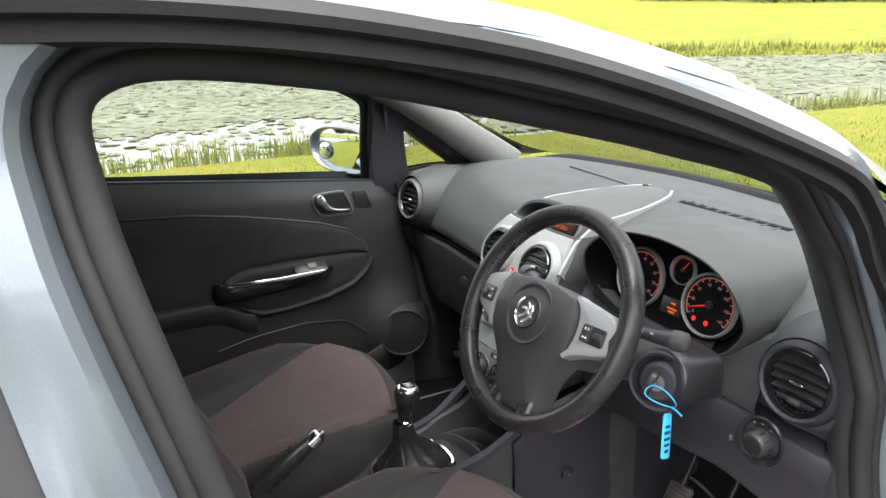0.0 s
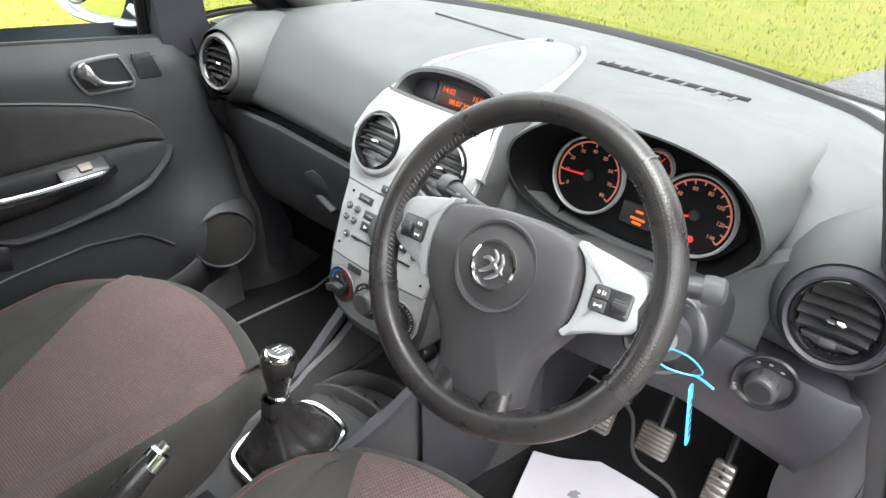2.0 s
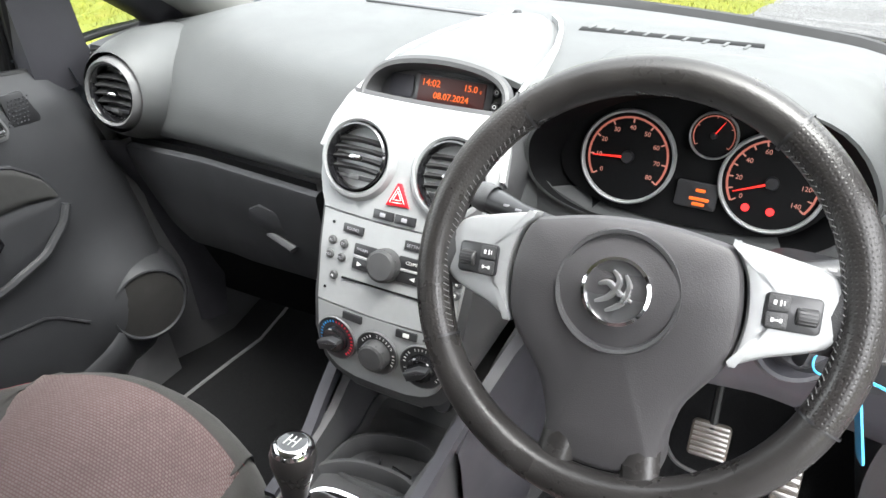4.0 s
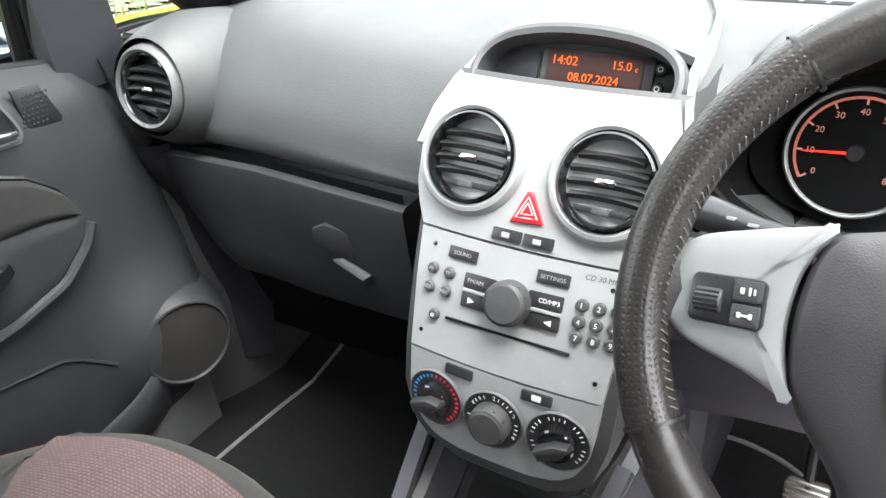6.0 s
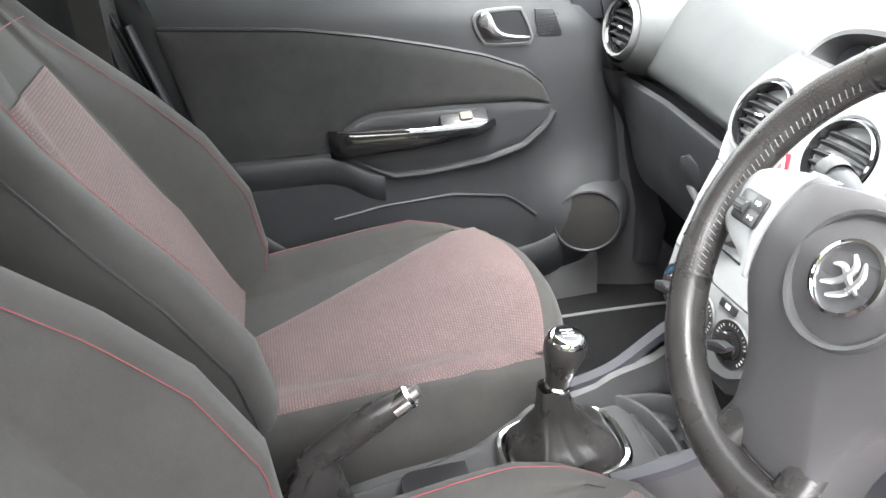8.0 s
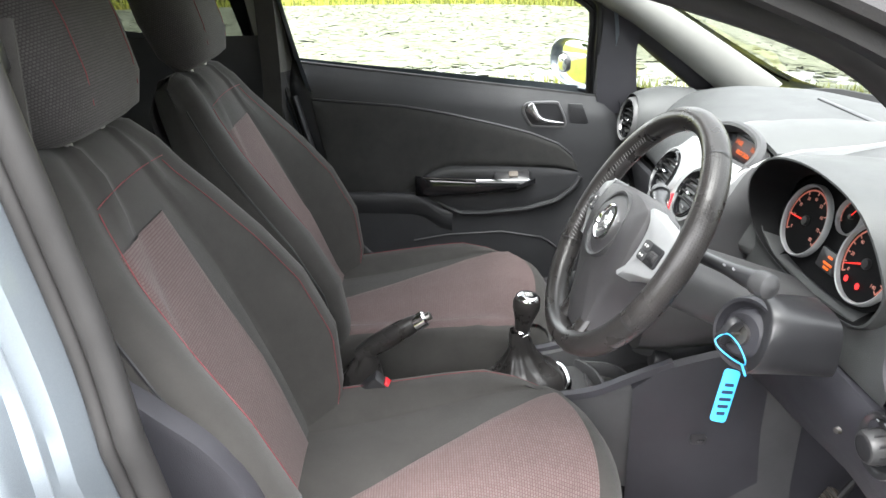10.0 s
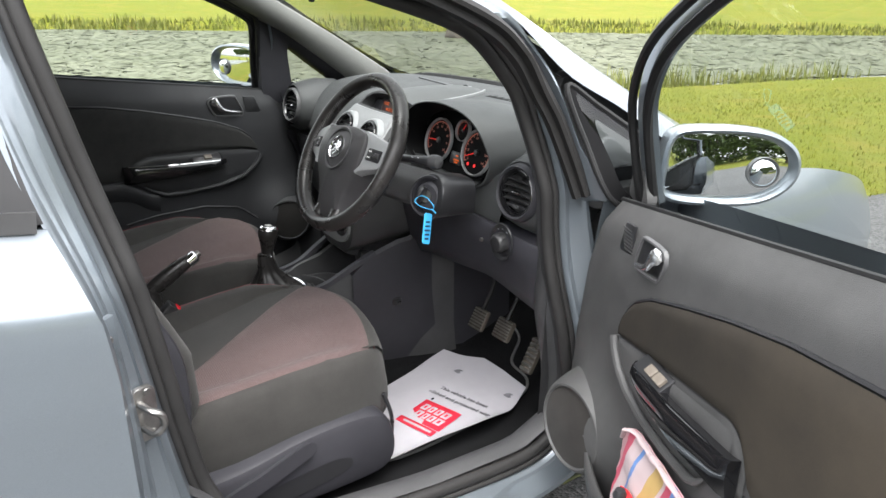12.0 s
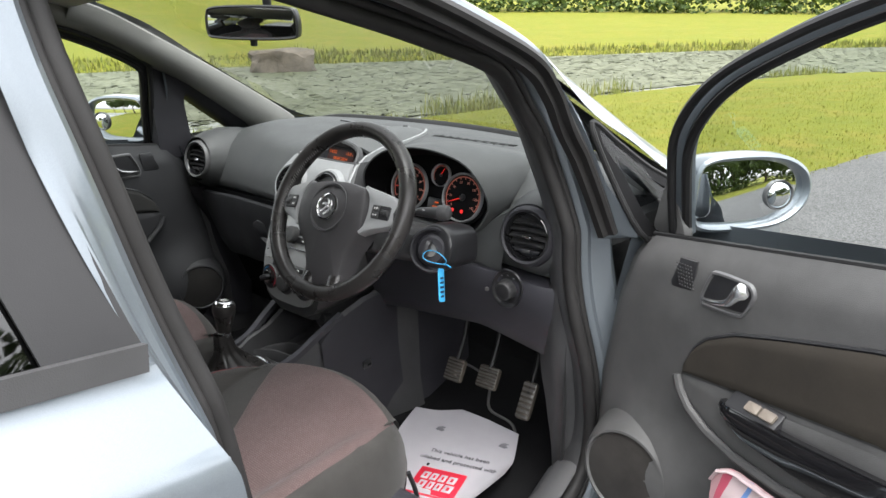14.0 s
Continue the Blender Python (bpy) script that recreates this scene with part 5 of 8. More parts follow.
part("stack_chin", grid([[p + V(0, 0.02 * k * k, -0.016 * k) for p in body[0]] for k in (0, 0.5, 1.0, 2.0)]), TRIM, dash)
half_low = lambda z: lerp(z, [0.607, 0.609, 0.614, 0.625, 0.645, 0.67, 0.71, 0.822], [0.040, 0.056, 0.070, 0.084, 0.094, 0.098, 0.100, 0.108])
half_top = lambda z: lerp(z, [0.824, 0.84, 0.86, 0.89, 0.915, 0.94, 0.952], [0.108, 0.117, 0.124, 0.126, 0.121, 0.109, 0.104])
climate = part("climate_panel", stack_sheet(half_low, 0.607, 0.708, 0.004, 0.008), SILVER, dash, "satin silver heater control panel")
radio = part("radio_panel", stack_sheet(half_low, 0.7105, 0.8210, 0.0045, 0.008), SILVER, dash, "satin silver radio front with small round buttons")
upper_stack = part("vent_panel", stack_sheet(half_top, 0.8235, 0.950, 0.005, 0.008), SILVER, dash, "satin silver panel round the centre vents")
for s in (-1, 1):
    vent(stack(s * 0.066, 0.889, 0.011), (0, -1, 0.52), 0.0415, upper_stack, None)
    m = facing(stack(s * 0.066, 0.889, 0.008), (0, -1, 0.52))
    part("vent_bezel", lathe([(0.058, -0.012), (0.0555, -0.001), (0.0515, 0.006), (0.0475, 0.0075), (0.0445, 0.005)], m, 48, False), SILVER, upper_stack)

# hazard button and two switches
m = stack_frame(0.0, 0.8555, 0.0085, 4)
haz = part("hazard_button", plate(offset([(-0.0165, -0.0125), (0.0165, -0.0125), (0.003, 0.0165), (-0.003, 0.0165)], 0.0), 0.010, 0.0025, m), RED_GLASS, upper_stack, "red triangular hazard button")
for k in (1.0, 0.55):
    tri = [(-0.0105 * k, -0.0078 * k), (0.0105 * k, -0.0078 * k), (0, 0.0115 * k)]
    tri3 = [V(x, y, 0.0004) for x, y in tri]
    part("triangle_mark", moved(tube([tri3[0].lerp(tri3[1], f) for f in (0, 0.5)] + [tri3[1]] + [tri3[2]], 0.0006, True, 5), m), WHITE_INK, haz)
for x in (-0.0155, 0.0155):
    sw = part("switch", block(0.029, 0.0115, 0.006, 0.001, stack_frame(x, 0.8315, 0.0078)), SMOOTH, upper_stack)
    part("icon", block(0.008, 0.005, 0.0005, 0.001, stack_frame(x - 0.001, 0.8315, 0.0083)), GREY_INK, sw)

# radio buttons, knob, slot
for x, z, t in ((-0.056, 0.806, "SOUND"), (0.036, 0.8055, "SETTINGS")):
    b = part("button", block(0.031, 0.0115, 0.005, 0.001, stack_frame(x, z, 0.007)), SMOOTH, radio)
    lettering(t, 0.0055, stack_frame(x, z, 0.0073), GREY_INK, b)
lettering("CD 30 MP3", 0.0068, stack_frame(0.079, 0.8125, 0.0050), DARK_INK, radio, shear=0.25)
for x, z, t in ((-0.086, 0.787, "AS"), (-0.067, 0.7868, "TP"), (-0.087, 0.770, "RDS"), (-0.068, 0.770, "REG"), (-0.077, 0.746, "o"),
                *((0.066 + 0.0155 * c, 0.7895 - 0.0135 * r, str(r * 3 + c + 1)) for r in range(3) for c in range(3))):
    b = part("button", lathe([(0.0, 0.0035), (0.0045, 0.0034), (0.0058, 0.002), (0.0062, -0.002)], stack_frame(x, z, 0.0055), 20, False), TRIM, radio)
    lettering(t, 0.0048 if len(t) > 1 else 0.0068, stack_frame(x, z, 0.0094), WHITE_INK if len(t) == 1 else GREY_INK, b)
for s, t in ((-1, "FM/AM"), (1, "CD/MP3")):
    for k, lab in ((0.0085, t), (-0.0085, "")):
        x = 0.033 * s
        b = part("button", block(0.033, 0.0145, 0.006, 0.0015, stack_frame(x, 0.7775 + k, 0.0072)), SMOOTH, radio)
        if lab:
            lettering(lab, 0.0058, stack_frame(x + 0.004 * s, 0.7775 + k, 0.0076), GREY_INK if s < 0 else WHITE_INK, b)
        else:
            a = plate([(-0.004 * s, 0.0), (0.003 * s, 0.0028), (0.003 * s, -0.0028)][::-1 if s < 0 else 1], 0.0004, 0.0001, stack_frame(x + 0.006 * s, 0.7775 + k, 0.0077))
            part("arrow_mark", a, WHITE_INK, b)
    part("button_bar", block(0.030, 0.0028, 0.003, 0.0008, stack_frame(0.034 * s, 0.7775, 0.0082)), SILVER, radio)


def knob(x, z, r, parent, grips=10, ring=KNOB_GREY, face=TRIM):
    m = stack_frame(x, z, 0.005)
    k = part("knob", lathe([(r, 0.0), (r, 0.010), (r * 0.95, 0.016), (r * 0.84, 0.0175)], m, 40, False), ring, parent, "knurled grey rotary knob")
    part("knob_face", lathe([(r * 0.85, 0.0168), (r * 0.8, 0.0180), (0.0, 0.0188)], m, 32, False), face, k)
    for i in range(grips):
        a = 2 * math.pi * i / grips
        part("grip", block(0.0032, 0.0095, 0.003, 0.001, m @ Matrix.Rotation(a, 4, "Z") @ Matrix.Translation((r * 0.99, 0, 0.009)) @ Matrix.Rotation(radians(90), 4, "Y") @ Matrix.Rotation(radians(90), 4, "Z")), SMOOTH, k)
    return k, m


knob(0.0, 0.7775, 0.0215, radio, 12)
part("disc_slot", block(0.128, 0.0028, 0.002, 0.001, stack_frame(0.0, 0.7475, 0.0056)), GLOSS, radio, "thin black disc slot")
for x, z in ((-0.089, 0.808), (0.089, 0.806), (-0.090, 0.727), (0.090, 0.727)):
    part("screw_hole", lathe([(0.0, 0.0006), (0.0021, 0.0005), (0.0024, -0.001)], stack_frame(x, z, 0.005), 12, False), GLOSS, radio)

# heater dials
for x, kind in ((-0.0645, "temp"), (0.0, "fan"), (0.0655, "air")):
    m = stack_frame(x, 0.664, 0.0052)
    well = part("dial_plate", lathe([(0.0305, 0.0), (0.0300, 0.0018), (0.0270, 0.0010), (0.0, 0.0008)], m, 40, False), SMOOTH, climate, "black dial plate with printed marks")
    part("dial_ring", lathe([(0.0318, -0.001), (0.0312, 0.0022), (0.0298, 0.0012)], m, 44, False), SILVER_DARK, well)
    if kind == "fan":
        knob(x, 0.664, 0.0205, well)
        for k, t in enumerate(("0", "1", "2", "3", "4")):
            a = radians(205 - 58 * k)
            lettering(t, 0.0062, m @ Matrix.Translation((0.0255 * math.cos(a), 0.0255 * math.sin(a), 0.0016)), WHITE_INK, well)
    else:
        part("knob", lathe([(0.0190, 0.0), (0.0180, 0.009), (0.0165, 0.0105), (0.0, 0.0110)], m, 32, False), GLOSS, well)
        turn = 22 if kind == "temp" else 28
        grip = plate([(-0.017, -0.006), (0.004, -0.0075), (0.0175, -0.002), (0.0175, 0.002), (0.004, 0.0075), (-0.017, 0.006)], 0.012, 0.003, m @ Matrix.Translation((0, 0, 0.022)) @ Matrix.Rotation(radians(turn), 4, "Z"))
        part("knob_grip", grip, SMOOTH, well)
    for k in range(25):
        a = radians(230 - 280 * k / 24)
        if kind == "temp":
            ink = plain("blue_print", (0.02, 0.24, 0.55), 0.5) if k < 12 else RED_INK
            if k == 0:
                BLUE_INK = ink
            ink = BLUE_INK if k < 12 else RED_INK
        else:
            ink = WHITE_INK
        if kind == "fan" and k % 6 in (0, 5):
            continue
        if kind == "air" and k % 5 == 4:
            continue
        part("tick", block(0.0035, 0.0011 if kind != "temp" else 0.0022, 0.0004, 0.0003, m @ Matrix.Rotation(a, 4, "Z") @ Matrix.Translation((0.0252, 0, 0.0016)), 0.0001), ink, well)
for x, z in ((-0.041, 0.7005), (0.0405, 0.7005)):
    b = part("button", block(0.030, 0.0105, 0.005, 0.001, stack_frame(x, z, 0.0068)), SMOOTH, climate)
    if x > 0:
        part("icon", block(0.009, 0.006, 0.0004, 0.001, stack_frame(x, z, 0.0072)), WHITE_INK, b)

# clock and temperature display in its hooded recess
m_disp = facing((0.0, 0.043, 0.952), (0, -1, 0.42))
m_rim = facing((0.0, 0.013, 0.9665), (0, -1, 0.98))
hollow = [(-0.094, -0.016), (-0.06, -0.0225), (0.06, -0.0225), (0.092, -0.016), (0.090, 0.006), (0.060, 0.019), (0.0, 0.0235), (-0.060, 0.019), (-0.090, 0.006)]
hollow = [(p.x, p.y) for p in spline([(x, y, 0) for x, y in hollow], 44, True)]
rim_rows = []
for o, h in ((0.011, -0.010), (0.008, 0.0), (0.004, 0.002), (0.0, 0.0)):
    rim_rows.append([m_rim @ V(x, y * 1.36, h - 0.35 * x * x) for x, y in offset(hollow, o)])
rim_rows.append([m_disp @ V(x, y * 1.05, -0.006) for x, y in hollow])
binnacle = part("clock_hood", grid(rim_rows, close_u=True), TRIM, dash, "dark hood round the clock display")
part("clock_back", plate(offset(hollow, 0.002), 0.004, 0.001, m_disp @ Matrix.Translation((0, 0, -0.005))), TRIM, binnacle)
part("clock_pocket", block(0.036, 0.030, 0.003, 0.006, m_disp @ Matrix.Translation((-0.066, 0.0, -0.0025))), LOWER, binnacle)
bezel = part("clock_bezel", block(0.112, 0.040, 0.006, 0.004, m_disp @ Matrix.Translation((0.012, 0, 0.000))), SMOOTH, binnacle)
part("display", block(0.096, 0.034, 0.003, 0.002, m_disp @ Matrix.Translation((0.010, 0, 0.0012))), DISPLAY, bezel, "dark red lit display")
lettering("14:02", 0.0125, m_disp @ Matrix.Translation((-0.020, 0.0078, 0.0018)), ORANGE_GLOW, bezel)
lettering("15.0", 0.0115, m_disp @ Matrix.Translation((0.037, 0.0078, 0.0018)), ORANGE_GLOW, bezel)
lettering("c", 0.0075, m_disp @ Matrix.Translation((0.0515, 0.0062, 0.0018)), ORANGE_GLOW, bezel)
lettering("08.07.2024", 0.0115, m_disp @ Matrix.Translation((0.011, -0.0072, 0.0018)), ORANGE_GLOW, bezel)
for y in (0.009, -0.009):
    b = part("clock_button", lathe([(0.0, 0.003), (0.0045, 0.0028), (0.0055, 0.001), (0.0058, -0.002)], m_disp @ Matrix.Translation((0.0735, y, 0.0)), 18, False), SMOOTH, binnacle)
    part("icon", lathe([(0.0026, 0.0036), (0.0018, 0.0036)], m_disp @ Matrix.Translation((0.0735, y, 0.0)), 16, False), WHITE_INK, b)

# ---- instruments ----
HOOD = [(0.132, 0.900), (0.148, 0.950), (0.225, 1.002), (0.345, 1.022), (0.455, 1.000), (0.505, 0.930), (0.490, 0.880), (0.440, 0.838), (0.330, 0.828), (0.210, 0.835), (0.150, 0.860)]
rim = spline([(x, 0.0, z) for x, z in HOOD], 60, True)
cen = V(0.318, 0, 0.915)
rows = []
for k, (sc, y, dz) in enumerate(((0.80, 0.056, -0.004), (0.88, 0.036, 0.0), (0.955, 0.012, 0.0), (0.985, 0.002, 0.0), (1.01, 0.002, 0.0), (1.03, 0.012, 0.0))):
    rows.append([V(cen.x + (p.x - cen.x) * sc, y - 0.02 * (p.z - cen.z) / 0.1, cen.z + (p.z - cen.z) * sc + dz) for p in rim])
for f in (0.25, 0.5, 0.75, 1.0):
    row = []
    for p in rim:
        q = V(cen.x + (p.x - cen.x) * 1.04, 0.02, cen.z + (p.z - cen.z) * 1.04)
        end = V(cen.x + (p.x - cen.x) * 1.0, 0.30, min(0.968, q.z)) if p.z > 0.90 else V(q.x, 0.09, q.z)
        row.append(q.lerp(end, f) + V(0, 0, 0.010 * math.sin(math.pi * f) * (p.z > 0.95)))
    rows.append(row)
cluster = part("instrument_hood", grid(rows[3:], close_u=True), DASH, dash, "dark grey cowl over the instruments", sharp=60)
# shade under the cowl is put into the lining's black colour
part("hood_lining", grid(rows[:4], close_u=True), DIAL_BLACK, cluster, "cowl lining blackened for the shade in the recess")
m_dial = facing((0.318, 0.046, 0.905), (0, -1, 0.28))
part("cluster_face", plate([(p.x - cen.x, (p.z - cen.z) * 0.98) for p in [V(cen.x + (q.x - cen.x) * 0.84, 0, cen.z + (q.z - cen.z) * 0.84) for q in rim]], 0.006, 0.001, m_dial @ Matrix.Translation((0, 0.008, -0.004))), DIAL_BLACK, cluster)


def dial(x, z, r, marks, parent, needle, lo=-215, hi=35):
    m = m_dial @ Matrix.Translation((x - 0.318, z - 0.905, 0.002))
    d = part("dial", lathe([(0.0, 0.0005), (r * 0.93, 0.0004), (r * 0.96, 0.0)], m, 48, False), DIAL_BLACK, parent, "black dial with red lit scale")
    part("dial_ring", lathe([(r * 0.955, -0.002), (r * 0.965, 0.006), (r, 0.0075), (r * 1.035, 0.005), (r * 1.04, -0.002)], m, 56, False), SILVER, d, "silver dial ring")
    arc = [m @ V(r * 0.86 * math.cos(radians(215 - 250 * f)), r * 0.86 * math.sin(radians(215 - 250 * f)), 0.0012) for f in np.linspace(0, 1, 28)]
    part("scale_arc", ribbon(arc, [(-r * 0.022, -0.0002), (r * 0.022, -0.0002), (r * 0.022, 0.0004), (-r * 0.022, 0.0004)], up=m_dial.to_3x3() @ V(0, 0, 1)), PINK_GLOW, d)
    for k, t in enumerate(marks):
        a = radians(215 - 250 * k / (len(marks) - 1))
        part("tick", block(r * 0.10, r * 0.03, 0.0006, 0.0002, m @ Matrix.Rotation(a, 4, "Z") @ Matrix.Translation((r * 0.80, 0, 0.0015)), 0.0001), NUMERAL, d)
        if t:
            lettering(t, r * 0.14, m @ Matrix.Translation((r * 0.64 * math.cos(a), r * 0.64 * math.sin(a), 0.0014)), NUMERAL, d)
    a = radians(215 - 250 * needle)
    tip = plate([(-r * 0.1, -r * 0.03), (r * 0.76, -r * 0.008), (r * 0.76, r * 0.008), (-r * 0.1, r * 0.03)], 0.001, 0.0003, m @ Matrix.Translation((0, 0, 0.005)) @ Matrix.Rotation(a, 4, "Z"))
    part("needle", tip, RED_GLOW, d, "red lit needle")
    part("needle_hub", lathe([(0.0, 0.006), (r * 0.12, 0.0058), (r * 0.14, 0.003), (r * 0.14, 0.0)], m, 20, False), SMOOTH, d)
    return d


dial(0.244, 0.908, 0.054, ("0", "10", "20", "30", "40", "50", "60", "70", "80"), cluster, 0.12)
dial(0.404, 0.908, 0.054, ("0", "", "20", "", "40", "", "60", "", "80", "", "100", "", "120", "", "140"), cluster, 0.05)
dial(0.334, 0.9485, 0.0255, ("", "", "", "", ""), cluster, 0.62)
m_odo = m_dial @ Matrix.Translation((0.011, -0.026, 0.003))
odo = part("odometer", block(0.046, 0.030, 0.004, 0.003, m_odo), SMOOTH, cluster)
for k, w in ((0.006, 0.011), (-0.004, 0.022), (-0.010, 0.014)):
    part("digit_bar", block(w, 0.0036, 0.0006, 0.001, m_odo @ Matrix.Translation((0.004, k, 0.0008))), ORANGE_GLOW, odo)
for x in (0.383, 0.409):
    part("warning_lamp", lathe([(0.0, 0.0022), (0.0045, 0.0022)], m_dial @ Matrix.Translation((x - 0.318, -0.028, 0.0035)), 14, False), WARN_GLOW, cluster)

# face between the cowl, the vent pod and the knee panel
rows = []
for x in np.linspace(0.135, 0.532, 32):
    zt = lerp(x, [0.135, 0.16, 0.21, 0.33, 0.44, 0.475, 0.50, 0.53, 0.575], [0.885, 0.860, 0.838, 0.832, 0.840, 0.856, 0.880, 0.900, 0.910])
    yt = lerp(x, [0.135, 0.45, 0.50, 0.575], [0.022, 0.024, 0.030, 0.050])
    yb = lerp(x, [0.12, 0.3, 0.5, 0.64], [0.010, 0.010, 0.016, 0.018])
    rows.append([(x, yt + 0.03, zt + 0.008), (x, yt, zt), (x, yt + (yb - yt) * 0.5 + 0.006, (zt + 0.772) / 2), (x, yb, 0.780), (x, yb + 0.01, 0.764)])
part("cowl_skirt", grid(rows), DASH, dash, "", sharp=60)

# lamp switch
m = facing((0.557, 0.006, 0.740), (0, -1, -0.08))
lamp_sw = part("lamp_switch", moved(lathe([(0.044, 0.0), (0.042, 0.003), (0.037, 0.001), (0.034, -0.004), (0.0, -0.004)], Matrix.Identity(4), 44, False), m @ Matrix.Rotation(radians(-25), 4, "Z") @ Matrix.Diagonal((0.88, 1.12, 1, 1))), SMOOTH, dash, "oval headlamp switch")
part("switch_knob", lathe([(0.0225, -0.004), (0.0215, 0.014), (0.019, 0.019), (0.0155, 0.020)], m, 36, False), KNOB_GREY, lamp_sw, "knurled dark grey switch knob")
part("knob_face", lathe([(0.0156, 0.0194), (0.0, 0.0204)], m, 28, False), SMOOTH, lamp_sw)
for i in range(10):
    a = 2 * math.pi * i / 10
    part("grip", block(0.003, 0.012, 0.003, 0.001, m @ Matrix.Rotation(a, 4, "Z") @ Matrix.Translation((0.0225, 0, 0.007)) @ Matrix.Rotation(radians(90), 4, "Y") @ Matrix.Rotation(radians(90), 4, "Z")), SMOOTH, lamp_sw)
for i in range(5):
    a = radians(30 + 30 * i)
    part("icon", block(0.005, 0.0028, 0.0004, 0.0008, m @ Matrix.Translation((0.0305 * math.cos(a), 0.0305 * math.sin(a), -0.0028))), GREY_INK, lamp_sw)

# ---- steering wheel ----
WHEEL_C, WHEEL_N = V(0.323, -0.2515, 0.9333), V(0, -0.8634, 0.5045)
M_WHEEL = facing(WHEEL_C, WHEEL_N, roll=4.5)
steer = thing("steering_wheel", tuple(WHEEL_C), "three-spoke black leather steering wheel with silver switch inserts", "steering wheel")
R_RIM, R_TUBE = 0.1715, 0.0172


def rim_arc(a0, a1, mat, name, label=""):
    rows = []
    k = max(8, int(abs(a1 - a0) / 4))
    for i in range(k + 1):
        a = radians(a0 + (a1 - a0) * i / k)
        rows.append([M_WHEEL @ V((R_RIM + R_TUBE * 0.94 * math.cos(b)) * math.cos(a), (R_RIM + R_TUBE * 0.94 * math.cos(b)) * math.sin(a), R_TUBE * 1.06 * math.sin(b)) for b in (2 * math.pi * j / 18 for j in range(18))])
    return part(name, grid(rows, close_u=True), mat, steer, label)


rim_arc(52, 128, LEATHER, "rim", "worn black leather rim")
rim_arc(128, 206, LEATHER_HOLES, "rim_grip", "perforated leather grip with grey stitching")
rim_arc(206, 334, LEATHER, "rim", "worn black leather rim")
rim_arc(-26, 52, LEATHER_HOLES, "rim_grip", "perforated leather grip with grey stitching")
for a in (52, 128, 206, 334):
    m = M_WHEEL @ Matrix.Rotation(radians(a), 4, "Z") @ Matrix.Translation((R_RIM, 0, 0)) @ Matrix.Rotation(radians(90), 4, "X")
    part("rim_seam", lathe([(R_TUBE * 1.045, -0.0012), (R_TUBE * 1.055, 0.0), (R_TUBE * 1.045, 0.0012)], m, 22, False), SMOOTH, steer)
for a0, a1 in ((131, 203), (-23, 49)):
    for i in range(38):
        a = radians(a0 + (a1 - a0) * i / 37)
        for lean in (1,):
            p = M_WHEEL @ V((R_RIM - R_TUBE * 0.80) * math.cos(a), (R_RIM - R_TUBE * 0.80) * math.sin(a), R_TUBE * 0.62)
            q = M_WHEEL @ V((R_RIM - R_TUBE * 0.93) * math.cos(a + 0.018), (R_RIM - R_TUBE * 0.93) * math.sin(a + 0.018), R_TUBE * 0.25)
            part("stitch", tube([p, q], 0.00042, False, 5), GREY_THREAD, steer)
# hub and its lower spoke in one moulding
hub_out = [(-0.060, 0.048), (-0.030, 0.053), (0.0, 0.0545), (0.030, 0.053), (0.060, 0.048), (0.079, 0.042), (0.0885, 0.020), (0.0915, -0.015), (0.086, -0.046), (0.060, -0.085), (0.050, -0.120), (0.046, -0.150),
           (0.0, -0.158), (-0.046, -0.150), (-0.050, -0.120), (-0.060, -0.085), (-0.086, -0.046), (-0.0915, -0.015), (-0.0885, 0.020), (-0.079, 0.042)][::-1]
hub_out = [(p.x, p.y) for p in spline([(x, y, 0) for x, y in hub_out[::-1]], 72, True)]
if sum(a[0] * b[1] - b[0] * a[1] for a, b in zip(hub_out, hub_out[1:] + hub_out[:1])) < 0:
    hub_out = hub_out[::-1]


def hub_height(y):
    return lerp(y, [-0.16, -0.12, -0.06, 0.0, 0.05, 0.08], [-0.004, 0.004, 0.018, 0.028, 0.026, 0.016])


rows = []
for o, dz in ((0.0, -0.05), (0.0, -0.012), (-0.003, -0.003), (-0.008, 0.0)):
    rows.append([M_WHEEL @ V(x, y, hub_height(y) + dz) for x, y in offset(hub_out, o)])
base = offset(hub_out, -0.008)
for k in (0.8, 0.6, 0.4, 0.2, 0.02):
    rows.append([M_WHEEL @ V(x * k, (y + 0.02) * k - 0.02, hub_height((y + 0.02) * k - 0.02) + 0.006 * (1 - k * k)) for x, y in base])
hub = part("hub", grid(rows, close_u=True), moulded("airbag_cover_plastic", (0.055, 0.053, 0.0555), 0.46, 950, 0.22, 0.08, 0.36), steer, "dark grey grained airbag cover")
m_badge = M_WHEEL @ Matrix.Translation((0, -0.004, 0.0315))
part("hub_ring", lathe([(0.050, -0.006), (0.0485, 0.0006), (0.0455, -0.0002), (0.044, -0.006)], m_badge, 48, False), TRIM, hub)
part("badge", lathe([(0.0275, -0.004), (0.0270, 0.0035), (0.0245, 0.0045), (0.0230, 0.002), (0.0228, -0.0005)], m_badge, 48, False), CHROME, hub, "round chrome badge")
part("badge_field", lathe([(0.0235, 0.0006), (0.0, 0.0012)], m_badge, 32, False), plain("dark_chrome", (0.16, 0.16, 0.165), 0.4, 0.8), hub)
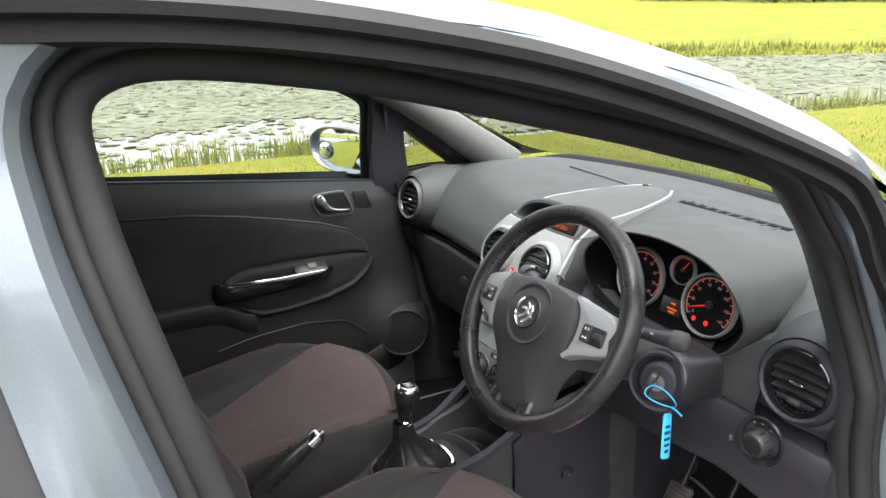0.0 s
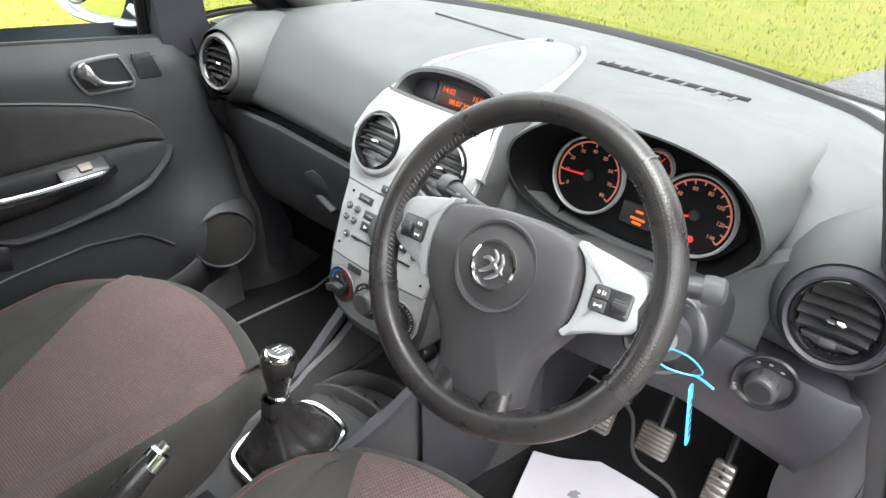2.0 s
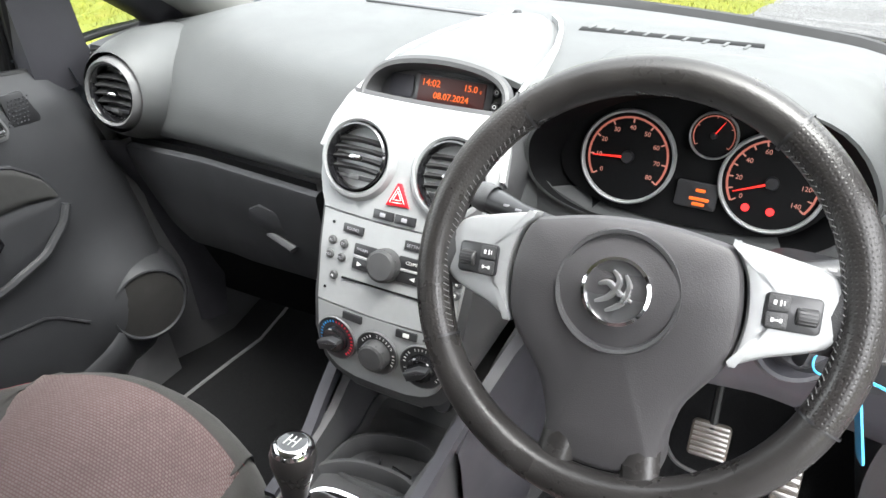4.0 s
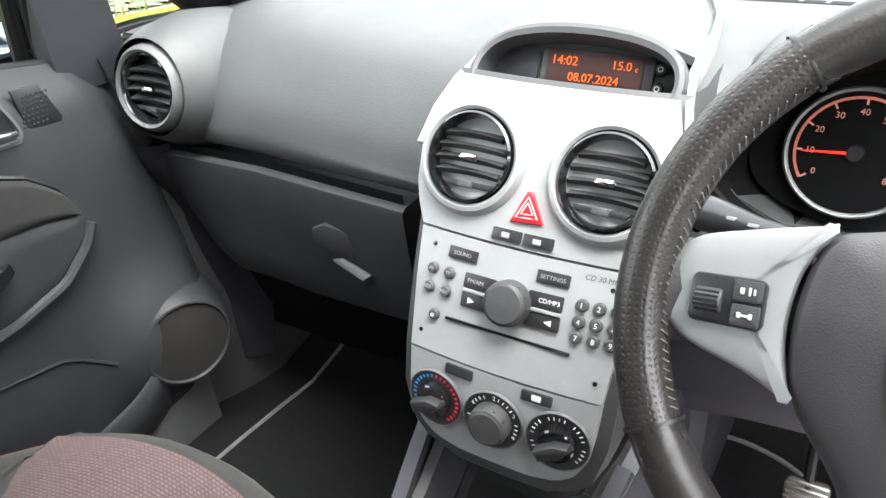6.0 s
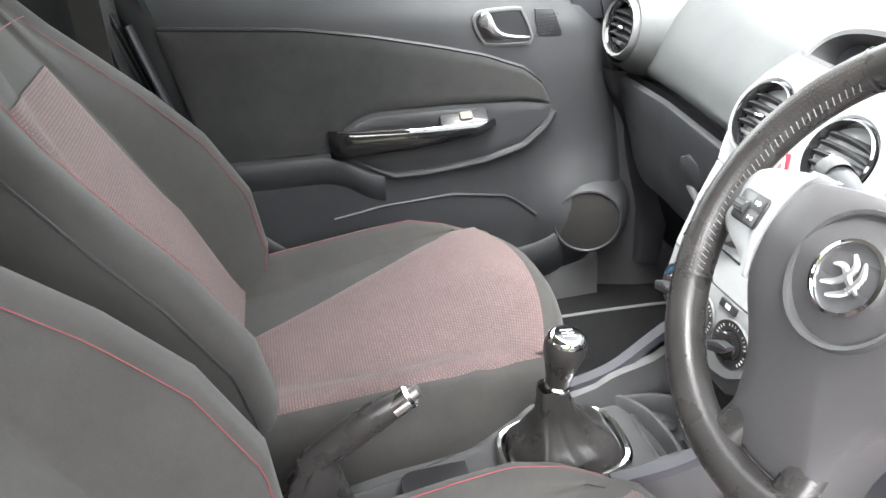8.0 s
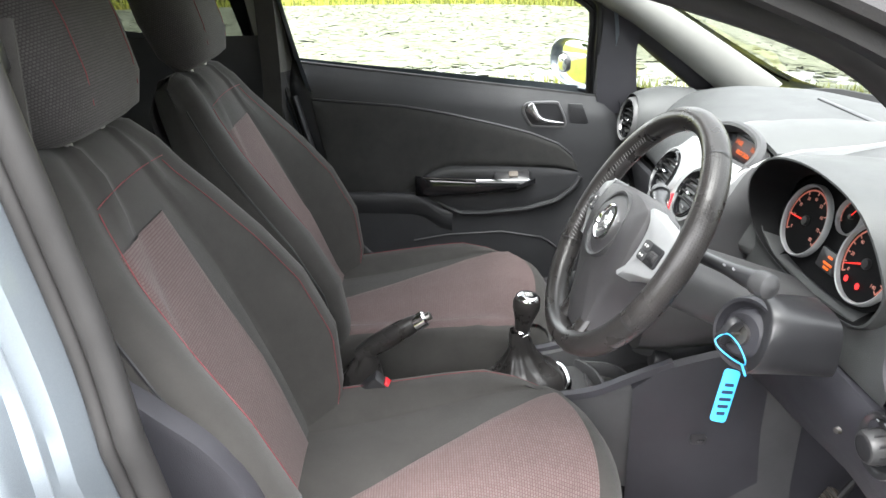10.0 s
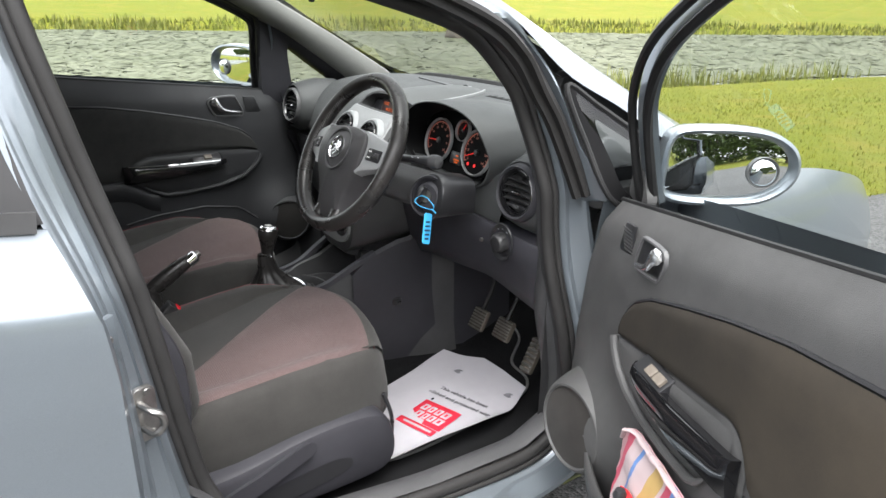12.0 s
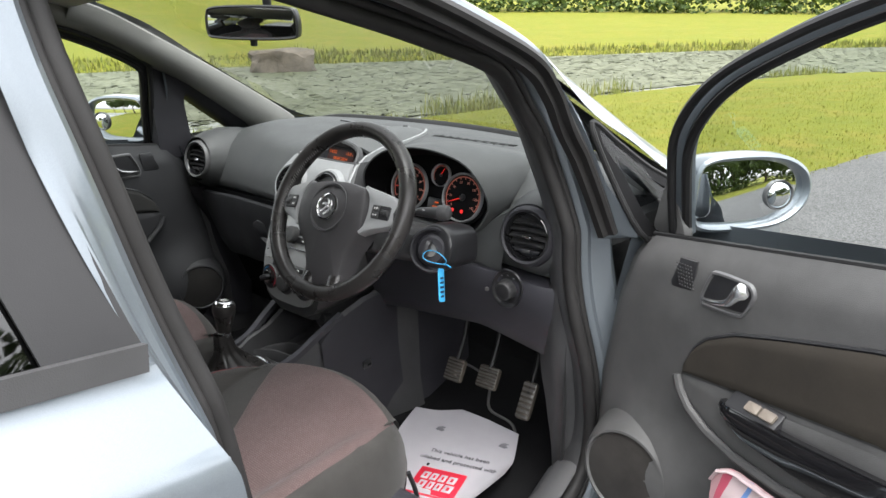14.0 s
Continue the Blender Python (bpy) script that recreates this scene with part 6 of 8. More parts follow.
for pts in ([(-0.015, -0.010), (-0.004, -0.004), (0.002, 0.008), (-0.004, 0.016)], [(-0.006, -0.016), (0.005, -0.009), (0.010, 0.004), (0.006, 0.014)], [(-0.014, 0.004), (-0.006, 0.006), (0.004, -0.002), (0.013, -0.006)]):
    part("badge_shape", moved(tube(spline([(x, y, 0.002) for x, y in pts], 12), 0.0024, False, 6, taper=lambda f: 0.5 + math.sin(math.pi * f) * 0.7), m_badge), plain("satin_badge_metal", (0.62, 0.62, 0.63), 0.30, 0.9), hub)
for s in (-1, 1):
    out = [(0.0875, -0.0445), (0.0925, -0.043), (0.112, -0.034), (0.140, -0.025), (0.156, -0.015), (0.159, 0.003), (0.156, 0.021), (0.145, 0.035), (0.116, 0.042), (0.085, 0.0475), (0.0775, 0.048), (0.0895, 0.024), (0.0935, 0.0), (0.0925, -0.022)]
    ring_pts = [(p.x, p.y) for p in spline([(x, y, 0) for x, y in out], 70, True)]
    rows = []
    for o, dz in ((0.0, -0.022), (0.0, -0.004), (-0.002, 0.0), (-0.005, 0.0012)):
        rows.append([M_WHEEL @ V(s * x, y, lerp(x, [0.08, 0.16], [0.022, 0.004]) + dz) for x, y in offset(ring_pts, o)])
    c0 = (0.12, 0.006)
    for k in (0.6, 0.25, 0.02):
        rows.append([M_WHEEL @ V(s * (c0[0] + (x - c0[0]) * k), c0[1] + (y - c0[1]) * k, lerp(c0[0] + (x - c0[0]) * k, [0.08, 0.16], [0.022, 0.004]) + 0.0016) for x, y in offset(ring_pts, -0.005)])
    spoke = part("spoke", grid(rows, close_u=True), SILVER, steer, "satin silver spoke insert")
    m = M_WHEEL @ Matrix.Translation((s * 0.1245, 0.002, 0.0145)) @ Matrix.Rotation(radians(s * 12), 4, "Y")
    pad = part("switch_pad", block(0.040, 0.027, 0.006, 0.004, m @ Matrix.Translation((0, 0, 0.0018))), SMOOTH, spoke, "black switch pad")
    part("scroll_wheel", moved(lathe([(0.0062, -0.0075), (0.0070, -0.0065), (0.0070, 0.0065), (0.0062, 0.0075)], Matrix.Rotation(radians(90), 4, "X"), 20), m @ Matrix.Translation((s * 0.0095, -0.001, -0.0005)) @ Matrix.Rotation(radians(90), 4, "Z")), KNOB_GREY, pad)
    for k in range(5):
        part("wheel_rib", block(0.0130, 0.0009, 0.001, 0.0003, m @ Matrix.Translation((s * 0.0095, -0.0055 + 0.0023 * k, 0.0068 - 0.00035 * (k - 2) ** 2))), SMOOTH, pad)
    for y in (0.0065, -0.0065):
        key = part("switch_key", block(0.0150, 0.0115, 0.003, 0.0016, m @ Matrix.Translation((-s * 0.0108, y, 0.0032))), TRIM, pad)
        for dx, w, h in ((-0.0028, 0.0022, 0.0034), (0.0012, 0.0012, 0.0044), (0.0036, 0.0010, 0.0032)) if y > 0 else ((-0.003, 0.0020, 0.0030), (0.0, 0.006, 0.0012), (0.003, 0.0020, 0.0030)):
            part("icon", block(w, h, 0.0004, 0.0004, m @ Matrix.Translation((-s * 0.0108 + dx, y, 0.0036))), WHITE_INK, key)
# short dark arms behind the inserts
for s in (-1, 1):
    part("spoke_arm", tube([M_WHEEL @ V(s * 0.06, 0.0, -0.005), M_WHEEL @ V(s * 0.12, 0.004, -0.008), M_WHEEL @ V(s * 0.168, 0.004, -0.002)], 0.03, False, 12, 0.4, up=WHEEL_N), TRIM, steer)
    part("spoke_arm", tube([M_WHEEL @ V(s * 0.03, -0.10, -0.008), M_WHEEL @ V(s * 0.034, -0.14, -0.006), M_WHEEL @ V(s * 0.038, -0.168, -0.001)], 0.016, False, 12, 0.6, up=WHEEL_N), LEATHER, steer)

# ---- column shroud, stalks, ignition with its key ----
column = thing("steering_column", (0.34, -0.05, 0.75), "charcoal steering column shroud with stalks and ignition lock", "steering column")
rows = []
for f in np.linspace(0, 1, 9):
    c = WHEEL_C + WHEEL_N * -0.040 + V(0, 0, -0.022) + V(0, 0.235, -0.090) * f
    w, h = lerp(f, [0, 0.3, 1], [0.060, 0.076, 0.088]), lerp(f, [0, 0.4, 1], [0.038, 0.046, 0.048])
    rows.append([c + V(w * math.copysign(abs(math.cos(a)) ** 0.7, math.cos(a)), 0, h * math.copysign(abs(math.sin(a)) ** 0.7, math.sin(a)) - 0.012) for a in (2 * math.pi * j / 28 for j in range(28))])
part("shroud", grid(rows, close_u=True, cap=True), TRIM, column)
ign = V(0.463, -0.130, 0.845)
ign_n = V(0.42, -0.85, 0.28).normalized()
m_ign = facing(ign, ign_n)
# a boxy housing that swells out of the column round the lock
rows = []
for f, w, h, dx, dz in ((0.02, 0.047, 0.047, 0.0, 0.0), (0.05, 0.049, 0.050, -0.001, 0.0), (0.3, 0.047, 0.049, -0.003, -0.002), (0.7, 0.046, 0.046, -0.004, -0.006), (1.0, 0.046, 0.043, -0.005, -0.010)):
    rows.append([ign + V(dx, 0.098 * f, dz) + V(w * math.copysign(abs(math.cos(a)) ** (1 - 0.45 * f), math.cos(a)), 0.26 * h * math.sin(a) * (1 - f), h * math.copysign(abs(math.sin(a)) ** (1 - 0.45 * f), math.sin(a))) for a in (2 * math.pi * j / 36 for j in range(36))])
part("ignition_shroud", grid(rows, close_u=True, cap=True), SMOOTH, column, sharp=60)
lock = part("ignition_lock", lathe([(0.048, -0.02), (0.0475, 0.003), (0.045, 0.008), (0.041, 0.007), (0.037, -0.002), (0.034, -0.004), (0.030, 0.010), (0.026, 0.013), (0.0, 0.012)], m_ign, 44, False), CHEEK, column, "round ignition lock surround")
part("lock_barrel", lathe([(0.014, 0.010), (0.013, 0.018), (0.0, 0.018)], m_ign, 24, False), STEEL, lock)
part("column_bolt", lathe([(0.0, 0.006), (0.004, 0.005), (0.005, 0.0)], facing((0.53, -0.03, 0.745), (0.3, -1, 0)), 14, False), STEEL, column)


def stalk(s, tip):
    a = WHEEL_C + V(s * 0.075, 0.075, -0.008)
    b = V(*tip)
    path = [a, a.lerp(b, 0.5) + V(0, -0.004, 0.002), a.lerp(b, 0.8), b]
    st = part("stalk", tube(path, 0.0135, False, 14, 0.8, taper=lambda f: 0.75 + 0.35 * smooth(0.4, 0.7, f)), SMOOTH, column, "black column stalk")
    ax = (b - a).normalized()
    part("stalk_end", lathe([(0.0150, -0.014), (0.0158, -0.004), (0.0145, 0.006), (0.010, 0.010), (0.0, 0.011)], facing(b, ax, (0, 0, 1)), 22, False), TRIM, st)
    for k in range(2):
        c = a.lerp(b, 0.52 + 0.14 * k)
        part("mark", block(0.007, 0.0025, 0.0006, 0.001, facing(c + V(0, -0.0115, 0.008), (0, -0.8, 0.6))), GREY_INK, st)


stalk(1, (0.507, -0.140, 0.934))
stalk(-1, (0.148, -0.150, 0.926))

key = thing("car_key", tuple(ign), "steel ignition key with a sky-blue plastic tag on a loop", "key")
part("key_bow", plate(rrect(0.024, 0.040, 0.008), 0.009, 0.003, m_ign @ Matrix.Translation((0.0, 0.0, 0.030)) @ Matrix.Rotation(radians(90), 4, "Y") @ Matrix.Rotation(radians(20), 4, "X")), SMOOTH, key)
part("key_blade", block(0.009, 0.022, 0.0025, 0.001, m_ign @ Matrix.Translation((0.0, 0, 0.022)) @ Matrix.Rotation(radians(90), 4, "X")), STEEL, key)
knot = V(0.515, -0.157, 0.834)
bow_end = ign + ign_n * 0.040
loop = spline([bow_end, bow_end + V(-0.002, -0.012, -0.010), bow_end.lerp(knot, 0.6) + V(-0.010, -0.010, -0.006), knot, knot + V(0.006, 0.0, 0.010), bow_end.lerp(knot, 0.4) + V(0.010, 0.0, 0.010)], 34, True)
part("tag_loop", tube(loop, 0.0011, True, 7), BLUE_TAG, key, "thin blue plastic loop")
part("tag_tail", tube([knot, knot + V(0.012, -0.004, 0.002), knot + V(0.024, -0.006, 0.0)], 0.0015, False, 6), BLUE_TAG, key)
m_tag = facing(knot + V(0.012, -0.019, -0.036), (0.92, 0.25, 0.20), (-0.20, 0.33, 1.0))
tag = part("key_tag", plate(rrect(0.023, 0.066, 0.005), 0.0022, 0.0006, m_tag), BLUE_TAG, key, "sky-blue tag with dark handwriting")
for k, w in ((0.014, 0.013), (0.005, 0.016), (-0.004, 0.017), (-0.013, 0.015), (-0.022, 0.012)):
    part("writing_bar", block(w, 0.0042, 0.0006, 0.0012, m_tag @ pose(0, k, 0.0006, 0, 0, 6)), TAG_INK, tag)


# ---- tunnel console, gear lever, handbrake ----
console = thing("centre_console", (0, -0.3, 0.24), "charcoal plastic console between the seats with cup holders", "console")
rows = []
for y in np.linspace(-0.86, 0.16, 46):
    w = lerp(y, [-0.86, -0.55, -0.40, -0.25, -0.10, 0.05, 0.16], [0.062, 0.066, 0.078, 0.092, 0.105, 0.135, 0.15])
    top = lerp(y, [-0.86, -0.70, -0.55, -0.45, -0.38, -0.22, -0.16, -0.05, 0.06, 0.16], [0.40, 0.41, 0.435, 0.455, 0.468, 0.462, 0.440, 0.438, 0.50, 0.56])
    lip = lerp(y, [-0.45, -0.36, -0.25, -0.16, -0.08, 0.02], [0.0, 0.022, 0.040, 0.085, 0.125, 0.13])
    base_w = w + 0.03
    row = [(-base_w, y, 0.22), (-w - 0.012, y, 0.33), (-w - 0.003, y, top + lip - 0.012), (-w + 0.006, y, top + lip), (-w + 0.018, y, top + lip - 0.004), (-w + 0.026, y, top + 0.004), (-w * 0.5, y, top)]
    rows.append(row + [(0, y, top)] + [(-a, b, c) for a, b, c in row[::-1]])
part("console_body", grid(rows), TRIM, console, sharp=50)
# cheek panels beside the tunnel, up to the dashboard
for s in (1, -1):
    rows = []
    for y in np.linspace(-0.15, 0.36, 12):
        top = lerp(y, [-0.15, -0.10, 0.0, 0.2, 0.36], [0.52, 0.565, 0.60, 0.60, 0.60])
        x = lerp(y, [-0.15, 0.0, 0.15, 0.36], [0.118, 0.140, 0.148, 0.17])
        rows.append([(s * (x - 0.02), y, top + 0.012), (s * (x - 0.004), y, top + 0.008), (s * x, y, top - 0.01), (s * (x + 0.004), y, 0.45), (s * (x + 0.008), y, 0.34), (s * (x + 0.012), y, 0.235)])
    part("cheek_panel", grid(rows), CHEEK, console, "blue-black tunnel side panel" if s > 0 else "")
m = facing((0.1475, -0.026, 0.432), (1, -0.05, 0))
clip = part("trim_clip", plate(rrect(0.030, 0.022, 0.008), 0.004, 0.002, m), SMOOTH, console)
part("clip_slot", block(0.012, 0.006, 0.001, 0.002, m @ Matrix.Translation((0.004, -0.002, 0.0008))), GLOSS, clip)
tray = [(p.x, p.y) for p in spline([(x, y, 0) for x, y in ((0.066, -0.075), (0.074, 0.0), (0.086, 0.075), (0.04, 0.098), (-0.04, 0.098), (-0.086, 0.075), (-0.074, 0.0), (-0.066, -0.075), (0.0, -0.088))], 60, True)]
m = facing((0.0, -0.115, 0.446), (0, 0.02, 1), (0, 1, 0))
lip = part("cup_tray", grid([[m @ V(x, y, h) for x, y in offset(tray, o)] for o, h in ((0.006, -0.004), (0.004, 0.010), (0.0, 0.013), (-0.004, 0.010), (-0.008, -0.002), (-0.04, -0.003))], close_u=True), TRIM, console, "moulded tray with two cup holders", sharp=60)
for pts, h in ((((-0.078, -0.232), (-0.070, -0.212), (-0.040, -0.190), (0.0, -0.181), (0.045, -0.181), (0.078, -0.194)), 0.034), (((-0.070, -0.205), (-0.064, -0.160), (-0.042, -0.131), (0.010, -0.114), (0.055, -0.117), (0.080, -0.140)), 0.030)):
    wall = spline([(x, y, 0.446) for x, y in pts], 24)
    part("tray_wall", ribbon(wall, [(-0.004, -0.010), (0.004, -0.010), (0.004, h - 0.003), (0.0025, h), (-0.0025, h), (-0.004, h - 0.003)]), TRIM, lip, "curved divider of the cup tray")
part("tray_slot", block(0.042, 0.004, 0.003, 0.001, facing((0.026, -0.152, 0.4475), (0, 0, 1), (0.15, 1, 0))), GLOSS, lip)
for x, y in ((-0.026, -0.154), (0.052, -0.150)):
    part("tray_dome", lathe([(0.013, 0.0), (0.0115, 0.004), (0.006, 0.0065), (0.0, 0.007)], pose(x, y, 0.445), 20, False), SMOOTH, lip)
for x0, s in ((-0.105, -1), (0.105, 1)):
    part("edge_strip", ribbon(spline([(s * 0.088, -0.30, 0.500), (s * 0.094, -0.22, 0.514), (s * 0.104, -0.15, 0.550), (s * 0.114, -0.08, 0.585)], 16), [(-0.010, -0.008), (0.010, -0.008), (0.008, 0.004), (-0.008, 0.004)]), LOWER, console, "smooth grey edge strip")
part("power_socket", lathe([(0.019, -0.02), (0.019, 0.004), (0.016, 0.008), (0.0, 0.009)], facing((0.062, -0.095, 0.560), (0, -1, 0.3)), 28, False), SMOOTH, console, "round black socket cap")
part("coin_tray", block(0.075, 0.11, 0.006, 0.018, facing((0.0, -0.495, 0.4535), (0, 0, 1), (0, 1, 0.2))), SMOOTH, console)

gear = thing("gear_lever", (0.005, -0.335, 0.468), "black gear lever with a chrome-topped knob and leather gaiter", "gear lever")
m = facing((0.006, -0.333, 0.470), (0, -0.10, 1), (0, 1, 0))
outline = [(p.x, p.y) for p in spline([(x, y, 0) for x, y in ((0.062, -0.055), (0.066, 0.0), (0.056, 0.062), (0.030, 0.084), (-0.030, 0.084), (-0.056, 0.062), (-0.066, 0.0), (-0.060, -0.055), (-0.036, -0.078), (0.036, -0.078))], 56, True)]
rows = [[m @ V(x, y, h) for x, y in offset(outline, o)] for o, h in ((0.004, 0.0), (0.004, 0.012), (0.0, 0.017), (-0.005, 0.016), (-0.007, 0.008))]
part("gaiter_ring", grid(rows, close_u=True), CHROME, gear, "chrome ring round the gaiter")
rows = []
for f in np.linspace(0, 1, 16):
    k = lerp(f, [0, 0.15, 0.4, 0.7, 1], [1.0, 0.93, 0.62, 0.34, 0.24])
    h = lerp(f, [0, 0.15, 0.4, 0.7, 1], [0.008, 0.030, 0.052, 0.085, 0.132])
    rows.append([m @ V((x * k) * (1 + 0.07 * math.sin(9 * math.atan2(y, x) + 5 * f) * math.sin(math.pi * f)), y * k * 0.95 * (1 + 0.07 * math.sin(7 * math.atan2(y, x) - 4 * f) * math.sin(math.pi * f)) - 0.006 * f, h) for x, y in offset(outline, -0.006)])
part("gaiter", grid(rows, close_u=True), LEATHER, gear, "creased black leather gaiter")
m_k = facing((0.006, -0.345, 0.600), (0, 0.13, 1), (0, 1, 0))
part("lever_collar", lathe([(0.0135, -0.012), (0.0165, -0.004), (0.017, 0.0), (0.0150, 0.003)], m_k, 28, False), CHROME, gear)
part("knob", lathe([(0.0150, 0.0), (0.0165, 0.015), (0.0215, 0.034), (0.0262, 0.052), (0.0265, 0.062), (0.0240, 0.070)], m_k, 36, False), LEATHER, gear, "black leather gear knob")
part("knob_cap", lathe([(0.0248, 0.066), (0.0236, 0.0735), (0.0195, 0.0775), (0.0165, 0.0782)], m_k, 36, False), CHROME, gear, "chrome cap")
part("cap_plate", lathe([(0.0168, 0.0780), (0.0, 0.0792)], m_k, 28, False), GLOSS, gear)
for x in (-0.006, 0.0, 0.006):
    part("shift_line", moved(tube([(x, -0.008, 0.0792), (x, 0.008, 0.0792)], 0.0007, False, 5), m_k), WHITE_INK, gear)
part("shift_line", moved(tube([(-0.006, 0, 0.0793), (0.006, 0, 0.0793)], 0.0007, False, 5), m_k), WHITE_INK, gear)

brake = thing("handbrake", (0.02, -0.66, 0.44), "black handbrake lever with a silver button and leather gaiter", "handbrake")
a, b = V(0.02, -0.665, 0.560), V(0.02, -0.535, 0.640)
part("lever", tube(spline([a, a.lerp(b, 0.3) + V(0, 0, 0.004), a.lerp(b, 0.7) + V(0, 0, 0.004), b], 14), 0.0200, False, 16, 0.85, up=(1, 0, 0), taper=lambda f: 0.82 + 0.25 * math.sin(math.pi * min(1, f * 1.1)) - 0.10 * f), LEATHER, brake, "black leather lever grip")
ax = (b - a).normalized()
part("tip", lathe([(0.0165, -0.022), (0.0160, 0.0), (0.0125, 0.004), (0.0, 0.005)], facing(b, ax, (1, 0, 0)), 22, False), CHROME, brake, "silver lever tip")
part("release_button", lathe([(0.0085, 0.0), (0.008, 0.010), (0.0, 0.012)], facing(b + ax * 0.003, ax, (1, 0, 0)), 18, False), STEEL, brake)
rows = []
for f in np.linspace(0, 1, 14):
    c = V(0.006, -0.70, 0.43).lerp(a + V(0, 0.014, 0.008), f)
    k = lerp(f, [0, 0.3, 0.7, 1], [0.074, 0.064, 0.040, 0.021])
    rows.append([c + V(k * 0.72 * math.cos(t) * (1 + 0.1 * math.sin(3 * t + 6 * f)), k * 1.25 * math.sin(t) * (0.7 + 0.3 * (1 - f)), k * 0.45 * math.sin(t) * f + 0.008 * math.sin(5 * t + 9 * f)) for t in (2 * math.pi * j / 26 for j in range(26))])
part("gaiter", grid(rows, close_u=True), LEATHER, brake, "crumpled leather gaiter")

for x, drop in ((0.098, 0.0), (-0.092, 0.05)):
    buckle = thing("belt_buckle", (x, -0.63, 0.45), "black seat-belt buckle with a red release button", "belt buckle", "belt buckles")
    m = facing((x, -0.612 - drop, 0.553 - drop), (0.1, 0.72, 0.70), (0, -0.7, 0.7))
    part("buckle_body", block(0.030, 0.046, 0.12, 0.006, m), SMOOTH, buckle)
    part("release_button", block(0.024, 0.020, 0.006, 0.003, m @ Matrix.Translation((0, -0.009, 0.003))), RED_GLASS, buckle, "red release button")


# ---- front seats ----
def front_seat(m, recline, slip=0.0, seam=0.0, wrap=0.024, widen=0.0):
    """A seat in its own coordinates: x across, y to the front, z up from the floor."""
    seat = local_thing("bucket_seat", m, "charcoal cloth bucket seat with a grey-pink woven centre", "seat", "front seats")
    st = [(-0.26, 0.238, 0.115, 0.262, 0.285), (-0.22, 0.240, 0.120, 0.263, 0.293), (-0.10, 0.248, 0.140, 0.272, 0.303), (0.0, 0.254, 0.155, 0.285, 0.311), (0.10, 0.256, 0.168, 0.298, 0.318), (0.18, 0.252, 0.178, 0.307, 0.318),
          (0.225, 0.236, 0.182, 0.309, 0.308), (0.250, 0.216, 0.172, 0.300, 0.293), (0.266, 0.200, 0.160, 0.275, 0.266), (0.273, 0.192, 0.150, 0.225, 0.220), (0.270, 0.192, 0.145, 0.16, 0.158), (0.255, 0.20, 0.14, 0.115, 0.114)]
    rows, inset = [], []
    for y, w, wi, zi, zb in st:
        half = [(w - 0.012, 0.115), (w + 0.004, 0.17 if zb > 0.2 else zb - 0.02), (w, min(zb - 0.03, 0.245) if zb > 0.25 else zb - 0.01), (w - 0.014, zb - 0.008), (w - 0.036, zb), (w - 0.062, zb - 0.001), (wi + 0.012, zi + 0.007), (wi, zi + 0.004), (wi * 0.5, zi + 0.010)]
        row = [(-x, y, max(0.11, z)) for x, z in half] + [(0, y, zi + 0.012)] + [(x, y, max(0.11, z)) for x, z in half[::-1]]
        rows.append(row)
    bow = lambda p: V(p[0], p[1] - 1.05 * p[0] ** 2 * smooth(-0.02, 0.25, p[1]), p[2] - 0.45 * p[0] ** 2 * smooth(0.05, 0.25, p[1]) * (p[2] > 0.2))
    rows = [[bow(p) for p in spline(r, 40)] for r in rows]
    cushion = part("cushion", grid(rows), CLOTH, seat, sharp=70)

    def cushion_top(x, y):
        w, wi, zi, zb = (lerp(y, [q[0] for q in st], [q[k] for q in st]) for k in (1, 2, 3, 4))
        return lerp(abs(x), [0, wi * 0.5, wi, wi + 0.012, w - 0.062, w - 0.036, w - 0.014, w], [zi + 0.012, zi + 0.010, zi + 0.004, zi + 0.007, zb - 0.001, zb, zb - 0.008, zb - 0.03])

    # woven panel: everything to the right of a slanting seam
    for y in np.linspace(-0.26, 0.228, 24):
        xl = lerp(y, [-0.26, -0.204, -0.117, -0.02, 0.088, 0.213, 0.25], [0.125, 0.09, 0.03, -0.036, -0.105, -0.173, -0.188]) + seam * lerp(y, [-0.26, 0.25], [1.0, 0.25])
        xr = lerp(y, [q[0] for q in st], [q[1] for q in st]) - wrap - 0.012 * smooth(0.12, 0.228, y)
        inset.append([bow(V(x, y, cushion_top(x, y) + (0.0045 if 0 < k < 20 else -0.003))) for k, x in enumerate(np.linspace(xl, xr, 21))])
    part("cushion_centre", grid(inset), KNIT, cushion, "grey-pink woven panel", sharp=70)
    for s in (-1,):
        path = [bow(V(s * (lerp(y, [q[0] for q in st], [q[1] for q in st]) - 0.030), y, lerp(y, [q[0] for q in st], [q[4] for q in st]) + 0.0005)) for y in np.linspace(-0.24, 0.235, 26)]
        part("stitching", tube(path, 0.0007, False, 5), RED_THREAD, cushion, "red seam stitching")
    path = [bow(V(0.185 * t, 0.2505 - 0.008 * t * t, 0.302 - 0.004 * t * t)) for t in np.linspace(-1, 1, 20)]
    part("stitching", tube(path, 0.0007, False, 5), RED_THREAD, cushion, "red seam stitching")
    # backrest
    lean = radians(recline)
    up, fw = V(0, -math.sin(lean), math.cos(lean)), V(0, math.cos(lean), math.sin(lean))
    root = V(0, -0.245, 0.235)

    def P(x, s, d):
        return root + up * s + fw * d + V(x, 0, 0)

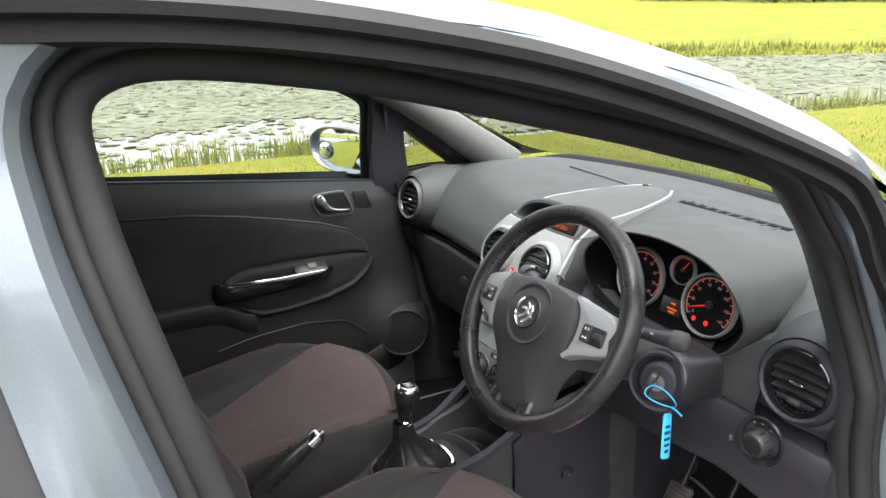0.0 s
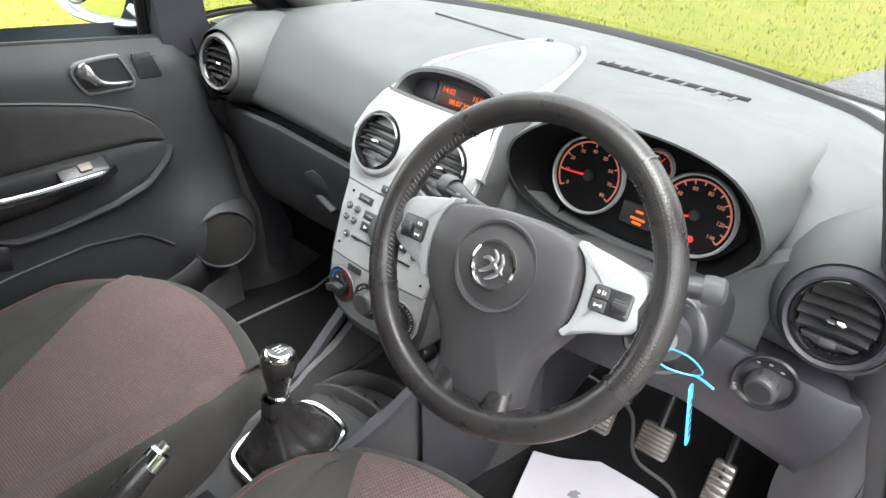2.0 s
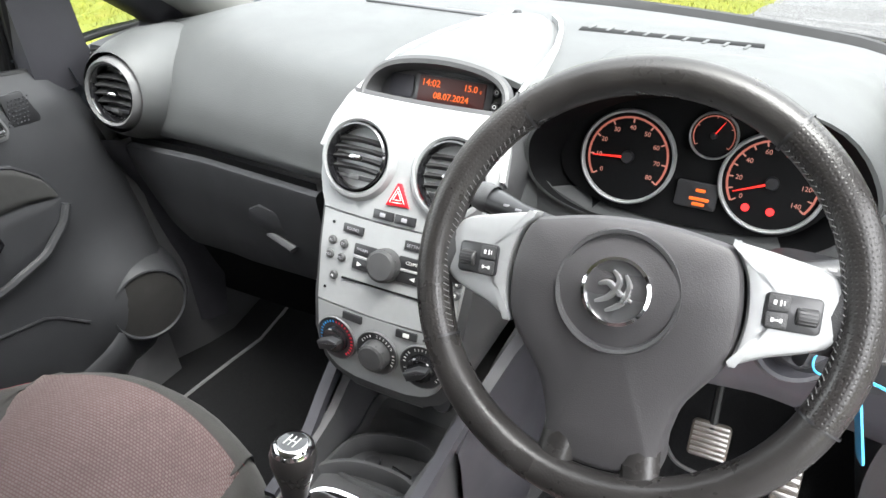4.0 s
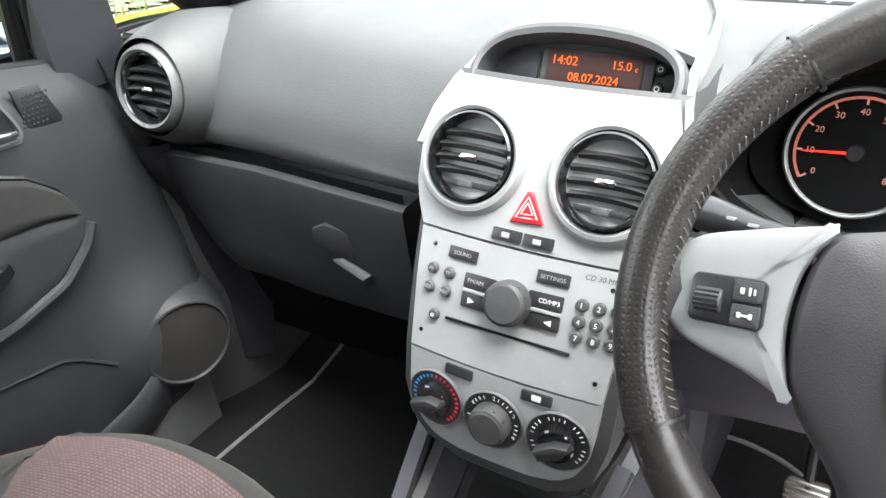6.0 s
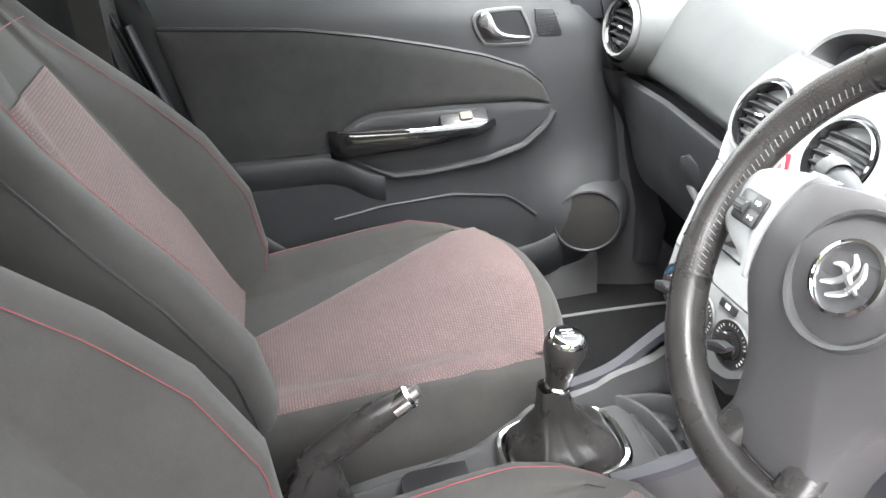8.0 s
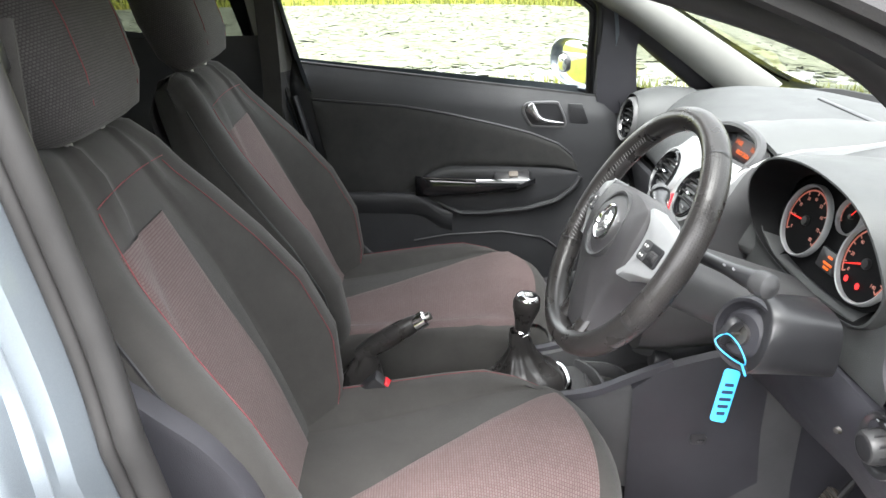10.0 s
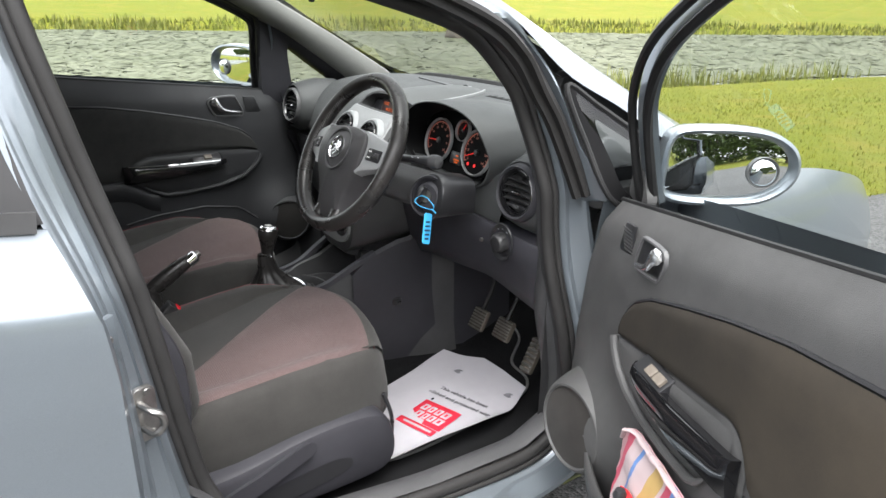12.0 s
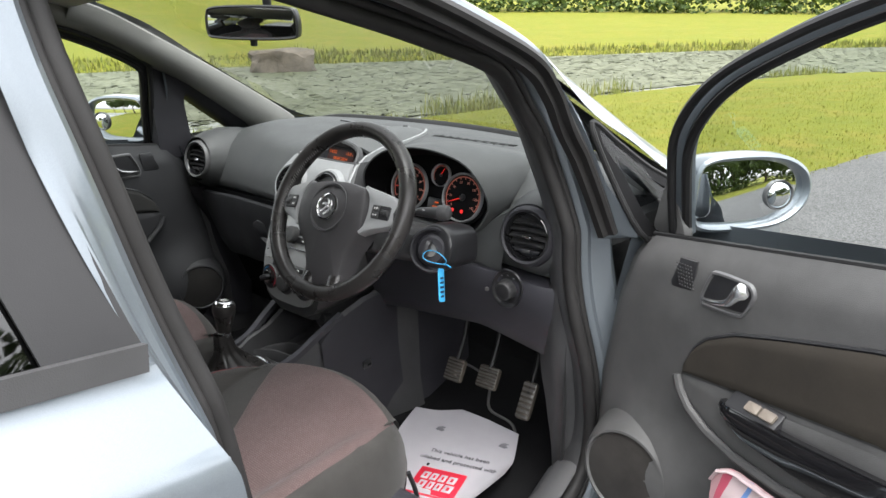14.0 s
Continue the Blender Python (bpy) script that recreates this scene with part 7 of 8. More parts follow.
    bt = [(0.0, 0.225, 0.120, 0.01, 0.05), (0.06, 0.246, 0.130, 0.012, 0.082), (0.16, 0.264, 0.128, 0.014, 0.106), (0.28, 0.264, 0.118, 0.012, 0.094), (0.38, 0.250, 0.105, 0.010, 0.064), (0.47, 0.224, 0.085, 0.008, 0.034), (0.54, 0.190, 0.06, 0.006, 0.014),
          (0.59, 0.168, 0.05, 0.002, 0.004), (0.63, 0.145, 0.045, -0.012, -0.012), (0.648, 0.125, 0.04, -0.035, -0.035), (0.648, 0.115, 0.035, -0.065, -0.065), (0.60, 0.14, 0.04, -0.105, -0.105), (0.4, 0.20, 0.06, -0.120, -0.120), (0.1, 0.21, 0.06, -0.125, -0.125), (-0.02, 0.20, 0.06, -0.12, -0.12)]
    rows = []
    for s, w, wi, di, db in bt:
        front = di > -0.02
        half = [(w - 0.02, -0.085 if front else di), (w + 0.004, -0.045 if front else di), (w + 0.002, db - 0.035 if front else di), (w - 0.014, db - 0.006), (w - 0.040, db), (w - 0.07, db - 0.008), (wi + 0.012, di + 0.006), (wi, di), (wi * 0.5, di + 0.002)]
        row = [P(-x, s, d) for x, d in half] + [P(0, s, di + 0.003)] + [P(x, s, d) for x, d in half[::-1]]
        rows.append(spline(row, 40))
    back = part("backrest", grid(rows), CLOTH, seat, sharp=70)
    inset = []

    def back_face(x, h):
        w, wi, di, db = (lerp(h, [q[0] for q in bt[:8]], [q[k] for q in bt[:8]]) for k in (1, 2, 3, 4))
        return lerp(abs(x), [0, wi * 0.5, wi, wi + 0.012, w - 0.07, w - 0.04, w - 0.014], [di + 0.003, di + 0.002, di, di + 0.006, db - 0.008, db, db - 0.006])

    for h in np.linspace(0.0, 0.51, 24):
        xl, xr = lerp(h, [0, 0.22, 0.35, 0.51], [-0.105, -0.098, -0.062, -0.030]) - widen, lerp(h, [0, 0.30, 0.50, 0.51], [0.122, 0.140, 0.152, 0.145])
        inset.append([P(x, h, back_face(x, h) + (0.005 if 0 < k < 16 else -0.003)) for k, x in enumerate(np.linspace(xl + slip, xr + slip, 17))])
    part("backrest_centre", grid(inset), KNIT, back, "grey-pink woven stripe", sharp=70)
    for s in (-1, 1):
        path = [P(s * (lerp(h, [q[0] for q in bt[:8]], [q[1] for q in bt[:8]]) - 0.066), h, lerp(h, [q[0] for q in bt[:8]], [q[4] for q in bt[:8]]) - 0.004) for h in np.linspace(0.02, 0.56, 26)]
        part("stitching", tube(path, 0.0007, False, 5), RED_THREAD, back, "red seam stitching")
        path = [P(s * (lerp(h, [q[0] for q in bt[:8]], [q[1] for q in bt[:8]]) + 0.0), h, lerp(h, [q[0] for q in bt[:8]], [q[4] for q in bt[:8]]) - 0.03) for h in np.linspace(0.0, 0.58, 26)]
        part("piping", tube(path, 0.0022, False, 6), SMOOTH, back)
    path = [P(0.118 * t, 0.566 + 0.006 * (1 - t * t), 0.0085) for t in np.linspace(-1, 1, 16)]
    part("stitching", tube(path, 0.0007, False, 5), RED_THREAD, back, "red seam stitching")
    # head restraint
    rows = []
    for s, w, t in ((0.655, 0.085, 0.020), (0.662, 0.108, 0.040), (0.70, 0.128, 0.056), (0.77, 0.136, 0.060), (0.84, 0.132, 0.054), (0.890, 0.115, 0.040), (0.905, 0.085, 0.018)):
        rows.append([P(w * math.copysign(abs(math.cos(a)) ** 0.55, math.cos(a)), s - 0.012, -0.004 + t * math.copysign(abs(math.sin(a)) ** 0.7, math.sin(a)) + 0.10 * (s - 0.675) * 0.3) for a in (2 * math.pi * j / 36 for j in range(36))])
    head = part("head_restraint", grid(rows, close_u=True, cap=True), RIB, seat, "black ribbed head restraint with red stitching", sharp=60)
    for x in (-0.05, 0.05):
        part("post", tube([P(x, 0.60, -0.030), P(x, 0.70, -0.008)], 0.006, False, 10), STEEL, head)
    for s in (-1, 1):
        path = [P(s * 0.072, h - 0.012, -0.004 + lerp(h, [0.685, 0.72, 0.78, 0.84, 0.885], [0.048, 0.058, 0.0640, 0.062, 0.050])) for h in np.linspace(0.685, 0.885, 12)]
        part("stitching", tube(path, 0.0007, False, 5), RED_THREAD, head)
    # frame and runners
    part("seat_base", block(0.40, 0.44, 0.085, 0.03, pose(0, 0.0, 0.135)), SMOOTH, seat)
    for x in (-0.19, 0.19):
        part("runner", block(0.035, 0.52, 0.05, 0.005, pose(x, -0.02, 0.052)), STEEL, seat)
    return seat


front_seat(pose(-0.315, -0.502, 0.245), 21, -0.015, -0.11, 0.020, 0.022)
driver_seat = front_seat(pose(0.312, -0.502, 0.245), 18)
# side covers on the driver's seat
m = facing((0.566, -0.50, 0.245), (1, 0, 0), (0, 0, 1))
cover = [(-0.30, 0.05), (-0.20, 0.035), (0.10, 0.030), (0.185, 0.045), (0.205, 0.10), (0.185, 0.165), (0.13, 0.192), (0.0, 0.190), (-0.14, 0.165), (-0.30, 0.150)]
cover = [(p.x, p.y) for p in spline([(x, y, 0) for x, y in cover], 44, True)]
side = part("side_cover", plate(cover, 0.06, 0.016, Matrix.Translation((0.284, 0, 0)) @ facing((0, 0, 0), (1, 0, 0))), CHEEK, driver_seat, "black plastic seat side cover")
part("height_lever", plate([(p.x, p.y) for p in spline([(x, y, 0) for x, y in ((-0.19, 0.120), (-0.10, 0.150), (-0.01, 0.182), (0.005, 0.172), (-0.01, 0.158), (-0.10, 0.122), (-0.18, 0.098))], 26, True)], 0.02, 0.005, Matrix.Translation((0.298, 0, 0)) @ facing((0, 0, 0), (1, 0, 0))), CHEEK, side)
part("cover_recess", plate([(p.x, p.y) for p in spline([(x, y, 0) for x, y in ((-0.20, 0.075), (0.02, 0.112), (0.09, 0.10), (0.05, 0.075), (-0.18, 0.055))], 24, True)], 0.006, 0.003, Matrix.Translation((0.2865, 0, 0)) @ facing((0, 0, 0), (1, 0, 0))), SMOOTH, side)
hinge = [(p.x, p.y) for p in spline([(x, y, 0) for x, y in ((-0.40, 0.30), (-0.30, 0.22), (-0.225, 0.28), (-0.215, 0.41), (-0.240, 0.50), (-0.30, 0.58), (-0.39, 0.62))], 34, True)]
part("hinge_cover", plate(hinge, 0.03, 0.012, Matrix.Translation((0.286, 0, 0)) @ facing((0, 0, 0), (1, 0, 0))), CHEEK, driver_seat, "black plastic hinge cover")
part("belt_strap", tube(spline([(0.225, 0.205, 0.19), (0.232, 0.222, 0.12), (0.225, 0.215, 0.03)], 12), 0.005, False, 8), SMOOTH, driver_seat)


# ---- rear bench, plain ----
bench = thing("rear_bench", (0, -1.3, 0.25), "charcoal cloth rear bench seat", "bench seat")
part("bench_cushion", grid([[(x, y, z + 0.02 * math.cos(x * 4)) for x in np.linspace(-0.62, 0.62, 15)] for y, z in ((-1.12, 0.25), (-1.10, 0.46), (-1.16, 0.51), (-1.4, 0.49), (-1.58, 0.47))]), CLOTH, bench)
part("bench_back", grid([[(x, y, z) for x in np.linspace(-0.62, 0.62, 15)] for y, z in ((-1.52, 0.44), (-1.56, 0.6), (-1.66, 0.9), (-1.70, 1.02), (-1.76, 1.03), (-1.80, 0.9), (-1.80, 0.4))]), CLOTH, bench)


# ---- front doors ----
def u_front(z):
    return lerp(z, [0.27, 0.33, 0.45, 0.60, 0.75, 0.88, 0.92], [0.22, 0.11, 0.055, 0.060, 0.095, 0.135, 0.15])


def u_rear(z):
    return lerp(z, [0.27, 0.33, 0.42, 0.52, 0.65, 0.80, 0.95, 1.03], [0.73, 0.83, 0.908, 0.943, 0.970, 0.996, 1.034, 1.052])


def belt_u(u):
    return 0.884 + 0.133 * u


def card_n(u, z, spk=0.165):
    """How far the door card stands in from the hinge plane."""
    top = belt_u(u)
    n = lerp((z - 0.27) / (top - 0.27), [0, 0.08, 0.30, 0.45, 0.60, 0.80, 0.93, 1.0], [0.045, 0.082, 0.088, 0.086, 0.084, 0.082, 0.072, 0.040])
    n += 0.042 * math.exp(-(((u - spk) / 0.10) ** 2 + ((z - 0.455) / 0.115) ** 2) ** 1.5)
    edge = min(u - u_front(z), u_rear(z) - u)
    return n - 0.03 * (1 - smooth(0.0, 0.035, edge))


def front_door(s, m, label):
    near = s > 0
    # same plastic on both doors, lit tone outside, shaded tone inside
    CARD = CARD_LIT if near else CARD_SHADED
    spk = 0.235 if near else 0.165

    def cn(u, z):
        return card_n(u, z, spk)

    def D(u, n, z):
        return V(-s * n, -u, z)

    def on(u, z, lift=0.0):
        return D(u, cn(u, z) + lift, z)

    def inward(u, z, lift=0.0, tilt=(0, 0, 0)):
        return facing(on(u, z, lift), V(-s, 0, 0) + Vector(tilt), (0, 0, 1))

    def sheet(upper, lower, us, lift, steps=9, edge=0.004):
        rows = []
        for i, u in enumerate(us):
            a, b = upper(u), lower(u)
            row = []
            for k in range(steps):
                f = k / (steps - 1)
                e = edge if k in (0, steps - 1) or i in (0, len(us) - 1) else 0
                row.append(on(u, b + (a - b) * f, lift - e))
            rows.append(row)
        return grid(rows)

    rows = []
    for f in np.linspace(0, 1, 34):
        row = []
        for g in np.linspace(0, 1, 44):
            z = 0.27 + f * 0.615
            u = u_front(z) + (u_rear(z + f * 0.12) - u_front(z)) * g
            z2 = 0.27 + f * (belt_u(u) - 0.27)
            row.append(D(u, cn(u, z2), z2))
        rows.append(row)
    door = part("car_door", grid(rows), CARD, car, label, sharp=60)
    door.matrix_basis = m

    def dp(name, bm, mat, label="", sharp=38):
        return part(name, bm, mat, door, label, sharp)

    # painted shell: outer skin, shut face, bottom
    prof = [(z, u_front(z) - 0.01, u_rear(z) + 0.018) for z in np.linspace(0.255, 0.90, 18)]
    skin = []
    for z, a, b in prof:
        f = (z - 0.255) / 0.645
        row = []
        for g in np.linspace(0, 1, 24):
            u = a + (b - a) * g
            z2 = 0.255 + f * (belt_u(u) - 0.255)
            row.append(D(u, 0.755 - skin_x(0.14 - u, z2), z2))
        skin.append(row)
    dp("door_skin", grid(skin), PAINT, "silver-blue painted outer skin")
    face = []
    for z in np.linspace(0.265, 1.02, 20):
        b = u_rear(z)
        face.append([D(b - 0.012, 0.074, z), D(b + 0.002, 0.068, z), D(b + 0.010, 0.045, z), D(b + 0.013, 0.0, z), D(b + 0.016, -0.04, z), D(b + 0.018, 0.755 - skin_x(0.14 - b, z) + 0.004, z)])
    dp("shut_face", grid(face), PAINT, "painted rear edge of the door")
    front_face = [[D(u_front(z) - 0.008, 0.06, z), D(u_front(z) - 0.014, 0.0, z), D(u_front(z) - 0.010, 0.755 - skin_x(0.14 - u_front(z), z), z)] for z in np.linspace(0.265, 0.90, 12)]
    dp("hinge_face", grid(front_face), PAINT)
    dp("door_bottom", grid([[D(u, n, 0.262 + 0.02 * (n > 0.05)) for n in (0.06, 0.0, -0.07)] for u in np.linspace(0.21, 0.72, 8)]), PAINT)
    path = [D(u_rear(z) - 0.010, 0.066, z) for z in np.linspace(0.30, 1.0, 20)]
    dp("edge_seal", tube(path, 0.008, False, 8), RUBBER)
    for du, z in ((0.034, 0.793), (0.004, 0.702), (0.036, 0.676), (0.006, 0.601)):
        dp("bolt", lathe([(0.0, 0.006), (0.006, 0.006), (0.0085, 0.003), (0.010, 0.0)], facing(D(u_rear(z) + 0.016, -0.030 - du, z), (0, -1, 0), (0, 0, 1)), 16, False), STEEL, "zinc bolt")
    latch = dp("latch", block(0.06, 0.04, 0.006, 0.006, facing(D(u_rear(0.67) + 0.014, 0.022, 0.673), (0, -1, 0), (0, 0, 1))), SMOOTH, "steel latch in a dark slot")
    dp("latch_claw", tube([D(u_rear(0.67) + 0.02, 0.032, 0.680), D(u_rear(0.67) + 0.022, 0.015, 0.670), D(u_rear(0.67) + 0.022, 0.005, 0.682)], 0.006, False, 8), STEEL)
    dp("screw_hole", lathe([(0.0, 0.0015), (0.008, 0.001), (0.009, 0.0)], facing(D(u_rear(0.723) + 0.013, 0.042, 0.723), (0, -1, 0), (0, 0, 1)), 16, False), GLOSS)
    dp("card_screw", lathe([(0.0, 0.003), (0.005, 0.003), (0.007, 0.0)], inward(0.953, 0.668, 0.001), 14, False), SMOOTH)

    # cloth insert and the bowl under it
    if near:
        up_z = lambda u: lerp(u, [0.318, 0.330, 0.36, 0.42, 0.52, 0.64, 0.758, 0.881, 0.985], [0.704, 0.738, 0.773, 0.804, 0.833, 0.864, 0.888, 0.903, 0.914])
        low_z = lambda u: lerp(u, [0.318, 0.52, 0.68, 0.705, 0.722, 0.735, 0.76, 0.918, 0.935, 0.985], [0.700, 0.728, 0.748, 0.740, 0.712, 0.684, 0.668, 0.676, 0.690, 0.902])
        us = [0.318, 0.323, 0.335] + list(np.linspace(0.35, 0.905, 34)) + [0.918, 0.928, 0.945, 0.965, 0.985]
    else:
        up_z = lambda u: lerp(u, [0.243, 0.262, 0.30, 0.38, 0.476, 0.60, 0.72, 0.958], [0.720, 0.757, 0.788, 0.820, 0.846, 0.876, 0.898, 0.922])
        low_z = lambda u: lerp(u, [0.243, 0.30, 0.45, 0.605, 0.65, 0.685, 0.72, 0.915, 0.958], [0.715, 0.727, 0.737, 0.741, 0.725, 0.690, 0.668, 0.672, 0.914])
        us = [0.243, 0.248, 0.26] + list(np.linspace(0.28, 0.905, 32)) + [0.916, 0.935, 0.958]
    dp("cloth_insert", sheet(up_z, low_z, us, 0.009, 12), DOOR_CLOTH if near else CARD_CLOTH, "brown-grey cloth door insert, worn" if near else "charcoal cloth door insert", 60)
    groove = [on(u, up_z(u) + 0.003, 0.0015) for u in np.linspace(us[0] + 0.002, us[-1] - 0.001, 40)]
    dp("insert_groove", tube(groove, 0.0036, False, 6), SMOOTH)
    bowl_up = lambda u: low_z(u) - 0.005
    b0, b1 = (0.313, 0.728) if near else (0.238, 0.690)
    bowl_low = lambda u: lerp(u, [0.313, 0.322, 0.345, 0.39, 0.453, 0.54, 0.617, 0.64, 0.66, 0.728], [0.695, 0.670, 0.645, 0.622, 0.608, 0.604, 0.610, 0.622, 0.646, 0.660]) if near else lerp(u, [0.238, 0.25, 0.30, 0.38, 0.50, 0.57, 0.605, 0.64, 0.69], [0.700, 0.672, 0.632, 0.612, 0.602, 0.604, 0.620, 0.643, 0.652])
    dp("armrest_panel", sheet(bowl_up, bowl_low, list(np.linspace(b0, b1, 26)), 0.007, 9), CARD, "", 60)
    rim = [on(u, bowl_low(u) - 0.001, 0.010) for u in np.linspace(b0 - 0.002, b1 - 0.06, 34)]
    dp("armrest_rim", tube(rim, 0.008, False, 8, 1.0, up=(1, 0, 0), taper=lambda f: 1 - 0.75 * smooth(0.85, 1, f)), CARD, "rounded lower rim of the armrest")
    dp("insert_groove", tube([on(u, lerp(u, [0.69, 0.92], [0.660, 0.6705]), 0.001) for u in np.linspace(b1, 0.925, 10)], 0.0025, False, 6), SMOOTH)
    if not near:
        rows = []
        for u in np.linspace(0.592, 0.930, 24):
            zt = lerp(u, [0.592, 0.625, 0.665, 0.70, 0.93], [0.606, 0.616, 0.646, 0.660, 0.668])
            rows.append([on(u, zt + 0.004, 0.0), on(u, zt, 0.010), on(u, zt - 0.004, 0.013), on(u, zt - 0.024, 0.014), on(u, zt - 0.046, 0.008), on(u, zt - 0.060, 0.0)])
        dp("armrest_ledge", grid(rows), CARD, "", 50)
        dp("card_border", tube([on(u_rear(z) - 0.028, z, 0.004) for z in np.linspace(0.46, 0.935, 24)], 0.013, False, 10, 0.6, up=(0, 1, 0)), CARD)
    # pull handle: dark pocket, gloss bar, bright strip for its top edge's reflection
    p0, p1 = (0.420, 0.708) if near else (0.362, 0.692)
    dp("pull_pocket", sheet(lambda u: low_z(u) - 0.012, lambda u: lerp(u, [p0, p1], [0.672, 0.655]), list(np.linspace(p0 + 0.010, p1 - 0.012, 14)), 0.012, 7), CARD if near else SMOOTH)
    rows = []
    for f in np.linspace(0, 1, 22):
        u = p0 + (p1 - p0) * f + (0.012 if near else 0) * f
        zt = 0.697 + 0.014 * f
        zb = lerp(f, [0, 0.06, 0.2, 0.6, 1], [0.682, 0.664, 0.652, 0.646, 0.648]) if near else lerp(f, [0, 0.15, 0.8, 1], [0.678, 0.668, 0.656, 0.650])
        n = cn(u, 0.68) + (lerp(f, [0, 0.06, 0.5, 0.95, 1], [0.022, 0.034, 0.037, 0.030, 0.026]) if near else lerp(f, [0, 0.08, 0.5, 0.92, 1], [0.020, 0.040, 0.046, 0.034, 0.016]))
        rows.append([D(u, n - 0.020, zt), D(u, n - 0.005, zt + 0.002), D(u, n - 0.001, zt - 0.003), D(u, n + 0.001, (zt + zb) / 2), D(u, n - 0.005, zb + 0.006), D(u, n - 0.018, zb)])
    dp("pull_handle", grid(rows, close_u=True, cap=True), GLOSS, "gloss black pull handle")
    path = [r[1] for r in rows[1:-1]]
    dp("pull_glint", tube(path, 0.0014 if near else 0.0024, False, 6), GLOSS if near else CHROME, "thin strip drawn for the handle's reflection")
    us0 = p0 + 0.065
    sw = dp("window_switch", block(0.095, 0.034, 0.02, 0.006, facing(on(us0, 0.712, 0.018), V(-s * 0.6, 0, 0.8), (0, 0, 1))), SMOOTH, "window switch block")
    for du in (-0.028, 0.0) if near else (0.004,):
        dp("switch_key", block(0.025, 0.017, 0.005, 0.003, facing(on(us0 - du, 0.7165, 0.022), V(-s * 0.6, 0, 0.8), (0, 0, 1))), plain("worn_beige_plastic", (0.17, 0.145, 0.12), 0.5), "pale worn switch key")

    # opener: recess, chrome lever, surround, tweeter
    m_h = inward(0.392 if near else 0.340, 0.862 if near else 0.868, 0.0025) @ Matrix.Scale(1.02 if near else 1.12, 4)
    k = -1 if s > 0 else 1
    shape = [(x * k, y) for x, y in ((-0.046, 0.026), (-0.030, 0.031), (0.024, 0.031), (0.036, 0.022), (0.052, -0.014), (0.050, -0.027), (0.040, -0.030), (-0.020, -0.026), (-0.036, -0.018), (-0.050, 0.010))]
    pts = [(p.x, p.y) for p in spline([(x, y, 0) for x, y in shape], 48, True)]
    if sum(a[0] * b[1] - b[0] * a[1] for a, b in zip(pts, pts[1:] + pts[:1])) < 0:
        pts = pts[::-1]
    satin = plain("satin_chrome", (0.62, 0.62, 0.63), 0.24, 0.95, 0.03, 60)
    dp("opener_recess", plate(pts, 0.006, 0.002, m_h), SMOOTH, "dark opener recess")
    dp("opener_surround", grid([[m_h @ V(x, y, h) for x, y in offset(pts, o)] for o, h in ((-0.0035, 0.0), (-0.002, 0.0035), (0.0015, 0.003), (0.003, -0.003))], close_u=True), SILVER_DARK, "grey edge of the recess")
    rows = []
    for f in np.linspace(0, 1, 18):
        p = spline([(x * k, y, h) for x, y, h in ((-0.042, 0.022, 0.006), (-0.030, 0.017, 0.012), (-0.016, -0.002, 0.014), (0.004, -0.011, 0.013), (0.030, -0.016, 0.010), (0.047, -0.019, 0.005))], 18)[int(round(f * 17))]
        wide, deep = lerp(f, [0, 0.12, 0.3, 0.5, 1], [0.007, 0.0125, 0.0100, 0.0055, 0.0034]), lerp(f, [0, 0.2, 1], [0.003, 0.006, 0.0024])
        rows.append([m_h @ (p + V(k * wide * 0.5 * math.cos(a) * (1 - f), wide * math.cos(a), deep * math.sin(a))) for a in (2 * math.pi * j / 12 for j in range(12))])
    dp("opener_lever", grid(rows, close_u=True, cap=True), satin, "chrome door opener")
    m_t = inward(0.292 if near else 0.248, 0.868, 0.003)
    grill = [(x * k, y) for x, y in ((-0.028, 0.030), (0.010, 0.028), (0.030, -0.020), (0.026, -0.028), (-0.020, -0.026))]
    if sum(a[0] * b[1] - b[0] * a[1] for a, b in zip(grill, grill[1:] + grill[:1])) < 0:
        grill = grill[::-1]
    tw = dp("tweeter_grille", plate(grill, 0.004, 0.0015, m_t), SMOOTH, "small meshed tweeter grille")
    for i in range(6):
        for j in range(7):
            dp("mesh_dot", lathe([(0.0, 0.0012), (0.0017, 0.0008), (0.0019, 0.0)], m_t @ Matrix.Translation((k * (-0.018 + 0.0065 * i + 0.0016 * j * -1 + 0.003), 0.018 - 0.0062 * j, 0)), 6, False), CARD)

    # speaker and pocket
    m_s = facing(D(spk, 0.137, 0.458 if near else 0.452), V(-s, -0.32, 0.05), (0, 0, 1))
    ks = 1.0 if near else 0.84
    sp = dp("speaker", lathe([(r * ks, h) for r, h in ((0.120, -0.085), (0.114, -0.060), (0.106, -0.035), (0.097, -0.012), (0.088, 0.001), (0.084, 0.002), (0.081, -0.003), (0.0, 0.004))], m_s, 48, False), CARD, "round dark speaker grille")
    # passenger's mesh is coloured darker for the shade on that side
    dp("speaker_mesh", lathe([(0.0805 * ks, -0.002), (0.05 * ks, 0.0035), (0.0, 0.0052)], m_s, 40, False), make_cloth("scuffed_speaker_mesh", (0.019, 0.017, 0.0155) if near else (0.011, 0.0103, 0.0098), 1.2), "scuffed speaker mesh")
    rows = []
    for f in np.linspace(0, 1, 26):
        u = (0.255 + 0.68 * f) if near else (0.20 + 0.68 * f)
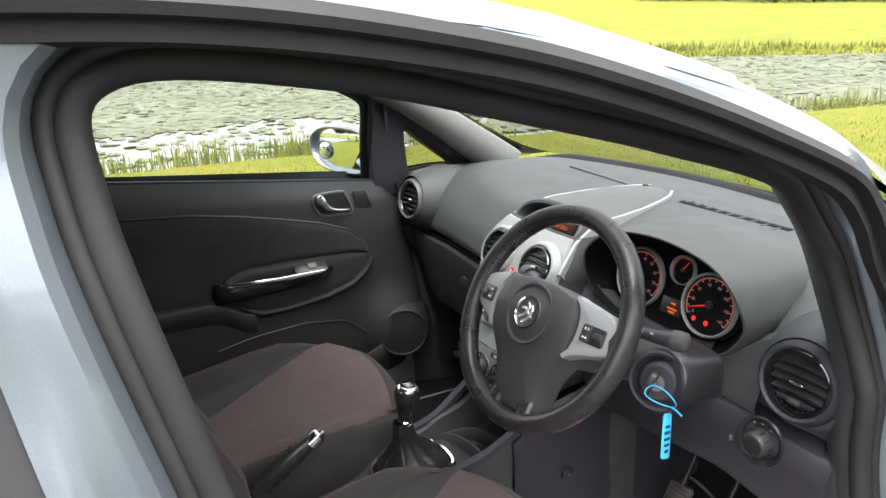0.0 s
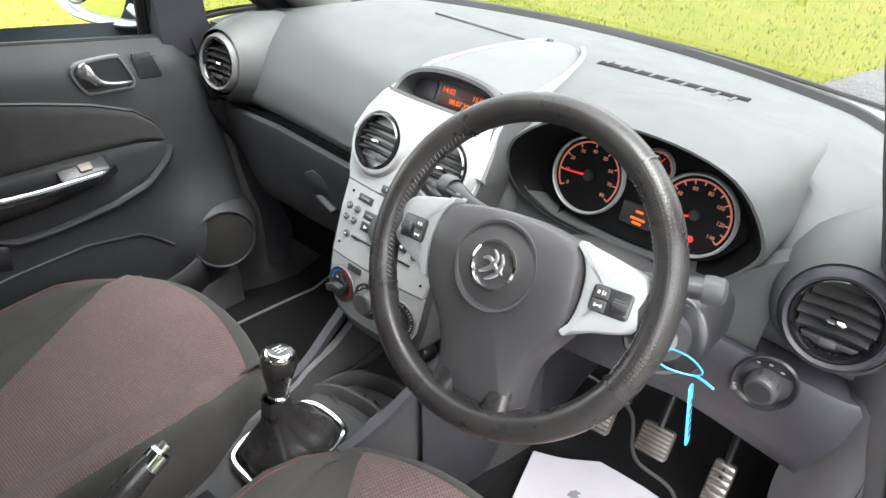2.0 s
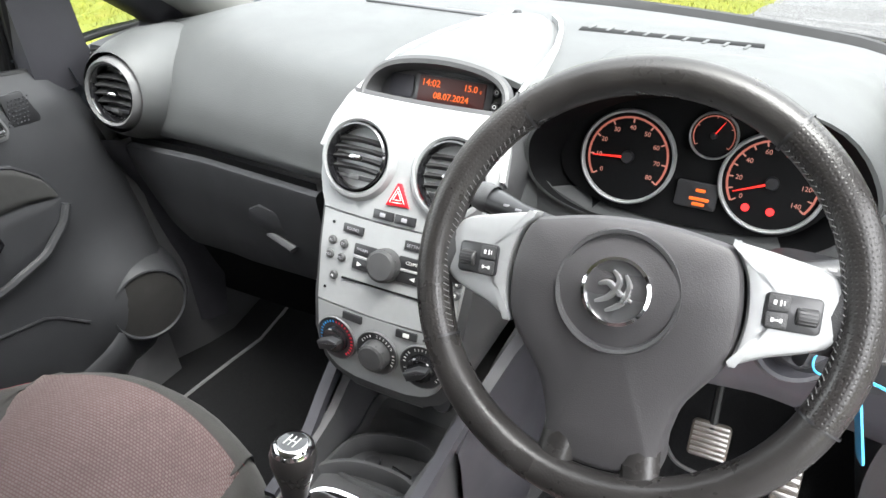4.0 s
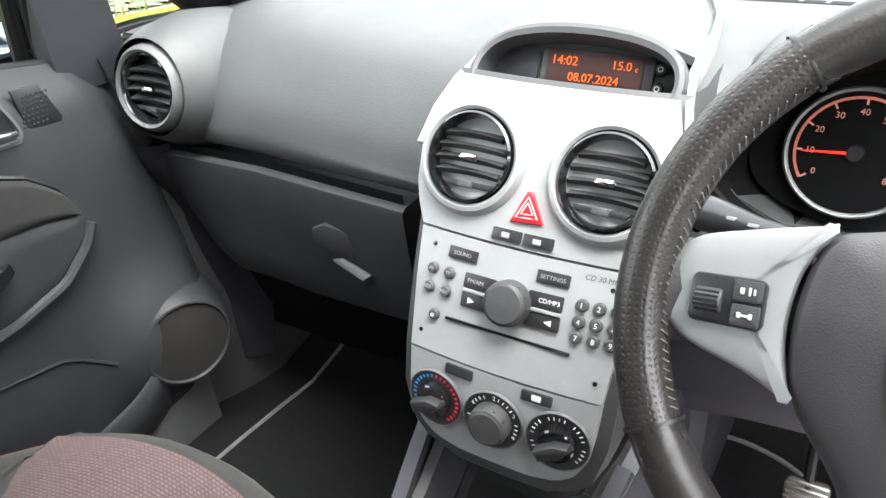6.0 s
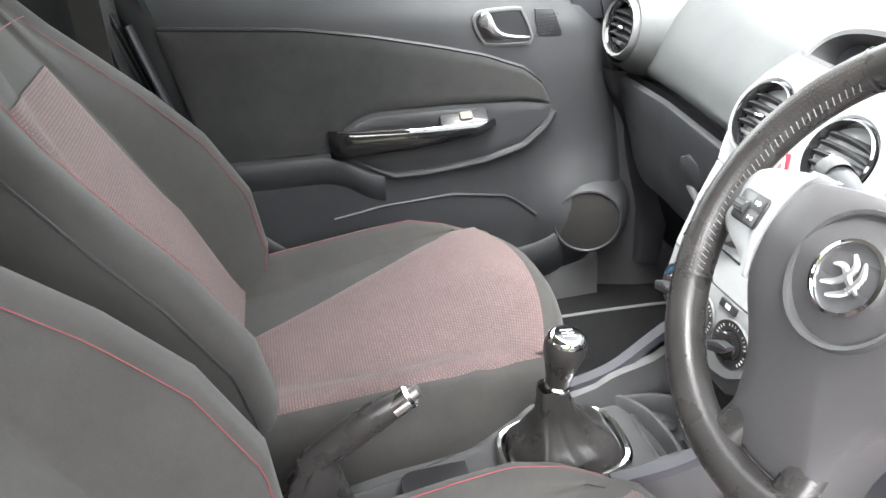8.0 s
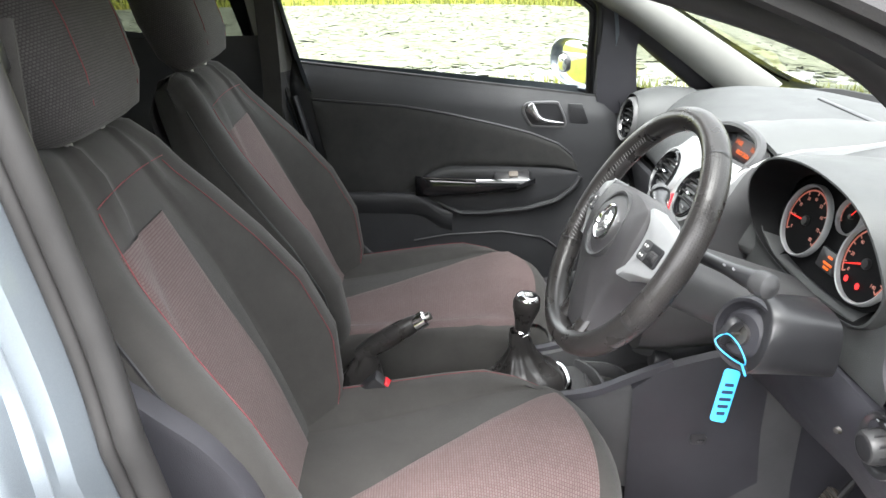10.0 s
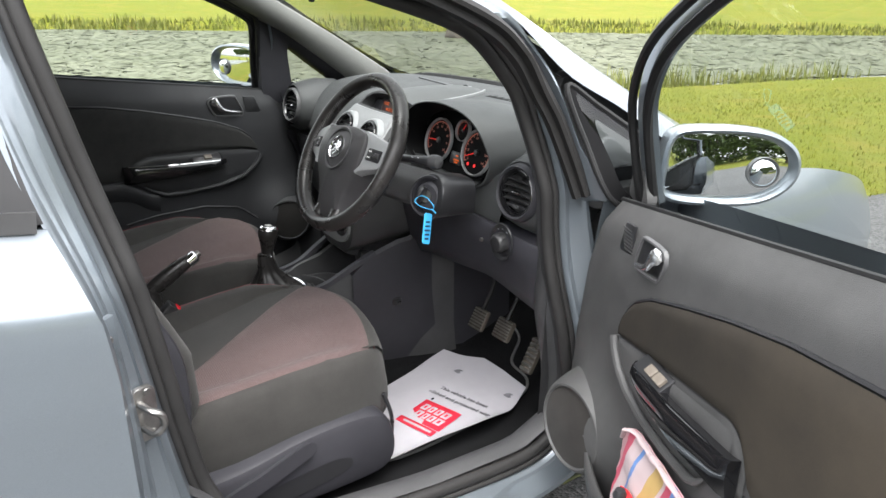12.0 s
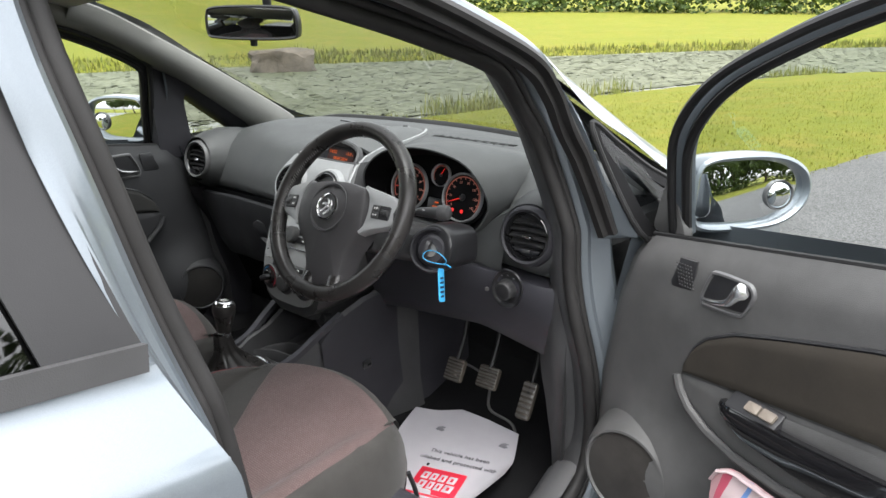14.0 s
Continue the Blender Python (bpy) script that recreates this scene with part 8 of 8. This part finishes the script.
        zt = lerp(u, [0.25, 0.316, 0.45, 0.56, 0.70, 0.842, 0.90, 0.935], [0.448, 0.432, 0.436, 0.450, 0.485, 0.540, 0.590, 0.650]) if near else lerp(u, [0.20, 0.27, 0.40, 0.50, 0.62, 0.74, 0.81, 0.88], [0.430, 0.412, 0.408, 0.420, 0.435, 0.455, 0.490, 0.560])
        swell = math.sin(math.pi * min(1, max(0, f * 0.94 + 0.03))) ** 0.5
        nt = 0.088 + 0.064 * swell
        rows.append([D(u, nt - 0.012, zt - 0.05), D(u, nt - 0.008, zt - 0.004), D(u, nt - 0.002, zt + 0.003), D(u, nt + 0.004, zt - 0.004), D(u, nt + 0.002, zt - 0.04), D(u, nt - 0.010, 0.33), D(u, max(0.05, nt - 0.050), 0.275)])
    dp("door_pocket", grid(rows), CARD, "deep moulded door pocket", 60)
    if s < 0:
        dp("pocket_line", tube([on(u, lerp(u, [0.27, 0.33, 0.45, 0.60, 0.70], [0.47, 0.518, 0.540, 0.535, 0.520]), 0.001) for u in np.linspace(0.27, 0.70, 20)], 0.003, False, 6), SMOOTH)

    # window frame and glass
    way = [(0.190, 0.905), (0.206, 1.0), (0.240, 1.105), (0.340, 1.196), (0.505, 1.268), (0.68, 1.320), (0.83, 1.354), (0.985, 1.372), (1.062, 1.345), (1.050, 1.18), (1.030, 1.030)]
    top_end = 8
    if not near:
        way = [(0.187, 0.905), (0.199, 1.02), (0.206, 1.128), (0.226, 1.164), (0.312, 1.209), (0.412, 1.250), (0.52, 1.285), (0.68, 1.325)] + way[6:]
        top_end = 10
    path = [D(p.x, 0.755 - side_x(p.y) - 0.022, p.y) for p in spline([(u, z, 0) for u, z in way], 80)]
    dp("window_frame", ribbon(path, [(-0.012, -0.010), (-0.014, 0.016), (0.009, 0.020), (0.014, 0.014), (0.014, -0.010)] if s > 0 else [(-0.014, 0.010), (0.014, 0.010), (0.014, -0.014), (0.009, -0.020), (-0.014, -0.016)], up=(1, 0, 0)), PAINT if s > 0 else CARD, "painted window frame")
    inner = [D(p.x, 0.755 - side_x(p.y) - 0.016, p.y) for p in spline([(u + (0.5 - u) * 0.045, z - 0.016, 0) for u, z in way], 60)]
    dp("glass_run", tube(inner, 0.009, False, 8), RUBBER, "black rubber glass run")
    outer_seal = [D(p.x, 0.755 - side_x(p.y) + 0.004, p.y) for p in spline([(u, z, 0) for u, z in way], 60)]
    dp("frame_seal", tube(outer_seal, 0.008, False, 8), RUBBER)
    rows = []
    for u in np.linspace(0.205, 1.030, 20):
        top = lerp(u, [q[0] for q in way[:top_end]], [q[1] for q in way[:top_end]])
        rows.append([D(u, 0.755 - side_x(z) - 0.020, z) for z in np.linspace(belt_u(u) - 0.02, top, 8)])
    g = dp("window_glass", grid(rows), GLASS, "raised clear window glass")
    g.visible_shadow = False
    for du, w in ((0.0, 0.026), (0.008, 0.018), (0.016, 0.026)):
        dp("glass_mark", block(0.0025, w, 0.0005, 0.001, facing(D(0.975 - du * 0.9, 0.755 - side_x(1.06) - 0.0185, 1.068), V(-s, 0, 0), (0, 0, 1)) @ pose(0, 0, 0, 0, 0, 84)), GREY_INK)
    dp("waist_seal", tube([D(u, 0.036, belt_u(u) - 0.001) for u in np.linspace(0.17, 1.03, 20)], 0.0055, False, 8), RUBBER)
    if near:
        dp("mirror_sail", plate([(p.x, p.y) for p in spline([(x, y, 0) for x, y in ((-0.03, 0.0), (0.045, 0.0), (0.03, 0.05), (0.012, 0.10), (-0.006, 0.10), (-0.028, 0.04))], 24, True)], 0.02, 0.004, facing(D(0.172, 0.012, 0.905), V(-s, 0, 0), (0, 0, 1))), CARD)

    # mirror
    c = D(0.222, -0.140, 0.974)
    shape = [(-0.100, -0.052), (-0.03, -0.064), (0.05, -0.060), (0.095, -0.035), (0.110, 0.0), (0.096, 0.036), (0.05, 0.060), (-0.03, 0.066), (-0.092, 0.056), (-0.106, 0.0)]
    out = [(s * p.x * 1.14, p.y * 1.10) for p in spline([(x, y, 0) for x, y in shape], 44, True)]
    if s < 0:
        out = out[::-1]
    m_m = facing(c, V(-s * (0.22 if s > 0 else 0.36), -1, 0.01), (0, 0, 1))
    rows = [[m_m @ V(x, y, h) for x, y in offset(out, o)] for o, h in ((-0.012, -0.010), (-0.010, 0.004), (-0.004, 0.010), (0.002, 0.006), (0.004, -0.015), (0.0, -0.05), (-0.018, -0.090), (-0.045, -0.115))]
    rows.append([m_m @ V(x * 0.2, y * 0.2, -0.125) for x, y in out])
    housing = dp("mirror_housing", grid(rows, close_u=True), PAINT, "silver-blue door mirror")
    dp("mirror_glass", plate(offset(out, -0.011), 0.004, 0.0005, m_m @ Matrix.Translation((0, 0, -0.004))), MIRROR, "door mirror glass")
    m_b = m_m @ Matrix.Translation((s * 0.064, -0.010, -0.003))
    dp("blind_spot_mirror", lathe([(0.0275, 0.0), (0.026, 0.004), (0.02, 0.0085), (0.011, 0.0115), (0.0, 0.0125)], m_b, 36, False), MIRROR, "small round stick-on mirror")
    dp("blind_spot_rim", lathe([(0.0295, -0.001), (0.029, 0.005), (0.027, 0.004)], m_b, 36, False), SILVER_DARK)
    dp("mirror_arm", tube([D(0.165, 0.0, 0.925), D(0.165, -0.03, 0.930), D(0.17, -0.07, 0.945)], 0.03, False, 12, 0.55), PAINT)
    return door


front_door(-1, Matrix.Translation((-0.755, 0.14, 0)), "closed front door, charcoal card and clear window")
M_DOOR = Matrix.Translation((0.755, 0.14, 0)) @ Matrix.Rotation(radians(65), 4, "Z") @ Matrix.Rotation(radians(-2.7), 4, "X")
front_door(1, M_DOOR, "driver's door standing open, charcoal card worn brown")

# shopping bag and red pouch in the driver's door pocket
bag = thing("plastic_bag", tuple(M_DOOR @ V(-0.11, -0.5, 0.36)), "printed pink, white, blue and yellow plastic bag in the door pocket", "bag")
BAG = Nodes("striped_bag")
split = BAG.n("SeparateXYZ")
BAG.l(BAG.coord("UV"), split.inputs[0])
lean = BAG.n("Math")
lean.operation = "MULTIPLY_ADD"
lean.inputs[1].default_value = 0.30
BAG.l(split.outputs["X"], lean.inputs[0])
BAG.l(split.outputs["Y"], lean.inputs[2])
span = BAG.n("Math")
span.operation = "MULTIPLY"
span.inputs[1].default_value = 2.5
BAG.l(lean.outputs[0], span.inputs[0])
stripes = BAG.n("ValToRGB")
stripes.color_ramp.interpolation = "CONSTANT"
WHITE_F, PALE_F, ROSE_F, BLUE_F, SAND_F = (0.52, 0.42, 0.43), (0.50, 0.30, 0.32), (0.50, 0.09, 0.14), (0.13, 0.24, 0.50), (0.48, 0.33, 0.13)
for k, (p, c) in enumerate(((0.0, PALE_F), (0.07, ROSE_F), (0.11, WHITE_F), (0.19, BLUE_F), (0.21, WHITE_F), (0.30, SAND_F), (0.38, WHITE_F), (0.41, ROSE_F), (0.45, BLUE_F), (0.475, ROSE_F), (0.52, BLUE_F), (0.545, ROSE_F), (0.58, PALE_F), (0.80, BLUE_F), (0.825, PALE_F), (0.93, SAND_F))):
    e = stripes.color_ramp.elements[k] if k < 2 else stripes.color_ramp.elements.new(p)
    e.position, e.color = p, (*c, 1)
BAG.l(span.outputs[0], stripes.inputs[0])
BAG.set(Base_Color=stripes.outputs[0], Roughness=0.35)
rows = []
for f in np.linspace(0, 1, 22):
    u = 0.425 + 0.345 * f
    zt = lerp(f, [0, 0.06, 0.12, 0.35, 0.62, 0.9, 1], [0.560, 0.592, 0.594, 0.592, 0.584, 0.552, 0.53])
    zb = lerp(f, [0, 0.3, 1], [0.42, 0.40, 0.43])
    rows.append([M_DOOR @ V(-(0.108 + 0.022 * g + 0.008 * noise.noise(V(u * 26, g * 5, 2)) + 0.010 * noise.noise(V(u * 9, g * 3, 7))), -u, zt + (zb - zt) * g) for g in np.linspace(0, 1, 14)])
part("bag_sheet", grid(rows, thick=0.004, side=M_DOOR.to_3x3() @ V(0.6, 0, 0)), BAG.m, bag, sharp=70)
hem = [r[0] + M_DOOR.to_3x3() @ V(-0.004, 0, -0.003) for r in rows]
part("bag_hem", tube(hem, 0.0055, False, 8, 0.6, taper=lambda f: 0.8 + 0.35 * math.sin(23 * f) ** 2), plain("crinkled_film", (0.50, 0.40, 0.41), 0.3), bag, "crinkled pale top edge of the bag")
pouch = thing("pouch", tuple(M_DOOR @ V(-0.13, -0.52, 0.42)), "small red drawstring pouch", "pouch")
rows = []
for f in np.linspace(0, 1, 12):
    r = lerp(f, [0, 0.2, 0.6, 0.85, 0.93, 1], [0.02, 0.042, 0.045, 0.022, 0.014, 0.022])
    rows.append([M_DOOR @ V(-0.137 + r * 0.35 * math.cos(a), -0.530 + 0.02 * f + r * (1 + 0.08 * math.sin(5 * a)) * math.sin(a), 0.425 + 0.082 * f) for a in (2 * math.pi * j / 24 for j in range(24))])
part("pouch_body", grid(rows, close_u=True, cap=True), plain("red_cloth", (0.55, 0.015, 0.02), 0.7), pouch, sharp=70)
part("cord_lock", lathe([(0.010, -0.008), (0.012, 0.0), (0.008, 0.010), (0.0, 0.011)], M_DOOR @ pose(-0.147, -0.508, 0.506), 16), SMOOTH, pouch)

# ---- floor: mats, protective paper, pedals ----
for x0, nm in ((0.29, "driver"), (-0.36, "passenger")):
    mat = thing("floor_mat", (x0, 0.0, 0.234), "black carpet floor mat with grey edge binding", "floor mat", "floor mats")
    pts = [(-0.19, -0.34), (0.20, -0.34), (0.22, 0.0), (0.17, 0.20), (0.06, 0.235), (0.0, 0.31), (-0.12, 0.33), (-0.19, 0.28)]
    edge = spline([(x0 + x, y, 0.238) for x, y in pts], 60, True)
    laid = lambda p: V(p.x, p.y, lerp(p.y, [0.0, 0.20, 0.42], [0.237, 0.238, 0.340]))
    edge = [laid(p) for p in edge]
    c = V(x0, -0.02, 0.240)
    part("mat_carpet", grid([[laid(p.lerp(c, k)) for p in edge] for k in (0, 0.15, 0.3, 0.5, 0.75, 0.97)], close_u=True), CARPET, mat)
    part("binding", tube(edge, 0.0042, True, 7), plain("grey_binding", (0.11, 0.11, 0.11), 0.8), mat, "grey edge binding")

paper = thing("paper_mat", (0.38, -0.05, 0.246), "white protective paper floor cover printed in red and grey", "paper mat")
pts = [(0.196, 0.102), (0.309, 0.165), (0.400, 0.168), (0.496, 0.163), (0.549, 0.059), (0.580, -0.02), (0.575, -0.167), (0.560, -0.335), (0.44, -0.37), (0.31, -0.29), (0.249, -0.077)][::-1]
edge = [V(*p, 0.252).lerp(V(*q, 0.252), k / 7) for p, q in zip(pts, pts[1:] + pts[:1]) for k in range(7)]
c = V(0.38, -0.06, 0.252)


def paper_z(p):
    return V(p.x, p.y, 0.254 + 0.004 * noise.noise(V(p.x * 9, p.y * 9, 4)) + 0.034 * smooth(0.10, 0.24, p.y) + 0.012 * smooth(0.26, 0.18, p.x) + 0.05 * smooth(0.53, 0.60, p.x))


part("sheet", grid([[paper_z(p.lerp(c, k)) for p in edge] for k in (0, 0.06, 0.2, 0.4, 0.6, 0.8, 0.98)], close_u=True), PAPER, paper, sharp=80)


def on_paper(x, y, turn=10):
    z = paper_z(V(x, y, 0)).z + 0.0022
    return facing((x, y, z), (-0.03, -0.03, 1), (0, 1, 0), turn)


lettering("This vehicle has been", 0.0185, on_paper(0.424, 0.010, 16), DARK_INK, paper)
lettering("polished and protected with", 0.0185, on_paper(0.435, -0.018, 16), DARK_INK, paper)
M_LOGO, M_BAND = on_paper(0.447, -0.105, 16), on_paper(0.464, -0.166, 16)
part("red_panel", plate(rrect(0.118, 0.092, 0.002), 0.001, 0.0003, M_LOGO), RED_INK, paper, "red printed panel")
part("red_panel", plate(rrect(0.118, 0.024, 0.002), 0.001, 0.0003, M_BAND), RED_INK, paper)
for y, shapes in ((0.016, ((-0.036, 0.018), (-0.014, 0.016), (0.008, 0.016), (0.032, 0.020))), (-0.016, ((-0.032, 0.018), (-0.010, 0.014), (0.010, 0.016), (0.034, 0.022)))):
    for x, w in shapes:
        part("white_shape", plate([(x + w * a + 0.08 * b, y + b) for a, b in ((-0.5, -0.013), (0.5, -0.013), (0.5, 0.013), (-0.5, 0.013))], 0.0006, 0.0002, M_LOGO @ Matrix.Translation((0, 0, 0.0009))), PAPER, paper)
        part("red_notch", plate([(x + w * a, y + b) for a, b in ((-0.16, -0.006), (0.16, -0.006), (0.16, 0.006), (-0.16, 0.006))], 0.0006, 0.0002, M_LOGO @ Matrix.Translation((0, 0, 0.0014))), RED_INK, paper)
part("white_bar", plate(rrect(0.090, 0.008, 0.002), 0.0006, 0.0002, M_BAND @ Matrix.Translation((0.004, 0, 0.0009))), PAPER, paper)
for x, y in ((0.311, 0.073), (0.486, 0.112)):
    part("grey_emblem", plate([(-0.012, -0.008), (0.006, -0.010), (0.012, -0.004), (0.004, 0.002), (0.010, 0.009), (-0.002, 0.011), (-0.010, 0.004)], 0.0006, 0.0002, on_paper(x, y)), plain("pale_grey_print", (0.17, 0.17, 0.185), 0.6), paper)
lettering("m", 0.02, on_paper(0.53, -0.29, 11), GREY_INK, paper)

pedals = thing("pedals", (0.4, 0.2, 0.45), "worn ribbed steel and rubber clutch, brake and accelerator pedals", "pedals")
for x, y, z, w, h, nm in ((0.292, 0.150, 0.393, 0.055, 0.062, "clutch_pedal"), (0.402, 0.150, 0.408, 0.060, 0.058, "brake_pedal"), (0.522, 0.150, 0.385, 0.038, 0.095, "accelerator_pedal")):
    m = facing((x, y, z), (0.05, -0.86, 0.5))
    pd = part(nm, block(w, h, 0.012, 0.008, m), plain("worn_brown_rubber", (0.085, 0.073, 0.060), 0.55, 0, 0.3, 60), pedals, "worn ribbed pedal pad")
    for k in range(7):
        part("rib", block(w * 0.88, h * 0.075, 0.003, 0.001, m @ Matrix.Translation((0, -h * 0.42 + k * h * 0.14, 0.0025))), STEEL, pd)
    part("pedal_arm", tube([(x, y + 0.012, z + 0.01), (x - 0.004, y + 0.05, z + 0.07), (x - 0.012, y + 0.10, z + 0.20)], 0.007, False, 8), RUBBER, pd)

# sill kick plates and footwell sides
for s in (1, -1):
    rows = []
    for y in np.linspace(0.03, -0.80, 22):
        z = lerp(y, [-0.80, -0.66, -0.55, -0.294, -0.06, 0.03], [0.56, 0.40, 0.362, 0.330, 0.322, 0.36])
        rows.append([(s * 0.742, y, z - 0.004), (s * 0.722, y, z + 0.004), (s * 0.690, y, z - 0.006), (s * 0.665, y, z - 0.04), (s * 0.655, y, 0.232)])
    part("kick_plate", grid(rows), TRIM, car, "charcoal plastic sill trim", sharp=55)
    rows = []
    for y in np.linspace(0.02, 0.50, 10):
        rows.append([(s * lerp(y, [0.02, 0.12, 0.5], [0.70, 0.665, 0.60]), y, z) for z in np.linspace(0.23, 0.80, 8)])
    part("footwell_side", grid(rows), TRIM, car)

# rear-view mirror
rear_mirror = thing("rear_view_mirror", (-0.01, -0.135, 1.335), "black interior rear-view mirror under the roof", "mirror")
m = facing((-0.030, -0.168, 1.281), (0.34, -1, -0.05), (0, 0, 1))
shell = [(p.x, p.y) for p in spline([(x, y, 0) for x, y in ((-0.118, -0.020), (-0.10, -0.031), (0.0, -0.034), (0.10, -0.031), (0.118, -0.020), (0.116, 0.020), (0.095, 0.033), (0.0, 0.036), (-0.095, 0.033), (-0.116, 0.020))], 48, True)]
sh = part("mirror_shell", grid([[m @ V(x, y, h) for x, y in offset(shell, o)] for o, h in ((-0.004, 0.0), (0.0, 0.004), (0.003, 0.0), (0.0, -0.018), (-0.015, -0.032))] + [[m @ V(x * 0.1, y * 0.1, -0.038) for x, y in shell]], close_u=True), SMOOTH, rear_mirror)
part("mirror_glass", plate(offset(shell, -0.003), 0.003, 0.0005, m @ Matrix.Translation((0, 0, 0.001))), MIRROR, sh)
part("mirror_stem", tube([m @ V(0, 0.0, -0.03), V(-0.02, -0.125, 1.30), V(-0.01, -0.135, 1.335)], 0.010, False, 10), SMOOTH, rear_mirror)
part("dip_tab", block(0.014, 0.02, 0.008, 0.003, m @ Matrix.Translation((0.0, -0.040, 0.0))), SMOOTH, sh)
